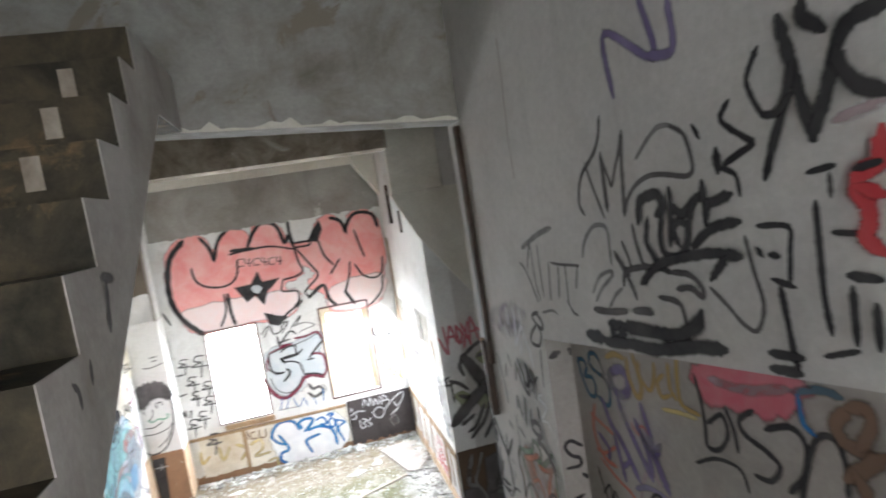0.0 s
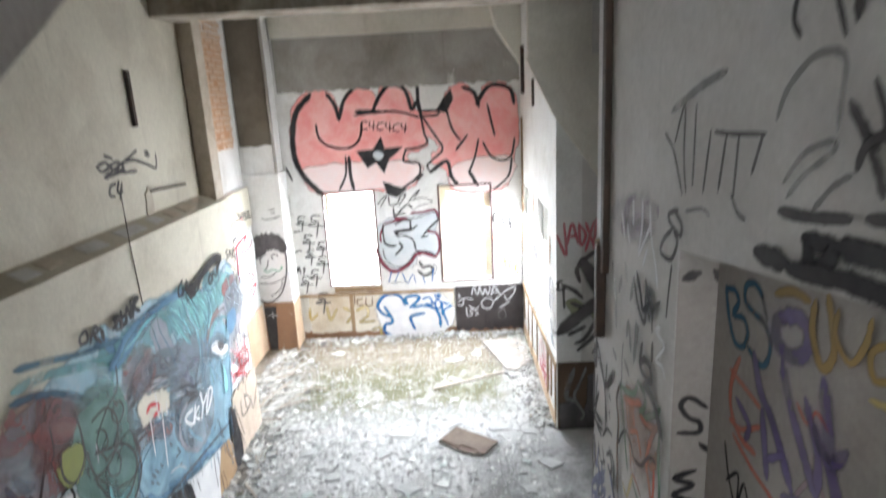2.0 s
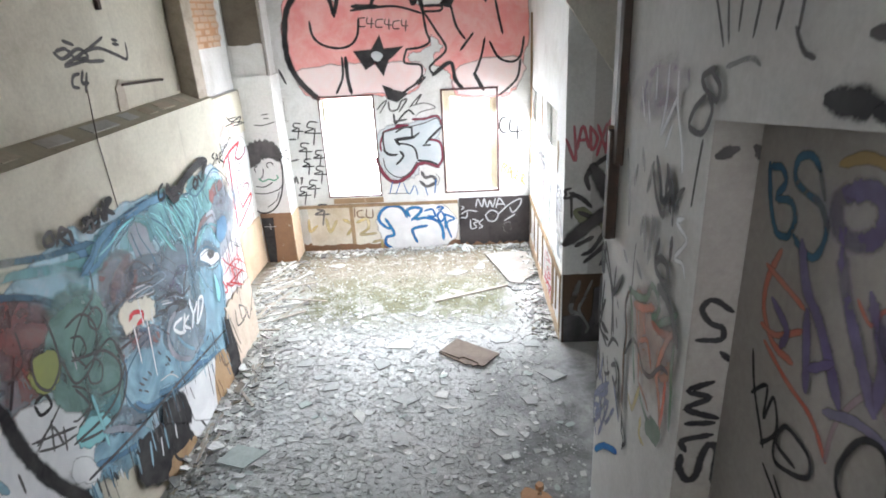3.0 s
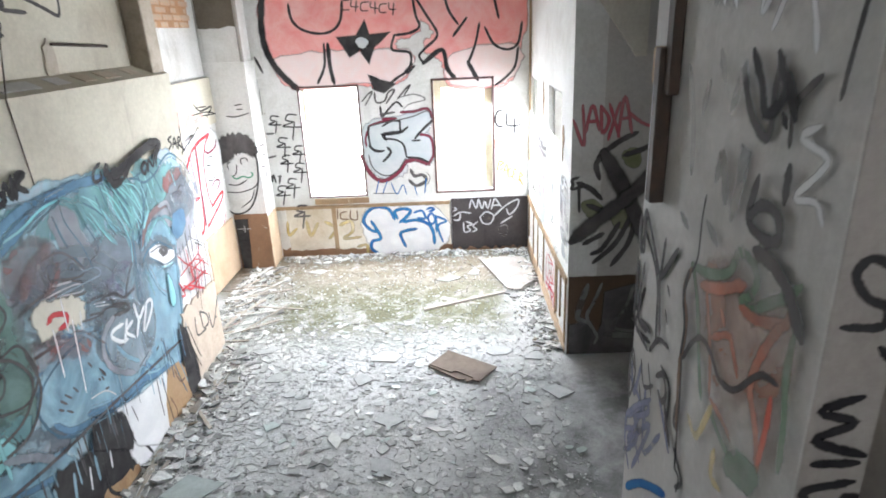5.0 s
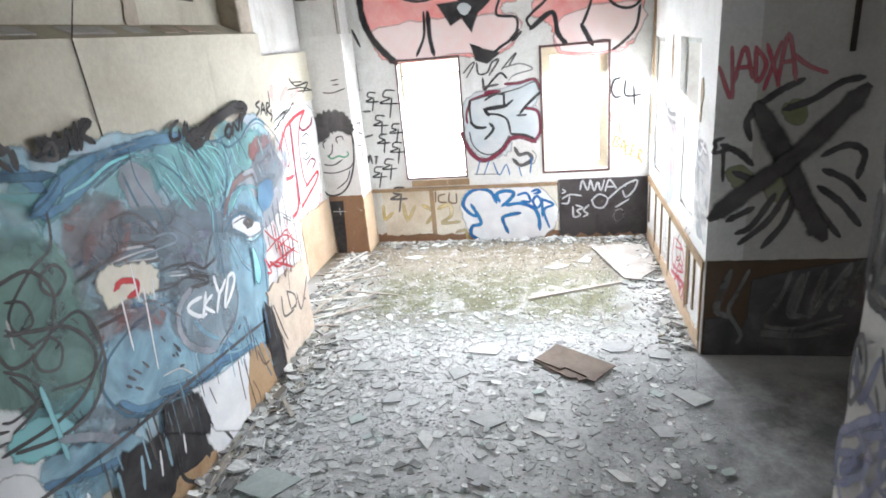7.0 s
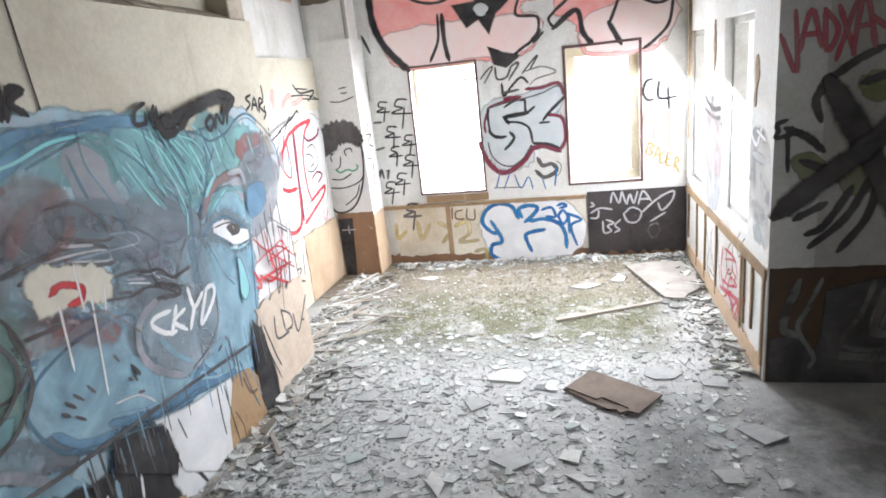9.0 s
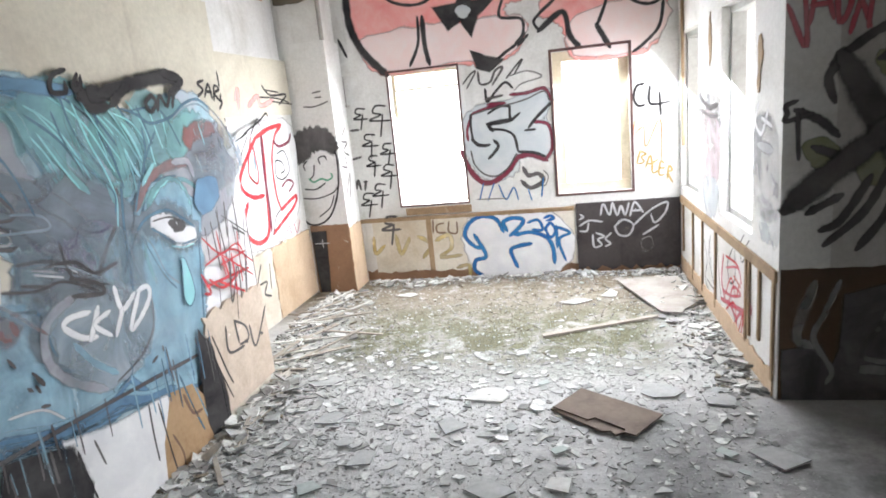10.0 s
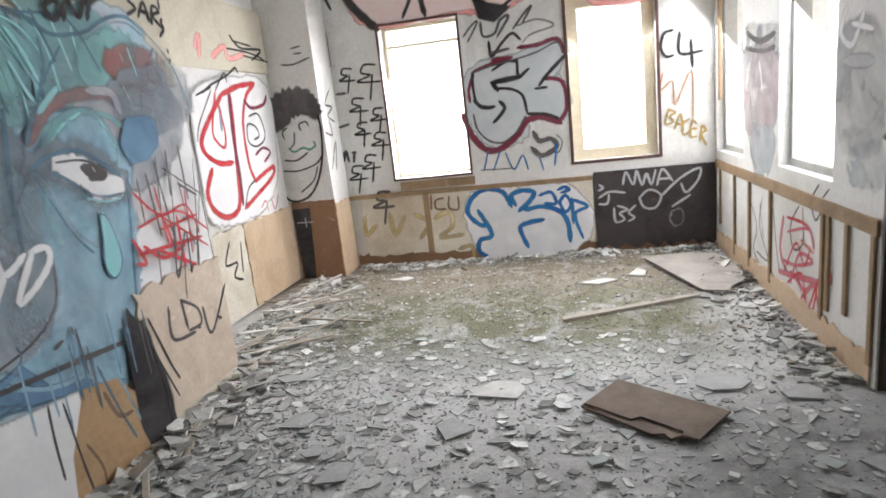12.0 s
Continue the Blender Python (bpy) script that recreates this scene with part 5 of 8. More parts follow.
tag.line(TEALL, 0.01, (5.99, 1.93), (6.02, 1.8))
tag.line(DKBLUE, 0.014, (5.74, 2.02), (5.78, 1.87), (5.88, 1.75), (6.01, 1.62), (5.99, 1.51))
tag.line(DKBLUE, 0.022, (6.07, 1.64), (6.03, 1.44), (6.01, 1.29), (5.99, 1.05))
tag.line(DKBLUE, 0.014, (6.02, 2.09), (6, 1.91), (6.07, 1.76))
tag.line(GREYD, 0.026, (5.63, 1.27), (5.77, 1.21), (5.8, 1.15), (5.62, 1.19))
tag.line(GREYD, 0.014, (5.29, 1.31), (5.45, 1.27), (5.59, 1.27), (5.77, 1.17))
tag.line(GREYW, 0.012, (5.45, 1.34), (5.59, 1.29))
tag.line(GREYW, 0.01, (5.62, 1.34), (5.67, 1.29))
tag.line(GREYD, 0.024, (5.34, 0.914), (5.36, 0.876))
tag.line(GREYD, 0.02, (5.29, 0.887), (5.3, 0.874))
tag.line(GREYD, 0.018, (5.33, 0.786), (5.36, 0.775))
tag.line(GREYD, 0.018, (6.02, 0.681), (6.06, 0.696))
tag.line(GREYD, 0.016, (6.12, 0.731), (6.12, 0.707))
tag.line(RIBBON, 0.08, (5.13, 0.732), (5.32, 0.656), (5.53, 0.606), (5.75, 0.6), (5.9, 0.527), (6.12, 0.468))
tag.line(SKY, 0.026, (5.14, 0.764), (5.36, 0.676), (5.58, 0.64), (5.74, 0.638), (5.95, 0.538), (6.18, 0.507))
tag.line(DKBLUE, 0.012, (5.12, 0.7), (5.37, 0.602), (5.7, 0.543), (6.07, 0.46))
tag.line(DKBLUE, 0.01, (5.75, 0.655), (5.86, 0.693), (5.86, 0.757))
tag.line(WHITE, 0.034, (5.68, 1.09), (5.57, 1.1), (5.53, 1.07), (5.61, 0.99), (5.69, 0.962))
tag.line(WHITE, 0.034, (5.74, 1.09), (5.66, 0.964))
tag.line(WHITE, 0.03, (5.8, 1.05), (5.7, 1.02), (5.78, 0.935))
tag.line(WHITE, 0.034, (5.87, 1.15), (5.89, 1.03), (5.99, 1.08))
tag.line(WHITE, 0.034, (5.89, 1.03), (5.82, 0.925))
tag.line(WHITE, 0.034, (6.03, 1.09), (6.1, 1.09), (6.1, 1.03), (6.01, 0.95), (5.92, 0.914), (6.03, 1.08))
tag = Graffito("green and maroon looping shapes at the mural's end", "M")
tag.fill(DARKRED, (3.99, 2.03), (4.11, 2.01), (4.23, 1.89), (4.22, 1.76), (4.09, 1.69), (3.93, 1.73), (3.89, 1.81))
tag.fill(DKGREEN, (4.47, 1.92), (4.68, 1.77), (4.78, 1.43), (4.65, 1.16), (4.27, 1.25), (4.15, 1.46), (4.2, 1.69))
tag.fill(OLIVEY, (4.08, 1.69), (4.22, 1.65), (4.21, 1.53), (4.1, 1.49), (4.03, 1.58))
tag.fill(TEALL, (4.22, 1.08), (4.41, 1.05), (4.47, 0.918), (4.25, 0.986))
tag.fill(SKY, (4.31, 0.866), (4.49, 0.794), (4.79, 0.646), (4.87, 0.447), (4.47, 0.593), (4.34, 0.743))
tag.line(GREYD, 0.02, (4.24, 1.89), (4.26, 1.73), (4.24, 1.56), (4.12, 1.48), (4.04, 1.57), (4.06, 1.71), (4.17, 1.75))
tag.line(GREYD, 0.016, (4.74, 2.02), (4.7, 1.81), (4.54, 1.73), (4.38, 1.58), (4.45, 1.41))
tag.line(GREYD, 0.02, (4.38, 1.74), (4.55, 1.74), (4.63, 1.59), (4.52, 1.41), (4.32, 1.38), (4.27, 1.57))
tag.line(GREYD, 0.018, (4.56, 1.43), (4.74, 1.45), (4.81, 1.23), (4.68, 1.12), (4.47, 1.18))
tag.line(GREYD, 0.018, (4.3, 1.35), (4.37, 1.17), (4.23, 1.12))
tag.line(GREYD, 0.016, (4.02, 1.91), (4, 1.74), (3.87, 1.69))
tag.line(GREYD, 0.022, (4.77, 1.38), (4.8, 1.14), (4.65, 0.965), (4.43, 0.95), (4.21, 1.03))
tag.line(GREYD, 0.016, (4.14, 1.35), (4.01, 1.29), (3.9, 1.26))
tag.line(GREYD, 0.016, (3.9, 1.22), (4.04, 1.14), (4.19, 1.1))
tag.line(GREYW, 0.016, (4.37, 1.58), (4.36, 1.46))
tag = Graffito("drooping eye and tear of the mural's face", "M")
tag.line(DARKRED, 0.07, (6.15, 1.52), (6.27, 1.64), (6.45, 1.7), (6.66, 1.71))
tag.line(TEAL, 0.06, (6.24, 1.5), (6.32, 1.58), (6.43, 1.62), (6.52, 1.6), (6.57, 1.54), (6.6, 1.45))
tag.line(TEALL, 0.016, (6.26, 1.51), (6.33, 1.57), (6.44, 1.62))
tag.line(TEALL, 0.012, (6.55, 1.59), (6.59, 1.5), (6.61, 1.44))
tag.fill(SKY, (6.32, 1.51), (6.41, 1.57), (6.51, 1.57), (6.56, 1.49), (6.58, 1.4), (6.43, 1.44), (6.33, 1.45))
tag.fill(SLATE, (6.11, 1.4), (6.22, 1.45), (6.38, 1.46), (6.51, 1.4), (6.6, 1.31), (6.57, 1.25), (6.44, 1.25), (6.33, 1.31), (6.23, 1.37))
tag.fill(WHITE, (6.25, 1.42), (6.36, 1.41), (6.42, 1.37), (6.48, 1.32), (6.58, 1.3), (6.55, 1.26), (6.45, 1.27), (6.39, 1.32), (6.32, 1.37))
tag.fill(GREYD, (6.39, 1.39), (6.49, 1.37), (6.5, 1.33), (6.44, 1.33), (6.4, 1.36))
tag.line(GREYW, 0.008, (6.44, 1.38), (6.45, 1.36))
tag.line(DKBLUE, 0.022, (6.12, 1.4), (6.22, 1.45), (6.38, 1.46), (6.49, 1.4), (6.6, 1.32))
tag.line(GREYD, 0.012, (6.25, 1.42), (6.37, 1.42), (6.44, 1.4), (6.52, 1.36))
tag.line(DKBLUE, 0.018, (6.23, 1.38), (6.32, 1.32), (6.38, 1.27), (6.48, 1.24), (6.59, 1.24))
tag.line(TEALL, 0.01, (6.37, 1.25), (6.47, 1.22), (6.57, 1.22))
tag.line(SLATEL, 0.014, (6.16, 1.36), (6.21, 1.28), (6.27, 1.12), (6.36, 1.03))
tag.line(DKBLUE, 0.014, (6.14, 1.35), (6.18, 1.26), (6.25, 1.11), (6.33, 1.01))
tag.line(SLATEL, 0.01, (6.28, 1.3), (6.29, 1.25))
tag.fill(TEALL, (6.43, 1.16), (6.45, 1.13), (6.48, 0.995), (6.47, 0.92), (6.42, 0.879), (6.39, 0.935), (6.41, 1.03))
tag.line(DKBLUE, 0.01, (6.42, 1.17), (6.46, 1.14), (6.49, 0.991), (6.48, 0.911), (6.42, 0.866), (6.38, 0.928), (6.4, 1.04), (6.42, 1.17))
tag = Graffito("teal and slate puffs over the mural's brow", "M")
tag.fill(TEAL, (6.58, 1.91), (6.78, 1.97), (6.89, 1.92), (6.72, 1.84), (6.59, 1.76), (6.53, 1.82))
tag.fill(DARKRED, (6.71, 1.88), (6.96, 1.91), (7.08, 1.85), (6.92, 1.76), (6.75, 1.8))
tag.fill(SLATE, (6.73, 1.75), (7.17, 1.82), (7.24, 1.65), (6.99, 1.56), (6.78, 1.58), (6.71, 1.65))
tag.fill(RIBBON, (6.75, 1.57), (6.89, 1.57), (6.9, 1.47), (6.75, 1.39), (6.68, 1.45))
tag.line(MAUVE, 0.05, (6.53, 1.72), (6.66, 1.71), (6.69, 1.63))
tag.line(DKBLUE, 0.02, (6.19, 2.03), (6.29, 2), (6.38, 1.95), (6.5, 1.96), (6.61, 1.99), (6.72, 2.05), (6.87, 2.08), (7, 2.02), (7.11, 1.93), (7.2, 1.8), (7.25, 1.64))
tag.line(SLATEL, 0.012, (6.6, 1.97), (6.72, 2.03), (6.87, 2.05), (6.97, 2))
tag.line(TEALL, 0.01, (6.84, 1.93), (6.87, 1.8))
tag.line(SLATEL, 0.01, (6.78, 1.9), (6.79, 1.86))
tag.line(SLATEL, 0.01, (6.79, 1.74), (6.78, 1.62))
tag.line(SLATEL, 0.01, (6.95, 1.7), (6.93, 1.6))
tag.line(TEALL, 0.025, (6.17, 1.95), (6.22, 1.87), (6.26, 1.76))
tag.line(TEALL, 0.02, (6.15, 1.82), (6.19, 1.72), (6.22, 1.67))
tag.line(TEALL, 0.03, (6.23, 1.63), (6.3, 1.69), (6.34, 1.72))
tag.line(DKBLUE, 0.02, (6.31, 1.92), (6.3, 1.79), (6.19, 1.61), (6.13, 1.5))
tag.line(SLATEL, 0.014, (6.04, 1.42), (6.04, 1.28), (6.07, 1.15))
tag = Graffito("dark brow, blotted mouth and ribbons of the mural", "M")
tag.line(RIBBON, 0.07, (4.67, 1.97), (4.77, 2.01), (4.91, 2.09), (5.13, 2.13), (5.37, 2.13), (5.58, 2.14), (5.86, 2.11))
tag.line(DKBLUE, 0.016, (4.78, 2.12), (4.86, 2.09), (4.77, 2.02), (4.67, 1.98))
tag.line(DKBLUE, 0.016, (4.81, 1.98), (4.93, 2.05), (5.12, 2.11), (5.36, 2.11))
tag.line(SLATEL, 0.012, (5.06, 2.06), (5.24, 2.13), (5.45, 2.15))
tag.line(DARKRED, 0.08, (4.88, 1.68), (5, 1.81), (5.18, 1.86))
tag.line(DARKRED, 0.06, (5.22, 1.84), (5.18, 1.68), (5.05, 1.61))
tag.line(SLATE, 0.1, (5.17, 1.79), (5.46, 1.73), (5.74, 1.52), (5.89, 1.29))
tag.line(SLATE, 0.08, (5.24, 1.66), (5.47, 1.54), (5.61, 1.36))
tag.line(GREYD, 0.016, (5.09, 1.81), (5.27, 1.79), (5.42, 1.63), (5.37, 1.59), (5.12, 1.67))
tag.line(SLATEL, 0.016, (5.41, 1.61), (5.55, 1.58), (5.58, 1.52), (5.43, 1.53), (5.13, 1.56))
tag.line(GREYD, 0.022, (5.51, 1.36), (5.67, 1.34), (5.77, 1.26), (5.92, 1.27))
tag.line(SLATEL, 0.012, (5.46, 1.37), (5.62, 1.33), (5.82, 1.21))
tag.line(DARKRED, 0.02, (5.15, 1.3), (5.26, 1.26), (5.43, 1.08))
tag.line(GREYD, 0.014, (5.61, 1.44), (5.64, 1.27), (5.84, 1.18))
tag.line(DKBLUE, 0.014, (5.37, 2.13), (5.37, 1.96), (5.47, 1.76), (5.52, 1.59))
tag.line(DKBLUE, 0.014, (5.8, 2.1), (5.84, 1.92), (5.97, 1.73))
tag.line(TEALL, 0.012, (5.91, 2.08), (6.01, 1.91), (6.1, 1.77))
tag.line(TEALL, 0.012, (6.05, 2.08), (6.16, 1.92), (6.22, 1.78))
tag.line(DKBLUE, 0.014, (6.25, 2.02), (6.49, 2.02), (6.62, 1.81))
tag.line(TEAL, 0.05, (5.4, 2.09), (5.53, 2.03), (5.58, 1.89))
tag.line(GREYD, 0.022, (4.34, 1.53), (4.48, 1.48), (4.65, 1.41), (4.75, 1.26), (4.72, 1.14), (4.6, 1.05), (4.4, 1.03), (4.15, 1.06))
tag.line(GREYD, 0.016, (4.39, 1.66), (4.47, 1.62), (4.48, 1.52), (4.39, 1.51), (4.35, 1.55))
tag.line(GREYD, 0.016, (4.42, 1.42), (4.53, 1.42), (4.58, 1.34), (4.53, 1.26), (4.44, 1.3), (4.43, 1.39))
tag.line(GREYD, 0.016, (4.28, 1.39), (4.37, 1.3), (4.4, 1.19), (4.25, 1.17), (4.2, 1.19))
tag.line(GREYD, 0.018, (4.59, 1.7), (4.68, 1.72), (4.72, 1.64), (4.64, 1.58), (4.58, 1.64), (4.59, 1.7))
tag.line(RIBBON, 0.03, (5.1, 0.747), (5.37, 0.653), (5.64, 0.618), (5.81, 0.656))
tag.line(DKBLUE, 0.016, (5.11, 0.684), (5.4, 0.567), (5.68, 0.526))
tag.line(RIBBON, 0.05, (4.27, 0.797), (4.49, 0.676), (4.72, 0.592))
tag.line(TEALL, 0.03, (4.41, 1.22), (4.42, 0.943), (4.42, 0.835))
tag.line(MAUVE, 0.06, (4.43, 0.932), (4.59, 0.827), (4.72, 0.707))
tag = Graffito("white scratched patch with red and black tags", "M")
tag.line(GREYD, 0.012, (6.7, 1.29), (6.69, 1.08))
tag.line(GREYD, 0.012, (6.87, 1.39), (6.83, 1.12))
tag.line(RED, 0.022, (6.58, 1.01), (6.64, 0.88), (6.58, 0.89))
tag.line(RED, 0.022, (6.61, 0.93), (6.89, 0.92), (7.12, 0.91))
tag.line(RED, 0.022, (6.84, 1.05), (6.88, 0.87))
tag.line(RED, 0.022, (6.94, 1.06), (6.93, 0.79))
tag.line(RED, 0.022, (6.75, 0.92), (7.02, 0.77))
tag.line(RED, 0.022, (6.65, 0.96), (6.78, 0.87), (6.96, 0.9))
tag.line(GREYD, 0.016, (6.9, 1.03), (6.85, 0.74), (6.99, 0.97), (6.97, 0.74))
tag.line(GREYD, 0.016, (7.1, 0.98), (7.04, 0.76))
tag.line(GREYD, 0.016, (6.77, 1.31), (6.79, 0.99))
tag.line(GREYD, 0.016, (6.96, 1.41), (6.93, 1.18))
tag.line(GREYD, 0.016, (7.07, 1.43), (7.07, 1.14))
tag.line(GREYD, 0.016, (6.85, 1.37), (6.89, 0.92))
tag.line(GREYD, 0.016, (7.01, 1.23), (7.15, 1.15))
tag = Graffito("charred black and bare strips under the mural", "M")
tag.fill(BLACK, (4.71, 0.56), (4.91, 0.5), (5.41, 0.43), (5.49, 0.26), (5.47, 0.03), (5.29, 0.01), (5.12, 0.01), (4.69, 0.29))
tag.fill(BLACK, (6.48, 0.57), (6.53, 0.52), (6.58, 0.01), (6.4, 0.01), (6.36, 0.13))
tag.fill(WHITE, (5.47, 0.29), (5.9, 0.26), (6.13, 0.24), (6.06, 0.01), (5.55, 0.01), (5.48, 0.07))
tag.fill(WHITE, (4.1, 0.95), (4.2, 0.89), (4.24, 0.72), (4.07, 0.87))
tag.fill(BAREBRICK, (5.08, 0.11), (5.35, 0.02), (5.45, 0.01), (5.24, 0.01), (5.02, 0.01))
tag.fill(BAREBRICK, (6.16, 0.31), (6.31, 0.26), (6.33, 0.01), (6.12, 0.01))
tag.line(BLACK, 0.03, (4.38, 0.62), (4.4, 0.56))
tag.line(BLACK, 0.03, (5.11, 0.41), (5.09, 0.15), (5.2, 0.01))
tag.line(BLACK, 0.03, (5.54, 0.21), (5.64, 0.01))
tag.line(BLACK, 0.03, (5.83, 0.21), (5.87, 0.08))
tag.line(SKY, 0.03, (4.51, 0.62), (4.49, 0.48))
tag.line(SKY, 0.03, (4.65, 0.54), (4.64, 0.39))
tag.line(SKY, 0.03, (4.83, 0.5), (4.79, 0.33))
tag.line(SKY, 0.03, (5.04, 0.46), (5.03, 0.29))
tag.line(GREYD, 0.025, (4.17, 0.77), (4.76, 0.69), (5.5, 0.64), (6.42, 0.56))
tag.line(WHITE, 0.02, (4.45, 0.59), (4.45, 0.52))
tag.line(WHITE, 0.02, (4.97, 0.43), (4.94, 0.29))
tag.line(WHITE, 0.02, (5.19, 0.39), (5.17, 0.27))
tag = Graffito("black SENR tag above the mural", "M")
tag.line(BLACK, 0.04, (4.86, 2.27), (4.8, 2.27), (4.83, 2.23), (4.78, 2.21))
tag.line(BLACK, 0.04, (4.9, 2.28), (4.87, 2.19), (4.95, 2.2))
tag.line(BLACK, 0.04, (4.89, 2.24), (4.94, 2.25))
tag.line(BLACK, 0.04, (4.94, 2.19), (4.98, 2.29), (5.01, 2.2), (5.04, 2.31))
tag.line(BLACK, 0.04, (5.04, 2.2), (5.08, 2.31), (5.14, 2.31), (5.07, 2.26), (5.13, 2.21))
tag = Graffito("black smear and GONE tag above the mural", "M")
tag.line(BLACK, 0.13, (5.96, 2.09), (6.06, 2.09))
tag.line(BLACK, 0.09, (6.07, 2.11), (6.31, 2.16), (6.55, 2.2), (6.72, 2.19))
tag.line(BLACK, 0.06, (5.93, 2.14), (5.97, 2.04), (6.08, 2.04))
tag.line(BLACK, 0.06, (6.57, 2.23), (6.73, 2.19), (6.63, 2.12))
tag.line(BLACK, 0.06, (6.26, 2.15), (6.13, 2.06))
tag.line(BLACK, 0.03, (5.86, 2.21), (5.78, 2.18), (5.76, 2.11), (5.84, 2.11), (5.85, 2.15))
tag.line(BLACK, 0.03, (5.93, 2.19), (5.89, 2.13), (5.93, 2.13), (5.95, 2.18))
tag.line(BLACK, 0.03, (6.44, 2.1), (6.38, 2.06), (6.41, 2.01), (6.47, 2.06), (6.44, 2.1))
tag.line(BLACK, 0.03, (6.47, 2.02), (6.51, 2.1), (6.56, 2.04), (6.62, 2.14))
tag.line(BLACK, 0.03, (6.61, 2.04), (6.66, 2.14), (6.71, 2.14))
tag = Graffito("faint black OREO tag above the mural", "M")
tag.line(GREYD, 0.03, (4.43, 2.3), (4.49, 2.31), (4.49, 2.24), (4.42, 2.25), (4.42, 2.29))
tag.line(GREYD, 0.03, (4.51, 2.22), (4.58, 2.3), (4.62, 2.26), (4.56, 2.25), (4.62, 2.18))
tag.line(GREYD, 0.03, (4.66, 2.25), (4.65, 2.18), (4.64, 2.27))
tag.line(GREYD, 0.03, (4.82, 2.23), (4.88, 2.25), (4.88, 2.18), (4.81, 2.19))
tag = Graffito("crossed-out black scribble and C4 tag", "U")
tag.line(GREYD, 0.028, (5.32, 3.27), (5.42, 3.28), (5.46, 3.24), (5.36, 3.22), (5.3, 3.26))
tag.line(GREYD, 0.028, (5.39, 3.22), (5.57, 3.27), (5.66, 3.21), (5.51, 3.21), (5.47, 3.26))
tag.line(GREYD, 0.028, (5.42, 3.33), (5.52, 3.3))
tag.line(GREYD, 0.028, (5.38, 3.18), (5.68, 3.26), (5.89, 3.33))
tag.line(GREYD, 0.028, (5.64, 3.25), (5.82, 3.26), (6.03, 3.2), (6.17, 3.16), (6.2, 3.27))
tag.line(GREYD, 0.028, (5.64, 3.18), (5.84, 3.17))
tag.line(GREYD, 0.028, (5.38, 3.17), (5.65, 3.19))
tag.line(GREYD, 0.028, (6.02, 3.31), (6.08, 3.3))
tag.line(GREYD, 0.028, (6.02, 3.28), (6.09, 3.27))
tag.line(GREYD, 0.03, (5.5, 3.11), (5.43, 3.1), (5.4, 3.04), (5.46, 3.02))
tag.line(GREYD, 0.03, (5.55, 3.12), (5.51, 3.05), (5.58, 3.04))
tag.line(GREYD, 0.03, (5.59, 3.1), (5.53, 2.99))
tag = Graffito("black cross over a tentacled shape", "X")
tag.fill(OLIVE, (2.12, 1.38), (2.27, 1.41), (2.28, 1.29), (2.17, 1.27))
tag.fill(OLIVE, (2.18, 1.91), (2.29, 1.94), (2.31, 1.82), (2.23, 1.81))
tag.fill(OLIVE, (1.86, 1.49), (1.97, 1.49), (2.03, 1.36), (1.9, 1.39))
tag.line(GREYD, 0.05, (1.97, 1.9), (2.14, 2.02), (2.27, 2.08))
tag.line(GREYD, 0.05, (2.19, 1.9), (2.35, 1.95), (2.51, 2.05), (2.63, 2.07))
tag.line(GREYD, 0.05, (2.01, 1.9), (1.95, 1.83), (1.98, 1.71))
tag.line(GREYD, 0.05, (1.81, 1.67), (1.92, 1.61), (2, 1.53))
tag.line(GREYD, 0.05, (1.9, 1.47), (2.05, 1.4))
tag.line(GREYD, 0.05, (2.27, 1.35), (2.15, 1.11), (1.97, 0.94))
tag.line(GREYD, 0.05, (2.31, 1.31), (2.26, 1.1), (2.13, 0.91))
tag.line(GREYD, 0.05, (2.03, 1.2), (1.88, 1.12))
tag.line(GREYD, 0.05, (2.46, 1.34), (2.61, 1.22), (2.74, 1.06))
tag.line(GREYD, 0.05, (2.48, 1.46), (2.63, 1.38), (2.75, 1.24))
tag.line(GREYD, 0.05, (2.46, 1.57), (2.6, 1.63), (2.71, 1.57), (2.69, 1.41))
tag.line(GREYD, 0.05, (2.43, 1.22), (2.62, 0.98))
tag.line(GREYD, 0.05, (2.17, 1.29), (2.04, 1.07), (1.95, 1.02))
tag.line(GREYD, 0.15, (2.03, 1.9), (2.24, 1.51), (2.4, 1.18), (2.5, 1))
tag.line(GREYD, 0.15, (2.64, 1.97), (2.32, 1.61), (2.02, 1.36), (1.79, 1.17))
tag = Graffito("pinkish red VADIA tag on the recess wall", "X")
tag.line(REDPINK, 0.03, (1.75, 2.2), (1.84, 1.99), (1.82, 2.32))
tag.line(REDPINK, 0.03, (1.85, 2.1), (1.9, 2.32), (1.96, 2.12))
tag.line(REDPINK, 0.03, (1.86, 2.19), (1.94, 2.19))
tag.line(REDPINK, 0.03, (1.97, 2.31), (1.99, 2.09), (2.04, 2.2), (1.97, 2.31))
tag.line(REDPINK, 0.03, (2.04, 2.04), (2.12, 2.33))
tag.line(REDPINK, 0.03, (2.04, 2.32), (2.13, 2.06))
tag.line(REDPINK, 0.03, (2.12, 2.06), (2.16, 2.38), (2.23, 2.09))
tag.line(REDPINK, 0.03, (2.13, 2.2), (2.2, 2.21))
tag.line(REDPINK, 0.03, (2.2, 2.25), (2.3, 2.17), (2.41, 2.12))
tag = Graffito("black hook tag on the recess wall", "X")
tag.line(GREYD, 0.03, (1.8, 1.72), (1.75, 1.7), (1.76, 1.66), (1.75, 1.62), (1.88, 1.65))
tag.line(GREYD, 0.03, (1.81, 1.65), (1.82, 1.42))
tag = Graffito("white script over the dark dado", "X")
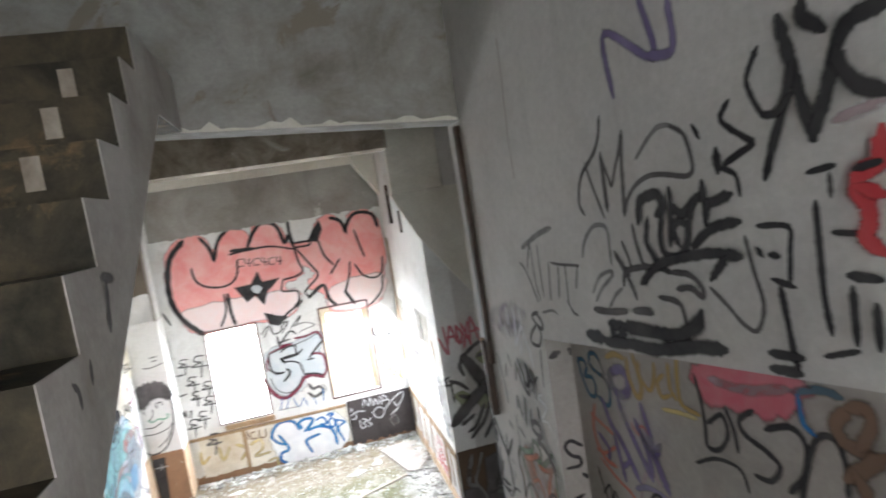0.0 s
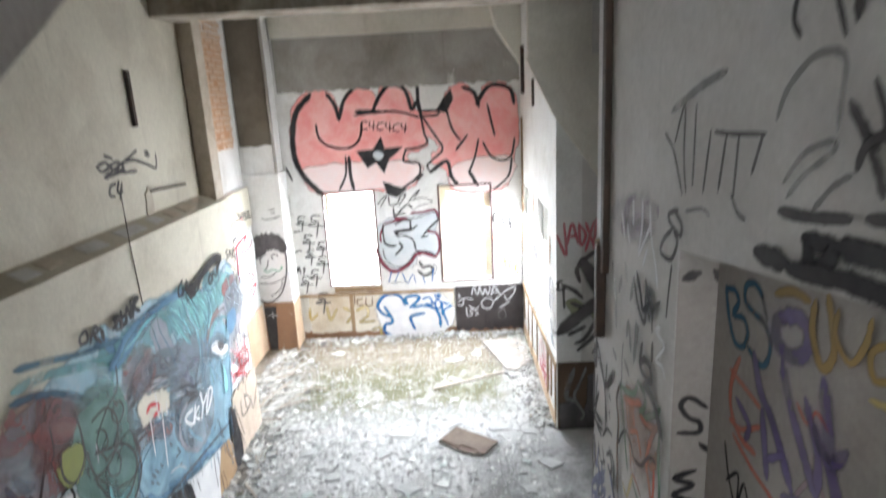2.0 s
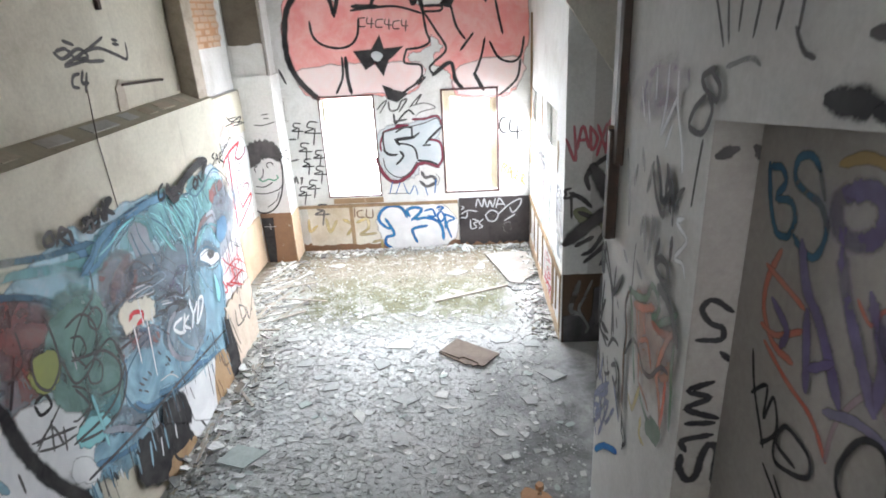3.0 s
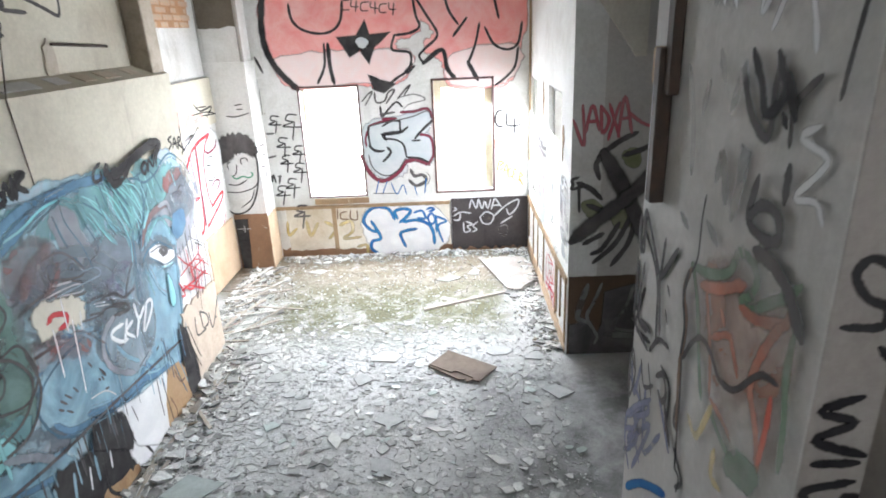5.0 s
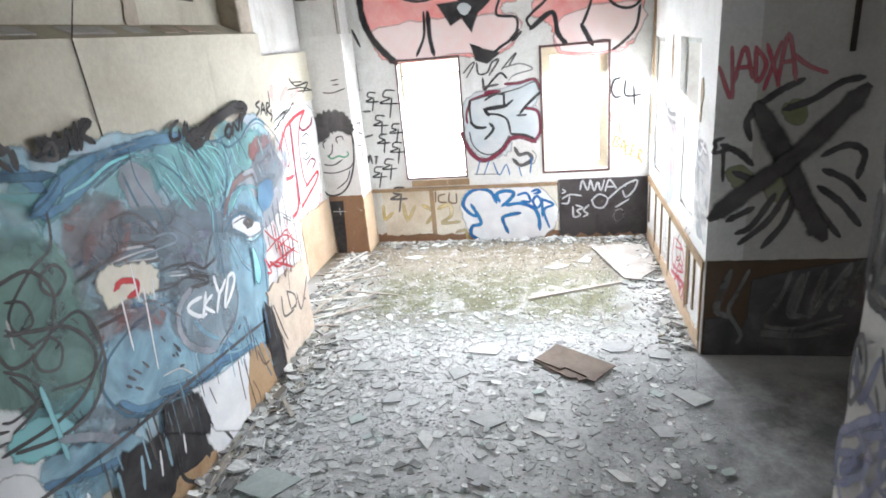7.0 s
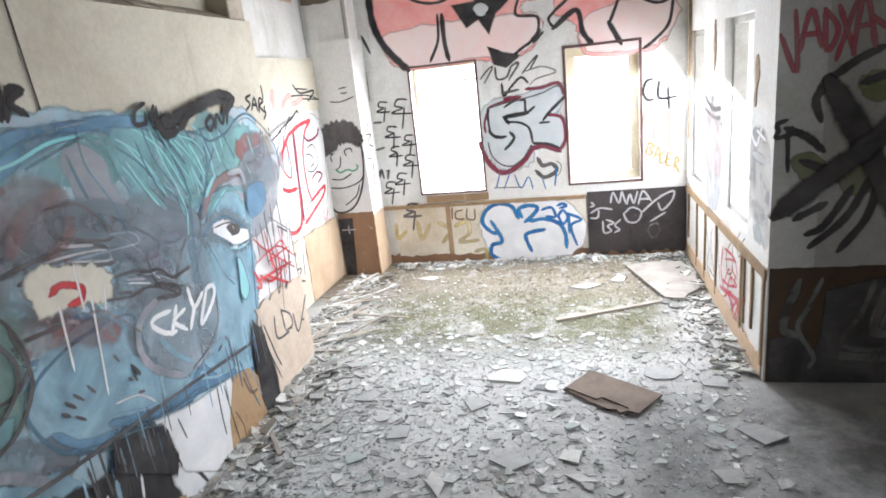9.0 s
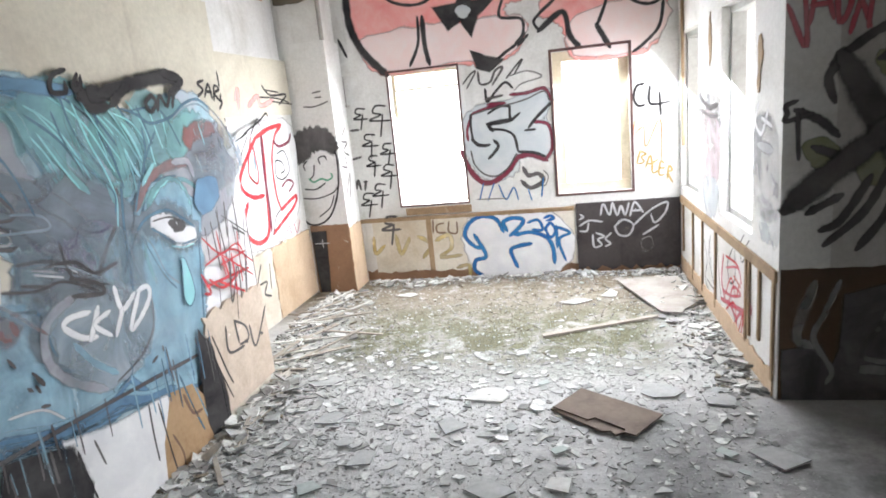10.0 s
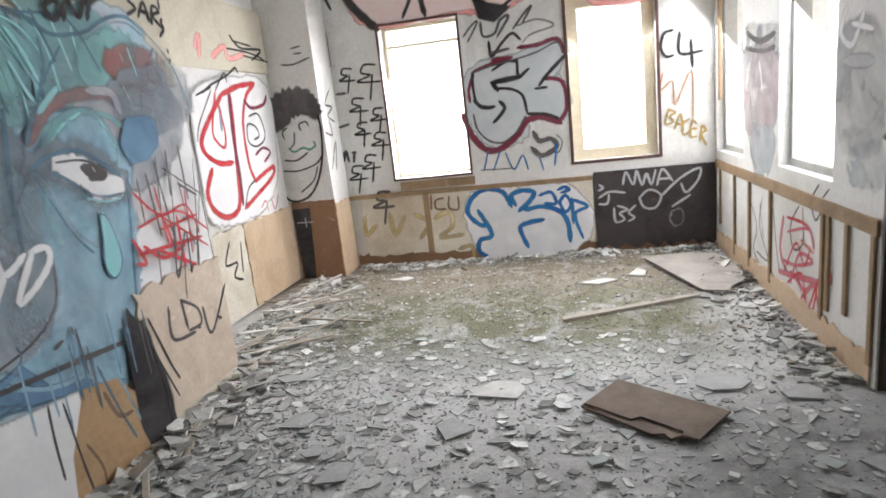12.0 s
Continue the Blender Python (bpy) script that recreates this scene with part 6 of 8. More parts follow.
tag.fill(GREYD, (2.11, 0.62), (2.34, 0.68), (2.93, 0.74), (4.4, 0.7), (4.4, 0.03), (1.78, 0.03), (1.79, 0.3), (1.94, 0.29), (2.03, 0.14), (2.1, 0.31), straight=True)
tag.line(GREY, 0.07, (1.92, 0.7), (1.84, 0.41), (1.91, 0.34))
tag.line(GREY, 0.07, (2.11, 0.2), (2.47, 0.18), (2.73, 0.26))
tag.line(GREY, 0.07, (2.42, 0.66), (2.36, 0.38), (2.45, 0.34))
tag.line(GREY, 0.07, (2.57, 0.69), (2.5, 0.34))
tag.line(GREY, 0.07, (2.73, 0.74), (2.64, 0.41))
tag.line(GREY, 0.07, (2.81, 0.76), (2.75, 0.43), (2.87, 0.61))
tag = Graffito("large purple N tag on the stair wall", "S")
tag.line(PURPLE, 0.035, (2.02, 4.11), (2.03, 4.31), (1.78, 4.17), (1.82, 4.35))
tag.line(PURPLE, 0.035, (1.8, 4.18), (1.69, 4.17), (1.69, 4.3))
tag = Graffito("black scrawl near the wall's end", "S")
tag.line(GREYD, 0.022, (4.06, 2.27), (4.06, 2.13), (4.01, 2.29))
tag.line(GREYD, 0.022, (4.02, 2.23), (3.86, 2.11), (3.82, 1.88))
tag.line(GREYD, 0.022, (3.7, 2.26), (3.82, 2.12))
tag.line(GREYD, 0.022, (4.06, 2.09), (4.06, 1.89), (3.97, 2.02), (4.05, 1.82), (3.88, 1.84))
tag.line(GREYD, 0.022, (3.87, 1.81), (3.79, 1.9), (3.7, 1.92))
tag.line(PURPLEB, 0.03, (4.06, 1.57), (3.91, 1.52), (4.05, 1.26), (3.8, 1.53), (3.96, 1.2))
tag.line(PURPLEB, 0.03, (3.88, 1.64), (3.85, 1.37), (3.7, 1.56))
tag.line(PURPLEB, 0.03, (4.06, 1.64), (4.01, 1.53), (3.95, 1.69))
tag.line(PURPLEB, 0.03, (4.06, 1.38), (3.82, 1.63))
tag.line(PURPLEB, 0.03, (3.74, 1.71), (3.61, 1.57))
tag.line(BLUE, 0.04, (4.01, 1.05), (3.84, 1.22), (3.61, 1.38))
tag.line(GREYD, 0.02, (3.74, 1.82), (3.65, 1.79), (3.65, 1.62))
tag.line(GREYD, 0.02, (3.56, 1.61), (3.48, 1.55), (3.52, 1.49))
tag.line(GREYD, 0.02, (4.06, 1.68), (4.03, 1.64))
tag = Graffito("grey and black tangled letters on the stair wall", "S")
tag.line(GREYD, 0.02, (2.13, 4.05), (2.15, 3.99), (2.19, 3.94), (2.25, 3.9), (2.3, 3.87), (2.34, 3.82), (2.36, 3.75), (2.33, 3.71))
tag.line(GREYD, 0.018, (2.27, 3.9), (2.25, 3.84), (2.21, 3.76), (2.18, 3.7))
tag.line(GREYD, 0.03, (2.15, 3.92), (2.15, 3.86), (2.15, 3.79), (2.15, 3.73))
tag.line(GREYD, 0.018, (2.15, 3.91), (2.12, 3.85), (2.1, 3.81), (2.07, 3.86), (2.03, 3.92), (2, 3.98))
tag.line(GREYD, 0.024, (2, 3.98), (2.02, 3.88), (2.03, 3.79), (2.04, 3.71))
tag.line(GREYD, 0.018, (2.04, 3.71), (2, 3.77), (1.94, 3.81), (1.87, 3.83), (1.8, 3.83), (1.72, 3.82), (1.68, 3.82), (1.66, 3.84), (1.67, 3.9), (1.69, 3.94), (1.75, 3.97))
tag.line(GREY, 0.018, (1.75, 3.97), (1.8, 3.97), (1.86, 3.94), (1.93, 3.89))
tag.line(GREY, 0.02, (2.39, 3.54), (2.36, 3.6), (2.28, 3.66), (2.21, 3.67), (2.17, 3.65), (2.17, 3.58), (2.17, 3.53))
tag.line(GREYD, 0.026, (2.14, 3.57), (2.11, 3.54), (2.06, 3.5))
tag.line(GREYD, 0.022, (2.12, 3.56), (2.09, 3.51), (2.05, 3.46), (2.03, 3.42))
tag.line(GREYD, 0.018, (2.08, 3.61), (2.05, 3.56), (2.04, 3.52))
tag.line(GREYD, 0.02, (2, 3.67), (1.99, 3.61), (1.96, 3.53))
tag.line(GREY, 0.018, (2.34, 3.4), (2.27, 3.47), (2.18, 3.5), (2.18, 3.48), (2.27, 3.42), (2.32, 3.37))
tag.line(GREY, 0.018, (2.22, 3.36), (2.17, 3.41), (2.12, 3.44))
tag.line(BLACK, 0.04, (1.96, 3.69), (1.94, 3.75), (1.88, 3.77), (1.84, 3.77), (1.82, 3.73), (1.85, 3.71))
tag.line(BLACK, 0.03, (1.91, 3.69), (1.93, 3.62), (1.91, 3.59), (1.88, 3.55))
tag.line(BLACK, 0.03, (1.78, 3.78), (1.78, 3.74), (1.79, 3.68), (1.8, 3.62))
tag.line(BLACK, 0.03, (1.83, 3.7), (1.85, 3.64), (1.84, 3.59), (1.78, 3.58), (1.73, 3.61), (1.71, 3.67), (1.75, 3.69), (1.78, 3.66), (1.76, 3.62))
tag.line(BLACK, 0.035, (1.77, 3.73), (1.73, 3.71), (1.68, 3.74), (1.65, 3.76))
tag.line(BLACK, 0.03, (1.68, 3.74), (1.7, 3.69), (1.72, 3.64))
tag.line(BLACK, 0.024, (1.96, 3.48), (1.94, 3.52), (1.89, 3.54), (1.82, 3.53))
tag.line(GREYD, 0.022, (1.79, 3.48), (1.73, 3.49), (1.68, 3.47), (1.68, 3.5), (1.73, 3.53), (1.81, 3.53))
tag.line(GREYD, 0.022, (1.89, 3.44), (1.81, 3.44), (1.78, 3.42), (1.77, 3.37))
tag.line(BLACK, 0.034, (1.63, 3.79), (1.62, 3.74), (1.53, 3.76))
tag.line(BLACK, 0.034, (1.62, 3.74), (1.63, 3.69))
tag.line(BLACK, 0.034, (1.69, 3.62), (1.61, 3.67), (1.51, 3.69))
tag.line(BLACK, 0.036, (1.98, 3.48), (1.87, 3.55), (1.75, 3.58), (1.63, 3.6), (1.52, 3.6))
tag.line(BLACK, 0.03, (1.57, 3.59), (1.63, 3.53))
tag.line(GREYD, 0.016, (1.49, 3.65), (1.47, 3.56), (1.45, 3.48), (1.48, 3.41), (1.53, 3.42), (1.58, 3.46), (1.64, 3.5))
tag.line(GREYD, 0.024, (2.1, 3.46), (2.07, 3.51), (1.93, 3.54))
tag = Graffito("black smudged bar of paint over the recess", "S")
tag.line(BLACK, 0.06, (2.42, 3.21), (2.31, 3.22))
tag.line(BLACK, 0.05, (2.23, 3.29), (2.14, 3.29), (2.2, 3.23), (2.23, 3.27))
tag.line(BLACK, 0.055, (2.12, 3.3), (2.01, 3.31), (1.88, 3.32), (1.81, 3.33), (1.72, 3.38), (1.7, 3.41))
tag.line(BLACK, 0.05, (2.28, 3.21), (2.1, 3.24), (1.97, 3.25), (1.85, 3.28), (1.74, 3.31), (1.62, 3.33))
tag.line(GREYD, 0.03, (2.34, 3.33), (2.22, 3.34), (2.11, 3.36))
tag.line(GREYD, 0.03, (2.05, 3.37), (1.99, 3.38), (1.95, 3.38))
tag = Graffito("big black looping letters and brackets on the stair wall", "S")
tag.line(BLACK, 0.022, (1.5, 3.99), (1.53, 3.95), (1.46, 3.9), (1.43, 3.88), (1.48, 3.86), (1.53, 3.84))
tag.line(BLACK, 0.035, (1.56, 3.87), (1.56, 3.83))
tag.line(BLACK, 0.018, (1.55, 3.83), (1.5, 3.81), (1.49, 3.76))
tag.line(BLACK, 0.02, (1.64, 3.95), (1.62, 3.92))
tag.line(BLACK, 0.04, (1.32, 4.13), (1.3, 4.04), (1.28, 3.95), (1.26, 3.88))
tag.line(BLACK, 0.04, (1.26, 3.88), (1.22, 3.96), (1.19, 4.04), (1.16, 4.08), (1.12, 4.09), (1.09, 4.09))
tag.line(BLACK, 0.04, (1.19, 4.03), (1.18, 4), (1.15, 3.96), (1.1, 3.94))
tag.line(BLACK, 0.03, (1.3, 4.03), (1.33, 3.95), (1.37, 3.87), (1.4, 3.8))
tag.line(BLACK, 0.024, (1.31, 3.97), (1.35, 3.94), (1.39, 3.94))
tag.line(BLACK, 0.02, (1.39, 4.09), (1.42, 4.05), (1.43, 4.02), (1.41, 3.97), (1.39, 3.94))
tag.line(BLACK, 0.04, (1.26, 4.15), (1.26, 4.12), (1.22, 4.09))
tag.line(BLACK, 0.018, (1.44, 3.68), (1.35, 3.68), (1.35, 3.63), (1.36, 3.55))
tag.line(BLACK, 0.022, (1.45, 3.62), (1.44, 3.61))
tag.line(BLACK, 0.022, (1.41, 3.61), (1.39, 3.61))
tag.line(BLACK, 0.018, (1.41, 3.55), (1.35, 3.54))
tag.line(BLACK, 0.024, (1.39, 3.53), (1.38, 3.46), (1.37, 3.38), (1.36, 3.34))
tag.line(BLACK, 0.026, (1.44, 3.36), (1.35, 3.37))
tag.line(BLACK, 0.03, (1.44, 3.32), (1.36, 3.33))
tag.line(BLACK, 0.018, (1.28, 3.8), (1.22, 3.81))
tag.line(BLACK, 0.022, (1.27, 3.73), (1.27, 3.65), (1.27, 3.53), (1.26, 3.45))
tag.line(GREYD, 0.016, (1.23, 3.79), (1.23, 3.75))
tag.line(BLACK, 0.016, (1.28, 3.39), (1.2, 3.42))
tag.line(BLACK, 0.016, (1.23, 3.67), (1.17, 3.67))
tag.line(BLACK, 0.026, (1.2, 3.58), (1.14, 3.58))
tag.line(BLACK, 0.024, (1.2, 3.55), (1.2, 3.49), (1.2, 3.44))
tag.line(BLACK, 0.024, (1.15, 3.52), (1.15, 3.44))
tag.line(RED, 0.045, (1.11, 3.86), (1.12, 3.81), (1.16, 3.79), (1.17, 3.75), (1.15, 3.73), (1.15, 3.69), (1.16, 3.66), (1.13, 3.64))
tag.line(RED, 0.035, (1.16, 3.76), (1.12, 3.75))
tag.line(BLACK, 0.02, (1.17, 3.8), (1.12, 3.81))
tag.line(PINKP, 0.03, (1.2, 3.9), (1.15, 3.91), (1.1, 3.92))
tag = Graffito("small faded grey capitals on the stair wall", "S")
tag.line(GREYD, 0.014, (3.09, 3.46), (3.01, 3.41), (2.92, 3.28))
tag.line(GREYD, 0.014, (3, 3.44), (2.93, 3.56), (2.92, 3.4), (2.89, 3.29))
tag.line(GREYD, 0.014, (2.84, 3.56), (2.84, 3.32))
tag.line(GREYD, 0.014, (2.73, 3.49), (2.76, 3.31))
tag.line(GREYD, 0.014, (2.63, 3.49), (2.66, 3.33))
tag.line(GREYD, 0.014, (2.56, 3.49), (2.57, 3.33))
tag.line(GREYD, 0.014, (2.7, 3.49), (2.6, 3.49), (2.43, 3.5))
tag.line(GREYD, 0.014, (2.44, 3.5), (2.48, 3.4))
tag.line(GREYD, 0.014, (2.58, 3.33), (2.54, 3.29), (2.5, 3.28))
tag.line(GREY, 0.016, (2.88, 3.23), (2.76, 3.26), (2.71, 3.25))
tag.line(GREY, 0.03, (3.03, 3.54), (2.83, 3.61), (2.66, 3.65))
tag.line(GREYD, 0.022, (2.95, 3.22), (3.03, 3.19), (3, 3.16), (2.92, 3.14), (2.91, 3.18), (2.97, 3.21))
tag.line(GREYD, 0.022, (3, 3.14), (3.07, 3.09), (3.09, 3.04), (2.99, 3.04), (2.94, 3.11), (2.97, 3.14))
tag.line(GREYD, 0.016, (2.98, 3.02), (3, 2.9), (3.01, 2.82))
tag.line(GREYD, 0.03, (3.38, 2.83), (3.33, 2.75), (3.24, 2.71), (3.23, 2.85), (3.15, 2.77))
tag.line(GREYD, 0.02, (3.15, 2.71), (3.15, 2.79), (3.08, 2.85))
tag = Graffito("white and lilac dripping tag on the stair wall", "S")
tag.line(LILACP, 0.16, (3.68, 3.07), (3.43, 3.12), (3.2, 3.17))
tag.line(LILACP, 0.12, (3.55, 3.02), (3.23, 3.09))
tag.line(WHITE, 0.022, (3.59, 3.09), (3.54, 3))
tag.line(WHITE, 0.022, (3.43, 3.17), (3.42, 3.08))
tag.line(WHITE, 0.022, (3.5, 3.05), (3.47, 2.99))
tag.line(WHITE, 0.022, (3.31, 3.19), (3.31, 3.08), (3.34, 2.97), (3.28, 3.03), (3.21, 3.11))
tag.line(WHITE, 0.022, (3.22, 3.18), (3.2, 3.08), (3.14, 2.98), (3.11, 2.9))
tag.line(WHITE, 0.022, (3.28, 2.94), (3.24, 3.01))
tag.line(WHITE, 0.02, (3.06, 2.76), (3.11, 2.73), (3.02, 2.71), (3.03, 2.68), (3.1, 2.61), (3.03, 2.62), (3, 2.59))
tag = Graffito("blue, purple and red sprayed letters in the recess", "NB")
tag.line(REDO, 0.026, (2.75, 2.77), (2.79, 2.67), (2.78, 2.58), (2.71, 2.52), (2.62, 2.52))
tag.line(REDO, 0.02, (2.8, 2.71), (2.67, 2.69), (2.61, 2.68))
tag.line(REDO, 0.02, (2.78, 2.54), (2.7, 2.55), (2.6, 2.62))
tag.line(REDO, 0.018, (2.75, 2.5), (2.62, 2.46), (2.5, 2.44), (2.42, 2.38))
tag.line(PINKP, 0.018, (2.42, 2.38), (2.41, 2.5), (2.33, 2.63), (2.26, 2.59))
tag.line(REDO, 0.012, (2.43, 2.79), (2.38, 2.76), (2.35, 2.81), (2.3, 2.79))
tag.line(BLUEP, 0.026, (2.87, 2.97), (2.85, 2.91), (2.82, 2.85), (2.78, 2.81), (2.73, 2.82))
tag.line(BLUEP, 0.026, (2.86, 2.97), (2.81, 2.98), (2.78, 2.95), (2.81, 2.9), (2.74, 2.91), (2.71, 2.87), (2.73, 2.82))
tag.line(BLUEP, 0.026, (2.65, 3.02), (2.69, 3.04), (2.74, 3.02), (2.74, 2.97), (2.68, 2.95), (2.62, 2.94), (2.58, 2.89), (2.6, 2.82), (2.65, 2.81), (2.7, 2.83))
tag.line(BLUEP, 0.02, (2.65, 3.02), (2.61, 2.96))
tag.line(PURPLE, 0.055, (2.52, 3), (2.56, 2.97), (2.55, 2.92), (2.5, 2.9), (2.44, 2.92), (2.41, 2.96), (2.42, 3.01), (2.47, 3.02), (2.52, 3))
tag.line(OCHRE, 0.03, (2.57, 3.05), (2.5, 3.08), (2.43, 3.08))
tag.line(OCHRE, 0.03, (2.4, 3.08), (2.4, 3.01), (2.36, 2.94), (2.33, 2.94), (2.31, 2.99), (2.33, 3.06), (2.35, 3.11))
tag.line(PURPLE, 0.035, (2.74, 2.63), (2.66, 2.59), (2.67, 2.54))
tag.line(PURPLE, 0.045, (2.66, 2.82), (2.61, 2.73), (2.53, 2.67), (2.42, 2.54))
tag.line(PURPLE, 0.04, (2.59, 2.67), (2.54, 2.5))
tag.line(PURPLE, 0.03, (2.54, 2.55), (2.47, 2.61))
tag.line(PURPLE, 0.045, (2.51, 2.86), (2.46, 2.77), (2.38, 2.67), (2.32, 2.6))
tag.line(PURPLE, 0.045, (2.39, 2.81), (2.33, 2.72), (2.31, 2.62))
tag.line(PURPLE, 0.055, (2.33, 2.89), (2.3, 2.8), (2.27, 2.7), (2.21, 2.6))
tag.line(PURPLE, 0.04, (2.36, 2.77), (2.28, 2.71), (2.23, 2.77))
tag.line(LILAC, 0.03, (2.45, 2.49), (2.35, 2.54), (2.24, 2.55), (2.17, 2.55))
tag.line(BLACK, 0.016, (2.8, 2.44), (2.76, 2.34), (2.69, 2.24), (2.67, 2.21))
tag.line(BLACK, 0.014, (2.77, 2.32), (2.7, 2.39), (2.69, 2.29), (2.66, 2.38), (2.62, 2.3), (2.68, 2.21))
tag.line(BLACK, 0.016, (2.62, 2.32), (2.61, 2.22), (2.53, 2.24), (2.46, 2.29), (2.47, 2.34), (2.53, 2.35), (2.59, 2.34), (2.61, 2.27), (2.52, 2.27))
tag.line(BLACK, 0.014, (2.65, 2.16), (2.56, 2.12))
tag.line(BLACK, 0.014, (2.59, 2.17), (2.53, 2.13))
tag.line(BLACK, 0.018, (2.32, 2.33), (2.36, 2.35), (2.37, 2.41), (2.33, 2.51), (2.27, 2.54), (2.23, 2.5), (2.22, 2.43))
tag = Graffito("ochre, red and black letters along the recess", "NB")
tag.line(OCHRE, 0.022, (2.31, 3.09), (2.31, 3.03), (2.25, 2.99), (2.21, 3.05), (2.2, 3.11))
tag.line(OCHRE, 0.022, (2.15, 3.08), (2.19, 3.04), (2.17, 2.99), (2.12, 3.01))
tag.line(OCHRE, 0.022, (2.11, 3.13), (2.11, 3.04), (2.08, 3.01))
tag.line(OCHRE, 0.022, (2.05, 3.17), (2.06, 3.09), (2.05, 3), (1.96, 2.99))
tag.line(YELLOW, 0.02, (2.17, 2.94), (2.07, 2.96), (1.98, 2.97))
tag.fill(REDPINK, (1.93, 3.14), (1.76, 3.2), (1.58, 3.22), (1.53, 3.21), (1.59, 3.15), (1.75, 3.11), (1.88, 3.1))
tag.line(PINKP, 0.04, (1.87, 3.14), (1.72, 3.15), (1.56, 3.2))
tag.line(BLACK, 0.02, (1.96, 3.13), (1.94, 3.06), (1.93, 2.97), (1.93, 2.89), (1.87, 2.9), (1.82, 2.97), (1.84, 3.03), (1.91, 2.98))
tag.line(BLACK, 0.022, (1.7, 3.09), (1.76, 3.04), (1.74, 3), (1.66, 2.98), (1.61, 2.95), (1.65, 2.89), (1.71, 2.88))
tag.line(BLACK, 0.018, (1.82, 3.06), (1.79, 3), (1.78, 2.93))
tag.line(BLACK, 0.022, (1.65, 3.05), (1.56, 3.09), (1.51, 3.06), (1.52, 2.97), (1.58, 2.89))
tag.line(BLACK, 0.022, (1.54, 2.89), (1.51, 3), (1.47, 3.09), (1.42, 3.11), (1.39, 3.06), (1.39, 2.97))
tag.line(BLACK, 0.016, (2, 2.8), (1.89, 2.86), (1.78, 2.87), (1.75, 2.81))
tag.line(DKBLUE, 0.03, (1.53, 3.2), (1.45, 3.23), (1.39, 3.23))
tag.line(BLUE, 0.022, (1.52, 3.19), (1.51, 3.12), (1.48, 3.1))
tag.line(BROWNISH, 0.05, (1.37, 3.2), (1.41, 3.15), (1.38, 3.11), (1.32, 3.11))
tag.line(BROWNISH, 0.045, (1.36, 3.21), (1.32, 3.22), (1.31, 3.18), (1.34, 3.12))
tag.line(BROWNISH, 0.05, (1.38, 3.02), (1.29, 3.11))
tag.line(BROWNISH, 0.05, (1.36, 3.03), (1.33, 2.99))
tag = Graffito("black smears at the head of the recess jamb", "J")
tag.line(GREYD, 0.04, (1.49, 2.99), (1.52, 3))
tag.line(GREYD, 0.04, (1.59, 3), (1.61, 2.98))
tag = Graffito("black WILS tag on the recess jamb", "J")
tag.line(BLACK, 0.022, (1.58, 2.5), (1.52, 2.54), (1.49, 2.51), (1.52, 2.46), (1.56, 2.44), (1.56, 2.4), (1.49, 2.4))
tag.line(BLACK, 0.022, (1.57, 2.35), (1.6, 2.32))
tag.line(BLACK, 0.026, (1.55, 2.24), (1.48, 2.21), (1.55, 2.18), (1.48, 2.14), (1.58, 2.1))
tag.line(BLACK, 0.026, (1.49, 2.08), (1.57, 2.08))
tag.line(BLACK, 0.026, (1.57, 2.03), (1.48, 2.01), (1.49, 1.97))
tag.line(BLACK, 0.03, (1.6, 1.83), (1.6, 1.89), (1.6, 1.97), (1.57, 1.99), (1.55, 1.94), (1.54, 1.86), (1.51, 1.84), (1.48, 1.89), (1.48, 1.94))
tag = Graffito("rust-brown hairline crack in the stair wall", "S")
tag.line(BROWNISH, 0.007, (2.97, 4.56), (2.98, 4.34), (3, 4.12), (3, 3.89))
tag = Graffito("black smudges on the stair string", "ST")
tag.line(GREYD, 0.03, (1.94, 3.8), (2.02, 3.79))
tag.line(GREYD, 0.03, (1.96, 3.78), (1.92, 3.67))
tag.line(GREYD, 0.02, (1.61, 3.6), (1.63, 3.58), (1.63, 3.55))
tag.line(GREYD, 0.02, (1.73, 3.62), (1.72, 3.58))
tag = Graffito("grey Y and looping tags by the wall's edge", "S")
tag.line(GREYD, 0.026, (4.06, 2.27), (4.06, 2.18), (4, 2.16), (4.01, 2.31), (3.9, 2.22), (3.82, 2.13))
tag.line(GREYD, 0.026, (3.81, 2.13), (3.8, 2.2), (3.79, 2.27))
tag.line(GREYD, 0.026, (3.81, 2.13), (3.68, 2.28))
tag.line(GREYD, 0.026, (3.82, 2.13), (3.79, 2.02), (3.77, 1.94))
tag.line(GREYD, 0.026, (4.06, 2.1), (4.06, 2.06), (4.06, 1.96), (4.06, 1.88), (4.03, 1.84))
tag.line(GREYD, 0.026, (3.98, 2.11), (4.01, 1.89), (3.91, 1.87))
tag.line(GREYD, 0.026, (3.98, 1.88), (3.87, 1.89))
tag.line(GREYD, 0.026, (4.03, 1.83), (3.88, 1.81))
tag.line(GREYD, 0.026, (3.76, 1.77), (3.7, 1.81), (3.66, 1.76), (3.69, 1.71), (3.73, 1.72))
tag.line(GREYD, 0.026, (3.67, 1.73), (3.63, 1.66), (3.59, 1.61))
tag.line(PURPLEB, 0.03, (4.06, 1.4), (4.06, 1.27), (3.99, 1.18))
tag.line(PURPLEB, 0.03, (4.06, 1.39), (3.96, 1.5), (3.83, 1.61), (3.82, 1.57), (3.95, 1.46))
tag.line(PURPLEB, 0.03, (4.06, 1.32), (3.97, 1.38), (4.01, 1.27), (3.92, 1.36), (3.91, 1.44))
tag.line(PURPLEB, 0.03, (4.06, 1.21), (3.98, 1.28))
tag.line(PURPLEB, 0.03, (3.92, 1.35), (3.87, 1.31))
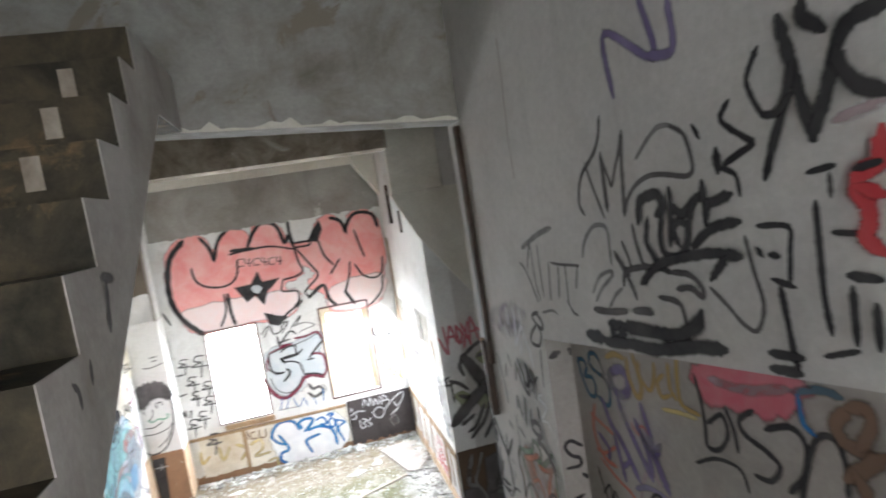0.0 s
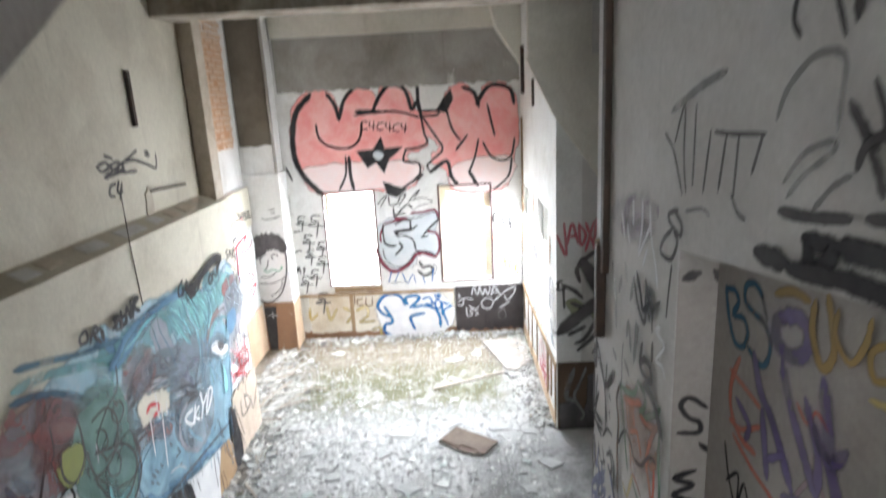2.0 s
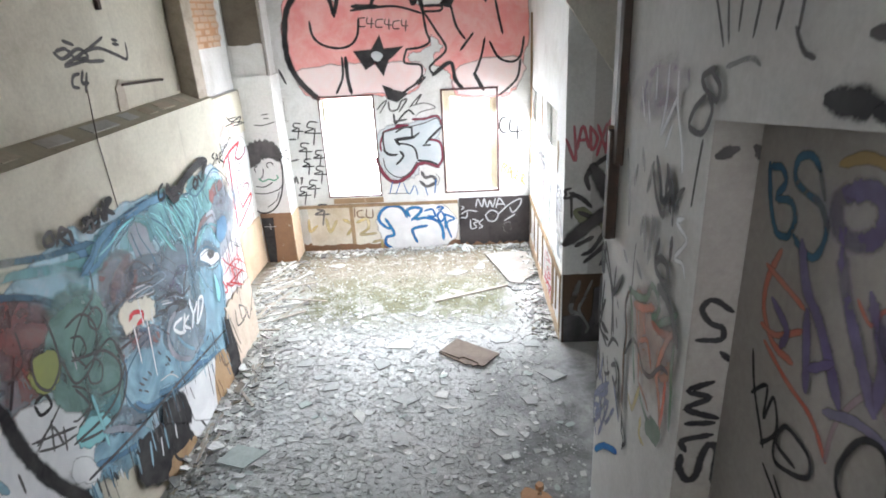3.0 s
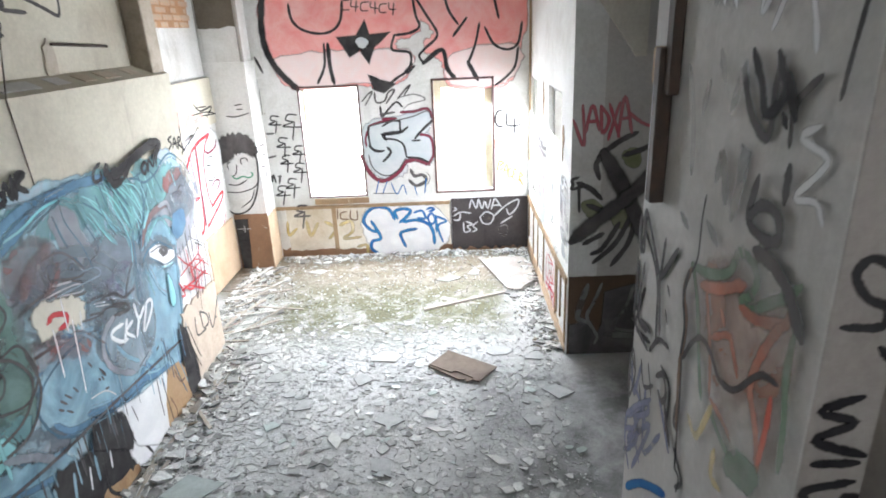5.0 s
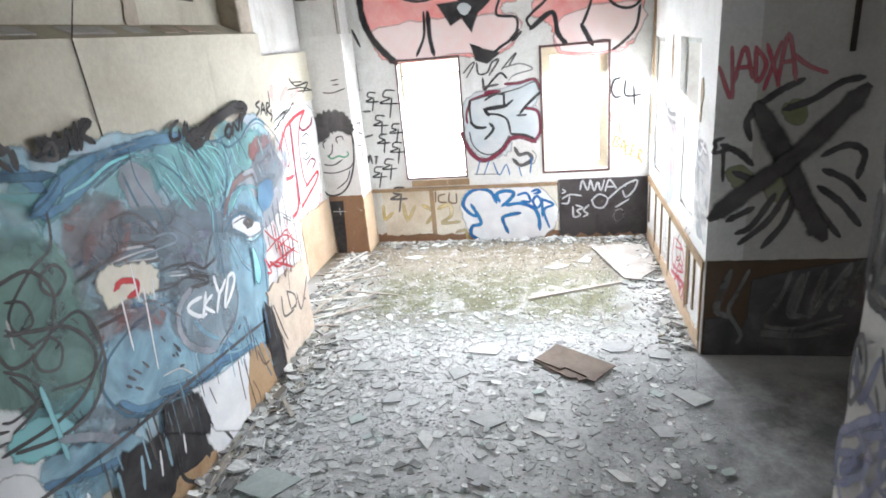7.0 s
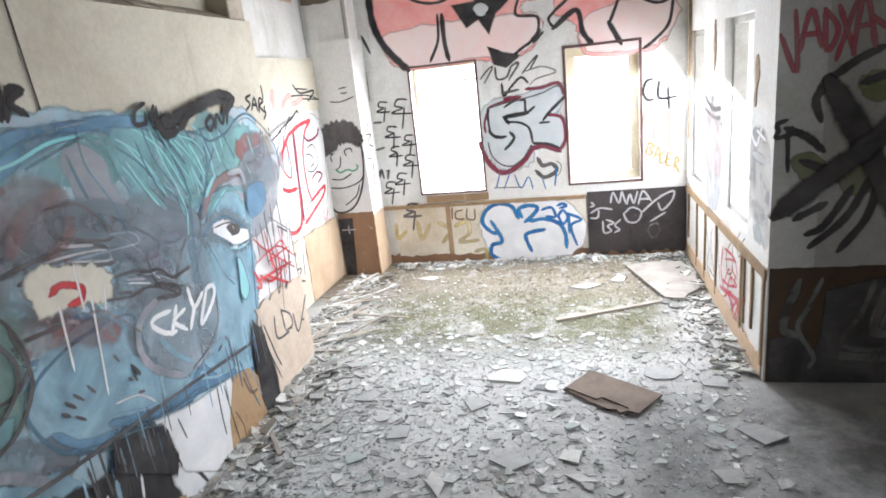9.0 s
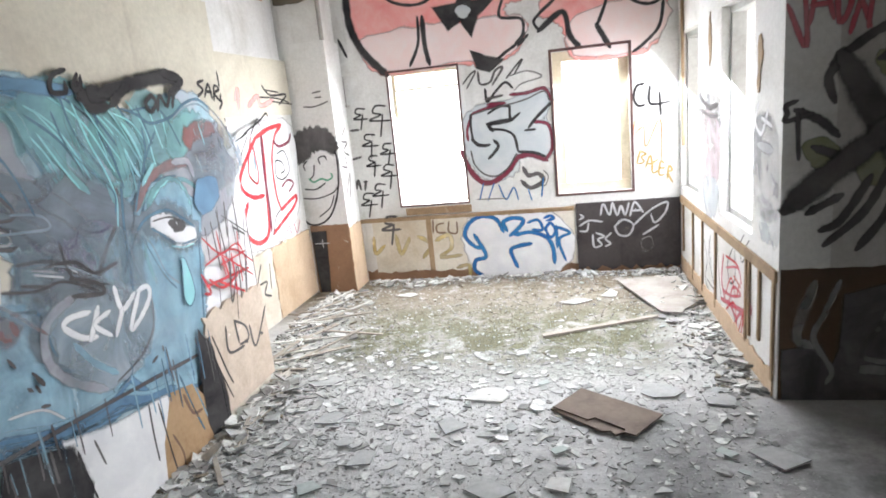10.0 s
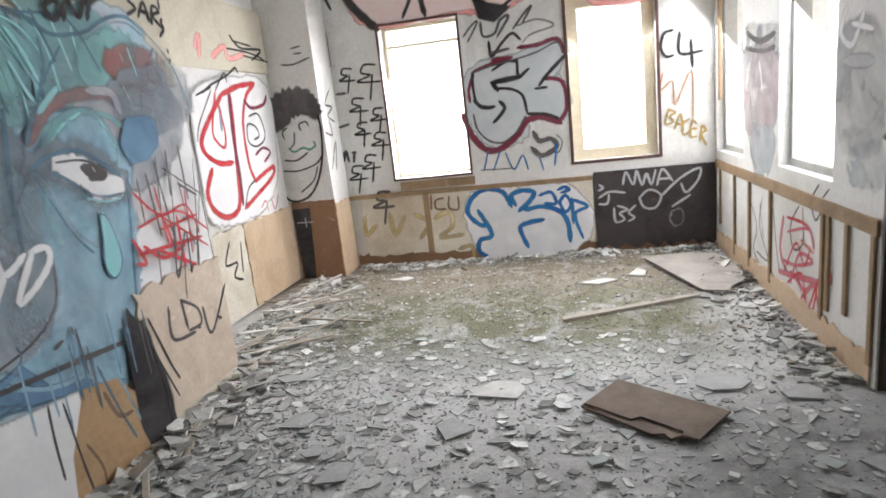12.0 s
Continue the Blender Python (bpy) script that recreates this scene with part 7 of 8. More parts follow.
tag.line(PURPLEB, 0.03, (3.99, 1.46), (3.91, 1.42))
tag.line(PURPLEB, 0.03, (3.88, 1.56), (3.84, 1.53))
tag.line(GREYD, 0.018, (4.06, 1.67), (4.03, 1.72), (3.99, 1.63), (4.04, 1.5), (4.06, 1.57), (4.06, 1.66))
tag.line(GREYD, 0.018, (3.93, 1.73), (3.88, 1.65), (3.79, 1.71))
tag.line(GREYD, 0.018, (3.93, 1.62), (3.9, 1.57))
tag.line(GREYD, 0.018, (3.85, 1.76), (3.8, 1.67))
tag.line(GREYD, 0.018, (3.73, 2.13), (3.71, 2.11))
tag.line(GREYD, 0.018, (3.73, 2.04), (3.71, 2.01))
tag.line(GREYD, 0.018, (3.57, 1.78), (3.57, 1.71), (3.54, 1.71))
tag = Graffito("dense red scrawl and scratches beside the mural", "M")
tag.line(RED, 0.014, (6.65, 1.23), (6.82, 1.09), (7.03, 1.11), (7.11, 0.94))
tag.line(RED, 0.014, (6.63, 1.06), (6.95, 1.09), (7.19, 0.94))
tag.line(RED, 0.014, (6.81, 1.24), (6.83, 0.94))
tag.line(RED, 0.014, (7.05, 1.19), (7.01, 0.85))
tag.line(RED, 0.014, (6.72, 1.15), (7.16, 0.85))
tag.line(RED, 0.014, (6.8, 1.02), (7.11, 1.04))
tag.line(GREYD, 0.009, (6.97, 1.35), (6.88, 0.89))
tag.line(GREYD, 0.009, (7.18, 1.35), (7.05, 0.76))
tag.line(GREYD, 0.009, (7.19, 1.25), (7.19, 0.75))
tag.line(GREYD, 0.009, (6.9, 1.33), (7.19, 1.15))
tag.line(GREYD, 0.009, (7.01, 1.27), (7.05, 0.88), (7.19, 1.18))
tag.line(GREYD, 0.009, (6.74, 0.93), (6.71, 0.75))
tag.line(GREYD, 0.009, (6.92, 0.8), (6.88, 0.61))
tag = Graffito("silver numerals 52 with maroon and black outlines", "N")
tag.fill(SILVER, (-0.381, 1.79), (-0.03, 1.85), (0.412, 1.95), (0.462, 1.86), (0.29, 1.65), (0.415, 1.61), (0.451, 1.38), (0.37, 1.32), (0.113, 1.37), (0.046, 1.19), (-0.122, 1.11), (-0.281, 1.16), (-0.391, 1.32), (-0.424, 1.53))
tag.line(MAROON, 0.066, (-0.502, 1.41), (-0.439, 1.22), (-0.316, 1.07), (-0.181, 1.06), (-0.009, 1.17), (0.08, 1.29))
tag.line(MAROON, 0.066, (0.081, 1.3), (0.24, 1.32), (0.391, 1.25))
tag.line(MAROON, 0.04, (0.392, 1.26), (0.466, 1.38), (0.44, 1.61), (0.291, 1.66))
tag.line(MAROON, 0.042, (0.072, 1.96), (0.236, 1.96), (0.415, 1.99), (0.473, 1.87))
tag.line(MAROON, 0.032, (-0.363, 1.8), (-0.189, 1.85), (-0.029, 1.87))
tag.line(MAROON, 0.032, (-0.366, 1.78), (-0.424, 1.64), (-0.424, 1.53))
tag.line(BLACK, 0.056, (-0.194, 1.68), (0.061, 1.7))
tag.line(BLACK, 0.05, (-0.195, 1.67), (-0.158, 1.61))
tag.line(BLACK, 0.03, (-0.157, 1.62), (-0.026, 1.6), (0.073, 1.53), (0.102, 1.37))
tag.line(BLACK, 0.036, (-0.381, 1.53), (-0.306, 1.46), (-0.199, 1.46))
tag.line(BLACK, 0.04, (-0.141, 1.5), (-0.103, 1.44), (-0.153, 1.37), (-0.211, 1.32))
tag.line(BLACK, 0.03, (-0.184, 1.79), (-0.057, 1.85), (0.047, 1.84))
tag.line(BLACK, 0.032, (0.047, 1.84), (0.051, 1.71), (0.144, 1.76))
tag.line(BLACK, 0.036, (0.481, 1.84), (0.319, 1.7), (0.236, 1.61))
tag.line(BLACK, 0.03, (0.197, 1.58), (0.295, 1.58))
tag.line(BLACK, 0.034, (0.112, 1.36), (0.268, 1.34), (0.383, 1.29))
tag.line(GREYD, 0.02, (-0.427, 2.12), (-0.339, 2.21), (-0.284, 2.23), (-0.39, 2.07))
tag.line(GREYD, 0.026, (-0.258, 2.22), (-0.244, 2.1), (-0.138, 2.11), (-0.076, 2.22), (0.003, 2.24), (-0.115, 2.08))
tag.line(GREYD, 0.022, (0.035, 2.13), (0.158, 2.26), (0.212, 2.3), (0.125, 2.17))
tag.line(GREY, 0.02, (0.073, 2.15), (0.253, 2.18), (0.398, 2.11), (0.193, 2.06), (0.111, 2))
tag.line(BLACK, 0.03, (-0.197, 2.04), (-0.183, 1.91), (-0.096, 2), (0.016, 2.09), (0.088, 2.03))
tag.line(GREYD, 0.03, (-0.202, 1.94), (-0.021, 1.96))
tag.line(MAROON, 0.042, (-0.175, 1.88), (-0.007, 1.88))
tag.line(GREYD, 0.05, (0.151, 1.18), (0.197, 1.1), (0.304, 1.11), (0.35, 1.03), (0.214, 0.963), (0.124, 1.04))
tag.line(GREYD, 0.012, (0.358, 1.14), (0.405, 1.08), (0.373, 0.985), (0.32, 0.98))
tag.line(BLUE, 0.016, (-0.296, 1.05), (-0.352, 0.871))
tag.line(BLUE, 0.016, (-0.182, 1.04), (-0.259, 0.862))
tag.line(BLUE, 0.016, (-0.13, 1.02), (-0.063, 0.855), (0.029, 0.981), (0.071, 0.843))
tag.line(BLUE, 0.016, (0.186, 0.95), (0.215, 0.829))
tag.line(BLUE, 0.02, (0.352, 1.06), (0.323, 0.862))
tag.line(GREYD, 0.012, (-0.379, 0.878), (-0.062, 0.866))
tag.line(BLACK, 0.03, (-0.376, 1.79), (-0.381, 1.63), (-0.351, 1.5), (-0.226, 1.45))
tag.line(GREYD, 0.02, (-0.403, 1.41), (-0.374, 1.26), (-0.276, 1.15), (-0.148, 1.12), (-0.012, 1.2), (0.084, 1.34))
tag.line(GREYD, 0.018, (-0.365, 1.79), (-0.19, 1.83), (0.032, 1.86), (0.232, 1.9), (0.413, 1.96), (0.462, 1.86))
tag = Graffito("orange and green faded outlines on the stair wall", "S")
tag.fill(ORANGEW, (3.47, 2.24), (3.24, 2.35), (3.19, 2.26), (3.05, 2.35), (3.06, 2.23), (3.12, 2.11), (3.22, 2.04), (3.34, 2.04))
tag.line(GREENP, 0.036, (3.55, 2.28), (3.44, 2.3), (3.33, 2.35), (3.29, 2.42), (3.23, 2.42), (3.19, 2.39), (3.21, 2.34), (3.25, 2.31), (3.21, 2.3), (3.14, 2.35), (3.07, 2.4), (3.03, 2.44))
tag.line(GREENP, 0.03, (3.55, 2.28), (3.5, 2.2), (3.47, 2.12), (3.43, 2), (3.4, 1.93))
tag.line(GREENP, 0.03, (3.02, 2.33), (3.02, 2.23), (3, 2.14), (2.99, 2.02))
tag.line(GREENP, 0.03, (3.34, 1.93), (3.25, 1.89), (3.17, 1.88), (3.1, 1.86))
tag.line(ORANGEP, 0.04, (3.47, 2.25), (3.36, 2.29), (3.25, 2.35))
tag.line(ORANGEP, 0.02, (3.44, 2.24), (3.38, 2.1), (3.35, 1.97))
tag.line(ORANGEP, 0.024, (3.34, 2.23), (3.32, 2.21))
tag.line(ORANGEP, 0.026, (3.37, 2.14), (3.29, 2.19), (3.26, 2.17), (3.22, 2.12))
tag.line(ORANGEP, 0.036, (3.24, 2.29), (3.16, 2.3), (3.06, 2.34), (3.05, 2.36))
tag.line(ORANGEP, 0.036, (3.07, 2.33), (3.11, 2.26), (3.14, 2.19), (3.15, 2.12), (3.1, 2.04), (3.07, 1.96))
tag.line(REDO, 0.026, (3.06, 2.15), (3.06, 2.07), (3.07, 1.97))
tag.line(ORANGEP, 0.024, (3.34, 1.96), (3.26, 1.95), (3.21, 1.93))
tag.line(GREYD, 0.02, (3.55, 1.97), (3.5, 2.05), (3.44, 2.1), (3.37, 2.09), (3.31, 2.05), (3.24, 2.06), (3.19, 2.1), (3.14, 2.16), (3.1, 2.19), (3.05, 2.2))
tag.line(GREYD, 0.045, (3.21, 2.45), (3.15, 2.45), (3.07, 2.42), (3, 2.35))
tag.line(YELLOW, 0.03, (3.46, 1.81), (3.4, 1.79), (3.35, 1.89), (3.33, 1.94))
tag.line(YELLOW, 0.03, (3.28, 1.83), (3.28, 1.75), (3.23, 1.75))
tag.fill(GREENP, (3.21, 1.84), (3.16, 1.92), (3.07, 1.93), (3.1, 1.87))
tag = Graffito("grey smears and black hooks high on the stair wall", "S")
tag.line(GREY, 0.04, (3.59, 2.73), (3.57, 2.79))
tag.line(GREY, 0.04, (3.48, 2.82), (3.51, 2.87))
tag.line(GREY, 0.04, (3.42, 2.75), (3.38, 2.85))
tag.line(GREY, 0.045, (3.46, 2.57), (3.44, 2.63), (3.4, 2.53))
tag.line(GREY, 0.05, (3.33, 2.57), (3.32, 2.67), (3.35, 2.5))
tag.line(GREYD, 0.034, (3.25, 2.61), (3.27, 2.52), (3.22, 2.56), (3.15, 2.56), (3.13, 2.51), (3.18, 2.49), (3.26, 2.5))
tag.line(GREYD, 0.034, (3.13, 2.6), (3.13, 2.66))
tag.line(GREY, 0.034, (3.48, 2.43), (3.42, 2.4))
tag.line(GREY, 0.03, (3.67, 2.4), (3.62, 2.38))
tag.line(GREY, 0.04, (3.71, 2.82), (3.65, 2.68), (3.63, 2.55))
tag.line(BLACK, 0.034, (3.34, 2.88), (3.29, 2.82), (3.26, 2.76), (3.21, 2.78), (3.19, 2.82), (3.23, 2.88))
tag.line(BLACK, 0.03, (3.18, 2.84), (3.14, 2.77))
tag.line(BLACK, 0.03, (3.18, 2.76), (3.17, 2.75))
tag = Graffito("dark crack with bare edges down the stair wall", "S")
tag.line(BLACK, 0.012, (3.51, 2.5), (3.52, 2.43), (3.52, 2.32), (3.55, 2.26))
tag.line(BROWNISH, 0.03, (3.56, 2.26), (3.59, 2.18), (3.55, 2.09), (3.56, 1.98))
tag.line(BLACK, 0.018, (3.57, 2.25), (3.59, 2.16), (3.56, 2.07), (3.57, 1.96))
tag.line(BROWNISH, 0.026, (3.57, 1.96), (3.56, 1.85), (3.54, 1.71))
tag.line(BLACK, 0.016, (3.56, 1.97), (3.54, 1.84), (3.53, 1.69), (3.52, 1.57))
tag.line(BLACK, 0.014, (3.52, 1.57), (3.48, 1.56), (3.49, 1.5))
tag = Graffito("pale script over the dark dado of the recess", "X")
tag.line(GREY, 0.04, (2.05, 0.714), (1.98, 0.529), (1.93, 0.386), (2.03, 0.192), (2.01, 0.117))
tag.line(GREY, 0.04, (2.34, 0.686), (2.28, 0.48), (2.18, 0.28), (2.39, 0.232), (2.58, 0.29), (2.71, 0.338))
tag.line(GREY, 0.03, (2.46, 0.707), (2.41, 0.432), (2.38, 0.338))
tag.line(GREY, 0.036, (2.72, 0.747), (2.6, 0.524), (2.53, 0.361))
tag.line(GREY, 0.03, (2.8, 0.701), (2.68, 0.431))
tag = Graffito("pink and grey smeared paint between the side windows", "E")
tag.fill(SMEARG, (8.92, 1.75), (8.28, 1.71), (8.27, 1.56), (8.92, 1.61))
tag.fill(SMEARP, (8.92, 1.6), (8.31, 1.55), (8.3, 1.22), (8.5, 1.06), (8.84, 1.09), (8.95, 1.41))
tag.fill(SMEARB, (8.75, 1.05), (8.34, 1.07), (8.4, 0.885), (8.67, 0.826))
tag.line(GREYD, 0.04, (8.89, 1.76), (8.6, 1.68), (8.3, 1.7))
tag.line(GREYD, 0.03, (8.92, 1.66), (8.54, 1.61), (8.3, 1.62))
tag.line(SMEARG, 0.05, (8.72, 1.48), (8.78, 1.21), (8.59, 1.06))
tag.line(SMEARP, 0.05, (8.48, 1.5), (8.39, 1.29), (8.53, 1.12))
tag.line(WHITE, 0.03, (8.6, 1.54), (8.53, 1.36))
tag.line(GREYW, 0.03, (8.81, 1.4), (8.72, 1.25))
tag.line(GREYD, 0.012, (8.85, 1.05), (8.74, 0.892), (8.65, 0.829))
tag = Graffito("grey shadowy and white smears beside the recess corner", "E")
tag.fill(SMEARG, (7.37, 1.56), (7.04, 1.55), (7, 1.12), (7.32, 1.13))
tag.fill(SMEARB, (7.22, 1.04), (6.98, 1.09), (6.94, 0.963), (7.18, 0.932))
tag.line(SMEARG, 0.12, (7.27, 1.13), (7.02, 1.09))
tag.line(WHITE, 0.035, (7.32, 1.71), (7.37, 1.6), (7.25, 1.54), (7.15, 1.67))
tag.line(WHITE, 0.03, (7.25, 1.63), (7.07, 1.59))
tag.line(GREYW, 0.06, (7.3, 1.47), (7.06, 1.46))
tag.line(GREYD, 0.014, (7.65, 0.79), (7.58, 0.853))
tag.line(GREYD, 0.014, (7.52, 0.795), (7.45, 0.847))
tag = Graffito("dense red and black scribble over the low panels", "E")
tag.line(GREYD, 0.014, (8.78, 0.558), (8.64, 0.416), (8.71, 0.233), (8.57, 0.14))
tag.line(GREYD, 0.014, (8.52, 0.64), (8.58, 0.429), (8.39, 0.23), (8.64, 0.228))
tag.line(GREYD, 0.012, (8.58, 0.59), (8.49, 0.367))
tag.line(GREYD, 0.016, (7.85, 0.694), (7.98, 0.551), (7.92, 0.422), (7.78, 0.491), (7.79, 0.688))
tag.line(GREYD, 0.014, (7.68, 0.733), (7.61, 0.657), (7.55, 0.704))
tag.line(GREYD, 0.012, (8.29, 0.601), (8.22, 0.35), (8.16, 0.213))
tag.line(REDPINK, 0.035, (8.1, 0.581), (8.15, 0.368), (8.04, 0.24))
tag.line(RED, 0.02, (8.03, 0.594), (7.72, 0.603), (7.62, 0.497))
tag.line(REDPINK, 0.02, (8.02, 0.506), (7.72, 0.587), (7.63, 0.525))
tag.line(REDPINK, 0.04, (8.16, 0.213), (7.78, 0.279), (7.42, 0.356), (7.41, 0.421))
tag.line(REDPINK, 0.03, (7.95, 0.267), (7.74, 0.197), (7.84, 0.091), (7.62, 0.285), (7.53, 0.159))
tag.line(RED, 0.02, (8.01, 0.183), (7.79, 0.303), (7.69, 0.127), (7.56, 0.319), (7.62, 0.1))
tag.line(REDPINK, 0.024, (8.12, 0.302), (7.88, 0.33), (7.63, 0.414), (7.83, 0.41), (7.96, 0.198))
tag.line(RED, 0.018, (8.04, 0.284), (7.88, 0.467), (7.75, 0.365), (7.67, 0.484))
tag.line(REDO, 0.02, (7.81, 0.5), (7.63, 0.468))
tag.line(PINKP, 0.03, (7.96, 0.126), (7.69, 0.127), (7.49, 0.146))
tag.line(GREYD, 0.012, (7.88, 0.33), (7.78, 0.184), (7.67, 0.116))
tag = Graffito("black LDV tag and scratches on the torn board", "L")
tag.line(GREYD, 0.022, (6.72, 0.613), (6.71, 0.443), (6.89, 0.412))
tag.line(GREYD, 0.022, (6.83, 0.618), (6.84, 0.459))
tag.line(GREYD, 0.02, (6.83, 0.618), (6.95, 0.535), (6.96, 0.441), (6.85, 0.439))
tag.line(GREYD, 0.022, (7, 0.518), (7.04, 0.352), (7.25, 0.577))
tag.line(GREYD, 0.022, (6.92, 0.437), (6.94, 0.421))
tag.line(GREYD, 0.022, (7.13, 0.413), (7.15, 0.402))
tag.line(BLACK, 0.016, (6.56, 0.61), (6.61, 0.454), (6.65, 0.328), (6.69, 0.233))
tag.line(BLACK, 0.012, (6.51, 0.554), (6.59, 0.336), (6.66, 0.143))
tag = Graffito("white wall foot and bare lath below the mural's hem", "M")
tag.fill(WHITE, (5.38, 0.534), (5.67, 0.472), (6.04, 0.428), (6.04, 0.257), (5.93, -0.092), (5.71, 0.066), (5.52, 0.207), (5.44, 0.404), straight=True)
tag.fill(BAREBRICK, (6.12, 0.423), (6.24, 0.378), (6.32, 0.246), (6.38, -0.021), (6.48, -0.203), (6.43, -0.277), (6.09, -0.154), (5.96, -0.051), (6.02, 0.197), straight=True)
tag.fill(BLACK, (5.1, 0.631), (5.24, 0.577), (5.37, 0.51), (5.44, 0.315), (5.45, 0.254), (5.07, 0.529), straight=True)
tag.line(BLACK, 0.014, (5.91, 0.477), (5.9, 0.313), (5.9, 0.159))
tag.line(BLACK, 0.012, (5.98, 0.455), (6, 0.181), (6.02, -0.009))
tag.line(BLACK, 0.014, (5.43, 0.504), (5.45, 0.345), (5.47, 0.239))
tag.line(GREYD, 0.012, (5.53, 0.5), (5.56, 0.36))
tag.line(BROWNISH, 0.014, (6.04, 0.228), (6.09, 0.089), (6.08, -0.029))
tag.line(BROWNISH, 0.02, (6.19, 0.396), (6.24, 0.26), (6.32, 0.236))
tag.fill(BLACK, (6.44, 0.707), (6.5, 0.583), (6.54, 0.254), (6.55, -0.073), (6.42, -0.047), (6.38, 0.142), (6.39, 0.446), straight=True)
tag.line(DKBLUE, 0.016, (6.19, 0.522), (6.25, 0.292), (6.31, 0.109))
tag.line(SKY, 0.014, (6.25, 0.547), (6.32, 0.33), (6.36, 0.176))
tag = Graffito("white letters with red and maroon outlines on the far side wall", "R")
tag.fill(WHITE, (8.27, 1.8), (9.04, 1.9), (9.33, 1.78), (9.24, 1.12), (9.05, 0.909), (8.65, 0.801), (8.27, 0.834), (8.13, 0.919), (8.16, 1.45))
tag.line(SKY, 0.043, (8.51, 1.69), (8.48, 1.52))
tag.line(RED, 0.049, (8.57, 1.79), (8.34, 1.61), (8.18, 1.45), (8.21, 1.34), (8.37, 1.26), (8.55, 1.25))
tag.line(RED, 0.052, (8.24, 1.22), (8.13, 1.07), (8.16, 0.934), (8.31, 0.841), (8.48, 0.855), (8.56, 0.959), (8.6, 1.19), (8.66, 1.55), (8.69, 1.8))
tag.line(RED, 0.026, (8.48, 1.8), (8.35, 1.52), (8.39, 1.42), (8.48, 1.38), (8.52, 1.51), (8.49, 1.73))
tag.line(MAROON, 0.049, (8.68, 1.8), (8.63, 1.46), (8.62, 1.14), (8.59, 0.907))
tag.line(RED, 0.049, (8.57, 1.79), (8.84, 1.86), (9.12, 1.89))
tag.line(RED, 0.041, (9.12, 1.88), (8.95, 1.78), (8.82, 1.55), (8.8, 1.22), (8.86, 1.06))
tag.line(RED, 0.043, (8.86, 1.06), (9.12, 1.13), (9.24, 1.14), (9.15, 1.05), (8.85, 0.941), (8.62, 0.864))
tag.line(GREYD, 0.02, (8.61, 0.856), (8.72, 1.01), (8.86, 1.07))
tag.line(BLACK, 0.02, (8.94, 1.61), (9.09, 1.63), (9.16, 1.53), (9.15, 1.41), (8.99, 1.35), (8.86, 1.4), (8.89, 1.54), (9.02, 1.52), (9.06, 1.44), (8.96, 1.41))
tag.line(MAROON, 0.035, (8.91, 1.74), (9.01, 1.68), (9.23, 1.71), (9.31, 1.78))
tag.line(MAROON, 0.029, (8.94, 1.28), (9.09, 1.33), (9.21, 1.28), (9.08, 1.21))
tag.line(BLACK, 0.02, (8.31, 1.8), (8.44, 1.86), (8.6, 1.91), (8.74, 1.96), (8.85, 2.01), (8.88, 1.97))
tag.line(BLACK, 0.017, (8.49, 1.82), (8.66, 1.96), (8.68, 1.89))
tag.line(BLACK, 0.017, (8.22, 1.78), (8.32, 1.81), (8.43, 1.84))
tag.line(GREYD, 0.014, (8.43, 1.82), (8.19, 1.57), (8.13, 1.45))
tag.line(REDPINK, 0.014, (8.88, 0.819), (8.97, 0.87), (8.99, 0.779))
tag.line(REDPINK, 0.014, (9.08, 0.869), (9.12, 0.767), (9.22, 0.879))
tag.line(GREYD, 0.023, (8.28, 0.641), (8.18, 0.482), (8.34, 0.461), (8.27, 0.365), (8.38, 0.308))
tag.line(GREYD, 0.02, (8.44, 0.604), (8.4, 0.374))
tag = Graffito("pink and black scrawl on the plaster band", "R")
tag.line(PINK, 0.05, (8.33, 2.14), (8.4, 2.23), (8.36, 2.07))
tag.line(PINK, 0.05, (8.54, 2.08), (8.73, 2.17), (8.78, 2.08), (9.03, 2.13))
tag.line(BLACK, 0.024, (8.85, 2.27), (9, 2.18), (9.35, 2.19), (9.16, 2.09))
tag.line(BLACK, 0.018, (8.77, 2.16), (9.13, 2.15), (9.38, 2.11))
tag.line(BLACK, 0.016, (9.02, 2.12), (9.32, 2.1), (9.53, 2.09))
tag.line(BLACK, 0.018, (8.88, 2.23), (9.18, 2.21))
tag = Graffito("black outlined oval figure with a dark cap", "P")
tag.fill(GREYD, (-2.23, 1.69), (-2.12, 1.77), (-1.95, 1.78), (-1.83, 1.7), (-1.81, 1.59), (-1.89, 1.62), (-2.06, 1.61), (-2.19, 1.51), (-2.25, 1.52))
tag.line(BLACK, 0.024, (-2.26, 1.43), (-2.27, 1.05), (-2.26, 0.853), (-2.18, 0.78), (-2.03, 0.806), (-1.91, 0.933), (-1.82, 1.17), (-1.79, 1.43), (-1.8, 1.56))
tag.line(BLACK, 0.018, (-2.2, 1.18), (-2.08, 1.17), (-1.96, 1.23))
tag.line(BLACK, 0.016, (-2.23, 1.08), (-2.07, 1.07), (-1.89, 1.12), (-1.82, 1.19))
tag.line(BLACK, 0.016, (-2.08, 0.866), (-1.94, 0.964), (-1.88, 1.09))
tag.line(BLACK, 0.016, (-2.06, 1.43), (-2.08, 1.33), (-2.13, 1.28), (-2.09, 1.25))
tag.line(BLACK, 0.016, (-1.99, 1.44), (-2, 1.5), (-1.93, 1.52), (-1.91, 1.48))
tag.line(BLACK, 0.014, (-2.17, 1.38), (-2.18, 1.44), (-2.13, 1.48))
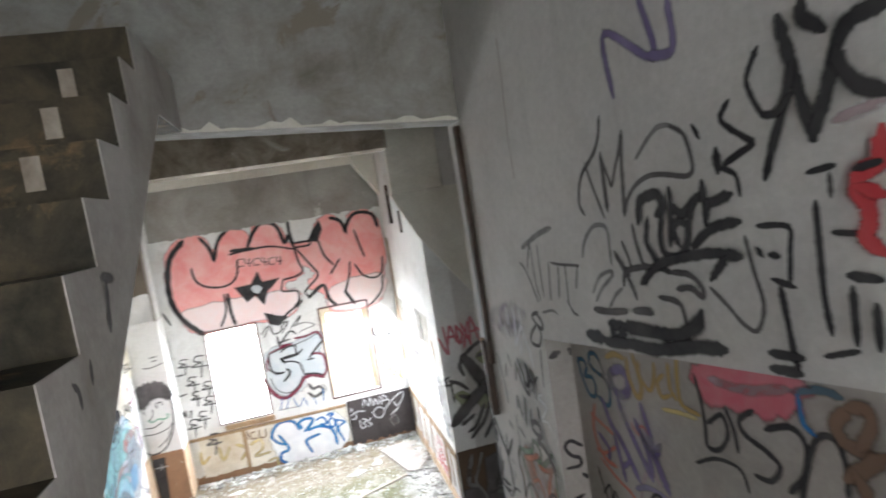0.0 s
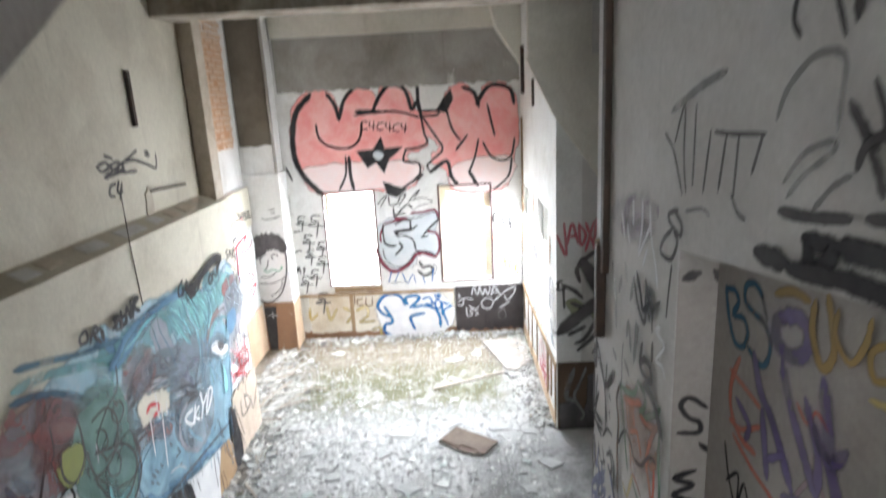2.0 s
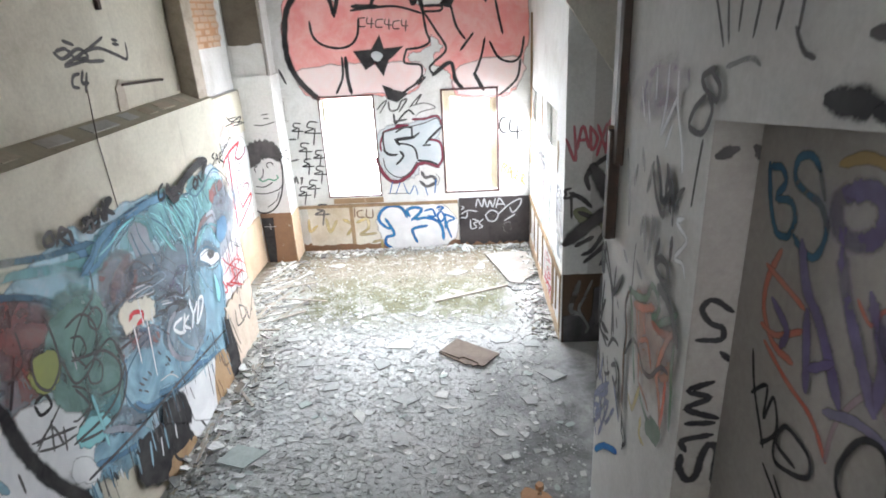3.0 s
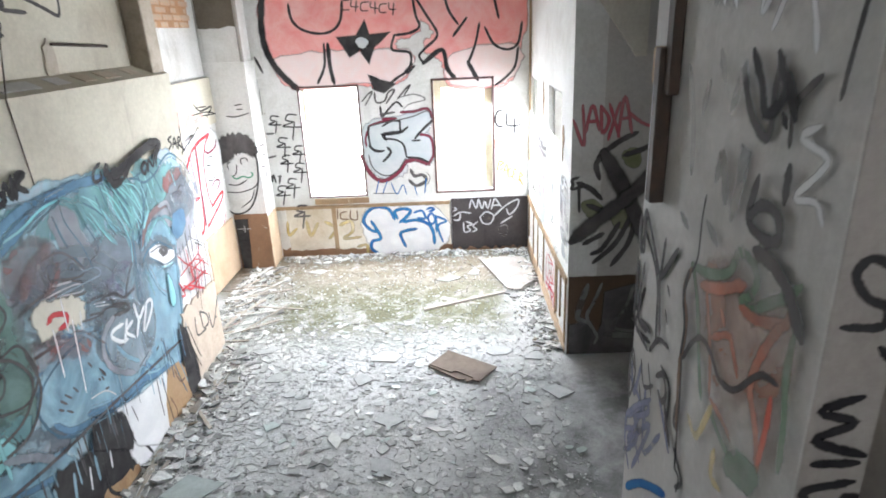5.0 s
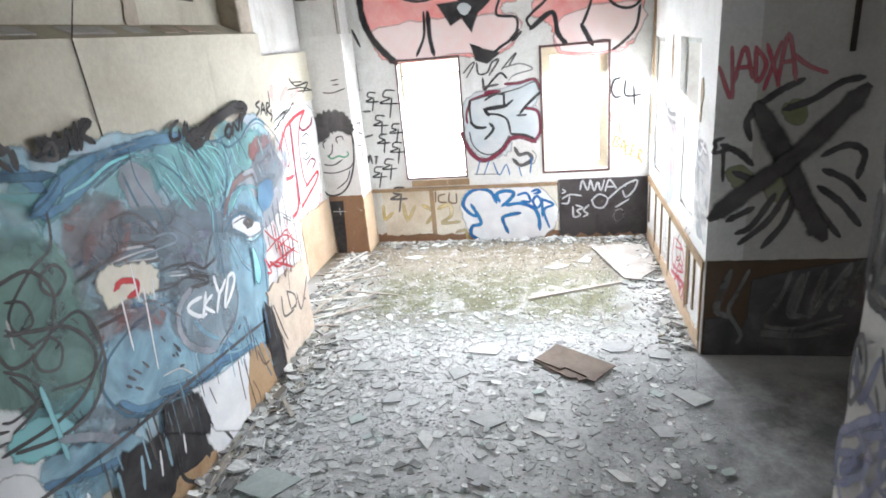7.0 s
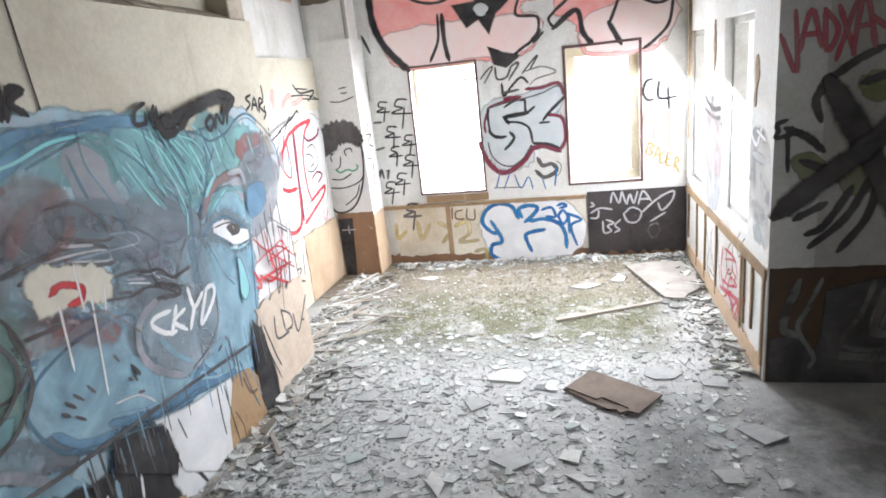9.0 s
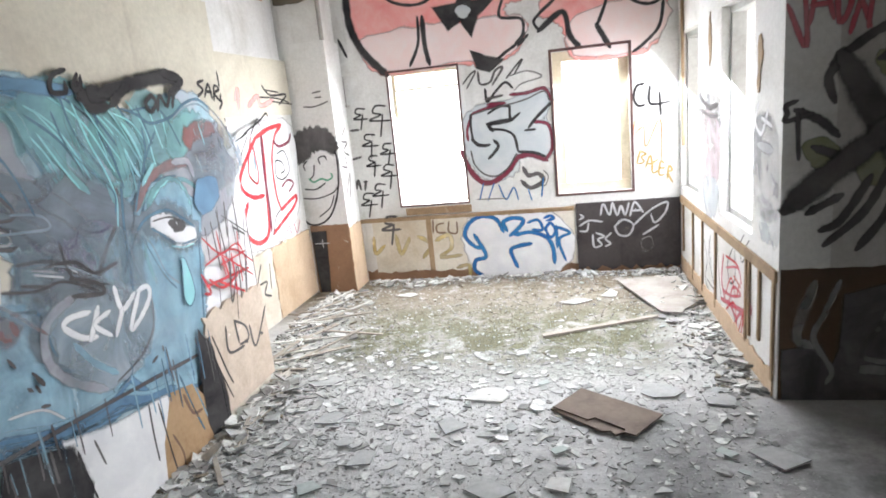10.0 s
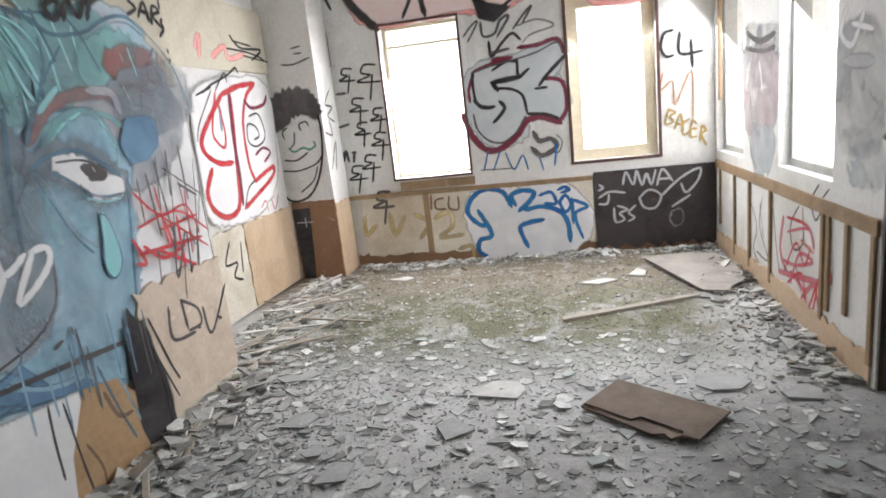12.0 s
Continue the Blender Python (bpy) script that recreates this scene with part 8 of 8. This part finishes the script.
tag.line(GREEN, 0.02, (-2.14, 1.29), (-2.09, 1.25), (-2, 1.28), (-1.93, 1.26), (-1.87, 1.29), (-1.88, 1.33))
tag.line(BLACK, 0.014, (-1.96, 2.18), (-1.87, 2.19))
tag.line(BLACK, 0.014, (-1.94, 2.13), (-1.87, 2.13))
tag.line(BLACK, 0.014, (-2.08, 2.05), (-1.96, 2.04), (-1.8, 2.08))
tag = Graffito("black patch and pale cross on the pier's foot", "P")
tag.fill(BLACK, (-2.2, 0.697), (-2.05, 0.697), (-2.06, 0.301), (-2.09, 0), (-2.17, -0.007), (-2.18, 0.309), straight=True)
tag.line(GREYW, 0.012, (-2.18, 0.566), (-2.01, 0.565))
tag.line(GREYW, 0.012, (-2.09, 0.61), (-2.09, 0.52))
tag = Graffito("thin paint drips under the mural's hem", "M")
drip = random.Random(8)
for i in range(55):
    u, v = drip.uniform(4.0, 6.55), drip.uniform(0.58, 0.74)
    tag.line(drip.choice((RIBBON, DKBLUE, GREYD, SKY, GREYD)), drip.uniform(0.006, 0.018), (u, v), (u + drip.uniform(-0.01, 0.01), v - drip.uniform(0.08, 0.3)))


# ---- loose things on the floor ----
def shard_material(name, a, b, c):
    m, nt, bs = nodes_of(name)
    geo = nt.nodes.new("ShaderNodeNewGeometry")
    col = ramp(nt, geo.outputs["Random Per Island"], [(0.0, a), (0.5, b), (0.85, tuple((x + y) / 2 for x, y in zip(b, c))), (1.0, c)])
    col = mix(nt, ramp(nt, grain(nt, 40, 6, 0.7), [(0.35, (0.65,) * 3), (0.65, (1.0,) * 3)]), (0, 0, 0), col, "MIX")
    nt.links.new(col, bs.inputs["Base Color"])
    bs.inputs["Roughness"].default_value = 0.75
    return m


CHIPS = shard_material("plaster_chips", (0.26, 0.255, 0.245), (0.58, 0.59, 0.57), (0.92, 0.93, 0.9))
STRAW = shard_material("straw_and_splinters", (0.1, 0.08, 0.05), (0.24, 0.2, 0.14), (0.5, 0.46, 0.38))


def scatter(name, mat, count, where, size, label, seed, long=1.0, thick=(0.002, 0.006), tilt=0.09):
    """Thousands of small flat fragments in one mesh."""
    rnd = random.Random(seed)
    verts, faces = [], []
    for _ in range(count):
        x, y = where(rnd)
        r = size[0] + (size[1] - size[0]) * rnd.random() ** 5.5
        n, rot, th = rnd.choice((3, 4, 4, 5)), rnd.uniform(0, math.tau), rnd.uniform(*thick)
        tx, ty = rnd.gauss(0, tilt), rnd.gauss(0, tilt)
        z = th + r * (abs(tx) + abs(ty)) * 0.8
        base = len(verts)
        ring = []
        for i in range(n):
            a = rot + (i + rnd.uniform(-0.3, 0.3)) * math.tau / n
            q = r * rnd.uniform(0.6, 1.15)
            ex, ey = q * math.cos(a) * long, q * math.sin(a)
            c, s = math.cos(rot), math.sin(rot)
            ring.append((ex * c - ey * s, ex * s + ey * c))
        for k in (0, 1):
            verts += [(x + a, y + b, z + a * tx + b * ty - k * th) for a, b in ring]
        faces.append(tuple(range(base, base + n)))
        faces += [(base + i, base + n + i, base + n + (i + 1) % n, base + (i + 1) % n) for i in range(n)]
    me = bpy.data.meshes.new(name)
    me.from_pydata(verts, [], faces)
    me.materials.append(mat)
    me.update()
    return tagged(new(name, me), label, "debris", kind="stuff")


def left_heavy(rnd):
    return -1.6 + 3.2 * rnd.random() ** 2.3, 4.2 + 3.5 * rnd.random()


def anywhere(rnd):
    return rnd.uniform(-1.6, 1.7), 4.1 + 5.6 * rnd.random() ** 1.5


def along_edges(rnd):
    k = rnd.random()
    if k < 0.4:
        return -1.62 + abs(rnd.gauss(0, 0.14)), rnd.uniform(4.2, 7.2)
    if k < 0.65:
        return -2.05 + abs(rnd.gauss(0, 0.25)), rnd.uniform(7.25, 9.4)
    if k < 0.85:
        return 1.7 - abs(rnd.gauss(0, 0.15)), rnd.uniform(6.95, 9.7)
    return rnd.uniform(-1.7, 1.7), 9.8 - abs(rnd.gauss(0, 0.12))


scatter("plaster_rubble", CHIPS, 9000, left_heavy, (0.005, 0.05), "grey and white plaster chips strewn over the floor", 1, 1.2)
scatter("plaster_rubble", CHIPS, 11500, anywhere, (0.002, 0.018), "small plaster crumbs all over the floor", 2, 1.2, tilt=0.15)
scatter("plaster_rubble", CHIPS, 2600, along_edges, (0.012, 0.07), "plaster chips heaped along the walls", 3, 1.3, (0.004, 0.02), 0.2)
scatter("plaster_rubble", CHIPS, 900, lambda r: (r.uniform(-1.9, 1.6), r.gauss(8.3, 0.8)), (0.004, 0.022), "pale chips lying on the moss", 6, 1.3, tilt=0.12)
scatter("splinters", STRAW, 260, along_edges, (0.012, 0.045), "brown splinters and laths along the walls", 4, 3.5, (0.004, 0.012))
scatter("straw", STRAW, 1100, lambda r: (r.uniform(-1.6, 1.6), r.gauss(8.7, 0.55)), (0.003, 0.015), "straw and small dry litter", 5, 2.6)

LATH = surface("grey_weathered_lath", (0.4, 0.36, 0.31), (0.28, 0.24, 0.2), (0.52, 0.48, 0.42), scale=5)
SHARD_WHITE = surface("white_board_shard", (0.66, 0.66, 0.63), (0.5, 0.5, 0.47), (0.4, 0.38, 0.34), scale=8, streak=False)
SHARD_GREY = surface("grey_board_shard", (0.47, 0.475, 0.47), (0.36, 0.365, 0.36), (0.55, 0.55, 0.53), scale=8, streak=False)
SHEET = surface("dusty_grey_brown_sheet", (0.4, 0.37, 0.34), (0.26, 0.23, 0.2), (0.5, 0.48, 0.45), scale=4, streak=False)
SHARD_GREEN = surface("pale_green_board_shard", (0.45, 0.5, 0.48), (0.36, 0.4, 0.38), (0.6, 0.62, 0.6), scale=8, streak=False)
SHARD_BROWN = surface("brown_hardboard", (0.2, 0.155, 0.125), (0.13, 0.1, 0.08), (0.34, 0.28, 0.23), scale=6, streak=False)


def shard(name, mat, x, y, w, d, turn, seed, label, category, t=0.008, sides=7, tilt=(0, 0), jag=0.32):
    rnd = random.Random(seed)
    pts = []
    for i in range(sides):
        a = (i + rnd.uniform(-0.25, 0.25)) * math.tau / sides
        pts.append((w / 2 * math.cos(a) * (1 + rnd.uniform(-jag, jag)), d / 2 * math.sin(a) * (1 + rnd.uniform(-jag, jag))))
    ob = prism(name, mat, pts, "z", 0, t, label=label, category=category)
    ob.matrix_world = pose(x, y, 0.004 + abs(math.sin(radians(tilt[0]))) * d / 2 + abs(math.sin(radians(tilt[1]))) * w / 2, tilt[0], tilt[1], turn)
    return ob


big = (
    (SHARD_GREEN, -1.17, 5.25, 0.5, 0.3, 20, 6), (SHARD_WHITE, -0.25, 5.72, 0.17, 0.2, 12, 5), (SHARD_GREY, 0.15, 5.95, 0.27, 0.2, 5, 6),
    (SHARD_WHITE, 0.48, 6.0, 0.2, 0.2, 15, 5), (SHARD_WHITE, 0.52, 5.82, 0.24, 0.06, -18, 4), (SHARD_GREY, 0.15, 5.39, 0.22, 0.24, 30, 6),
    (SHARD_WHITE, 0.99, 5.45, 0.18, 0.1, -35, 6), (SHARD_GREY, 1.58, 6.29, 0.26, 0.22, 0, 4), (SHARD_GREEN, 1.32, 6.32, 0.12, 0.13, 10, 4),
    (SHARD_WHITE, 0.03, 6.93, 0.3, 0.2, 8, 9), (SHARD_GREY, 1.1, 7.0, 0.36, 0.2, -10, 9), (SHARD_GREY, -0.95, 6.62, 0.24, 0.18, 15, 7),
    (SHARD_GREY, -0.16, 6.55, 0.22, 0.18, 0, 6), (SHARD_GREY, -1.2, 7.15, 0.26, 0.18, 30, 7),
    (SHARD_GREY, 1.45, 6.9, 0.22, 0.16, 20, 7), (SHARD_WHITE, 0.95, 9.0, 0.22, 0.2, 15, 6),
    (SHARD_WHITE, 0.62, 8.8, 0.35, 0.12, 8, 6), (SHARD_WHITE, -1.1, 9.2, 0.3, 0.14, 12, 6), (SHARD_GREY, -0.6, 6.2, 0.25, 0.18, 40, 6),
    (SHARD_GREEN, -0.8, 5.9, 0.2, 0.16, 70, 5), (SHARD_WHITE, 1.55, 8.1, 0.16, 0.12, 20, 5), (SHARD_GREY, 1.3, 5.9, 0.2, 0.16, 50, 6))
for i, (mat, x, y, w, d, a, n) in enumerate(big):
    tagged(shard("board_shard", mat, x, y, w * 0.9, d * 0.95, a, 100 + i, "broken piece of plasterboard lying on the floor", "rubble", sides=max(4, n - 2), tilt=(1.5, 1.0)), group="broken board pieces")
rnd = random.Random(77)
stock = [shard("plaster_piece", m, 0, 0, 0.12, 0.085, 0, 200 + i, "flat piece of fallen plaster on the floor", "rubble", t=0.006, sides=4 + i % 3, jag=0.35) for i, m in enumerate((SHARD_WHITE, SHARD_GREY, SHARD_GREEN, SHARD_GREY))]
for i in range(170):
    x, y = left_heavy(rnd) if i % 3 else anywhere(rnd)
    m = pose(x, y, 0.012, rnd.uniform(-4, 4), rnd.uniform(-4, 4), rnd.uniform(0, 360)) @ Matrix.Scale(rnd.uniform(0.3, 0.85), 4)
    src = stock[i % 4]
    if i < 4:
        src.matrix_basis = pose(x, y, 0.012, 2, 3, 40 * i)
        tagged(src, group="fallen plaster pieces")
    else:
        q = src.copy()
        scene.collection.objects.link(q)
        q.matrix_basis = m

# the brown sheet of hardboard, two layers with a torn corner
sheet = new("hardboard_sheet")
sheet.matrix_world = pose(0.755, 6.715, 0.012, 0, 0, -36)
tagged(sheet, "torn brown hardboard sheet lying on the floor", "board")
prism("top_layer", SHARD_BROWN, [(-0.27, -0.15), (-0.02, -0.155), (0.0, -0.11), (0.2, -0.12), (0.215, -0.15), (0.28, -0.14), (0.285, 0.15), (-0.275, 0.155)], "z", 0.012, 0.022, sheet)
prism("bottom_layer", SHARD_BROWN, [(-0.28, -0.165), (0.1, -0.2), (0.14, -0.165), (0.18, -0.19), (0.2, -0.14), (0.26, -0.12), (0.27, 0.14), (-0.27, 0.145)], "z", 0.0, 0.0115, sheet)
# the pale sheet in the corner
prism("fibre_sheet", SHEET, [(1.04, 9.36), (1.32, 8.4), (1.48, 8.36), (1.52, 8.45), (1.66, 8.62), (1.69, 9.1), (1.62, 9.42), (1.3, 9.46)], "z", 0.025, 0.036, label="large grey fibreboard sheet lying in the corner", category="board")
prism("plank", LATH, [(0.35, 7.93), (1.28, 8.33), (1.3, 8.38), (0.34, 7.99)], "z", 0.004, 0.022, label="long pale wooden lath on the moss", category="plank")
for i in range(26):
    y = rnd.uniform(7.3, 9.3)
    ob = boxes("lath", LATH if i % 3 else SHARD_WHITE, [(-0.5, -0.012, 0, 0.5, 0.012, 0.01)], label="thin broken lath lying by the wall", category="lath", bev=0.002)
    ob.matrix_world = pose(-1.95 + abs(rnd.gauss(0, 0.3)), y, 0.01 + rnd.uniform(0, 0.03), 0, rnd.uniform(-3, 3), rnd.gauss(35, 25)) @ Matrix.Diagonal((rnd.uniform(0.3, 0.75), rnd.uniform(0.8, 2.5), 1, 1))
    tagged(ob, group="broken laths")
for i in range(8):
    ob = boxes("lath", LATH, [(-0.3, -0.015, 0, 0.3, 0.015, 0.012)], label="broken lath at the foot of the mural wall", category="lath", bev=0.002)
    ob.matrix_world = pose(-1.58 + rnd.uniform(0, 0.12), rnd.uniform(5.0, 7.3), 0.01, 0, rnd.uniform(-4, 4), 90 + rnd.gauss(0, 12))
    tagged(ob, group="broken laths")

# broken bricks at the foot of the stairs
for i in range(6):
    ob = shard("broken_brick", BRICK, 1.2 + rnd.uniform(-0.12, 0.12), 4.72 + rnd.uniform(-0.1, 0.1), rnd.uniform(0.07, 0.14), rnd.uniform(0.06, 0.09), rnd.uniform(0, 180), 300 + i, "broken rust-brown brick lump on the floor", "rubble", t=rnd.uniform(0.03, 0.06), sides=6)
    tagged(ob, group="broken bricks")

# ---- bricks of the walls ----
boxes("brick_backing", BRICK, [(-2.28, 7.7, 3.1, -2.2765, 9.27, 4.5)], label="crumbling orange mortar behind the bare bricks", category="wall", kind="structure")
brick_course(by_name("wall_west_far"), -2.283, 7.7, 9.27, 3.1, 24, 0.25, 0.062, 0.01, ORANGE_BRICK, 12)
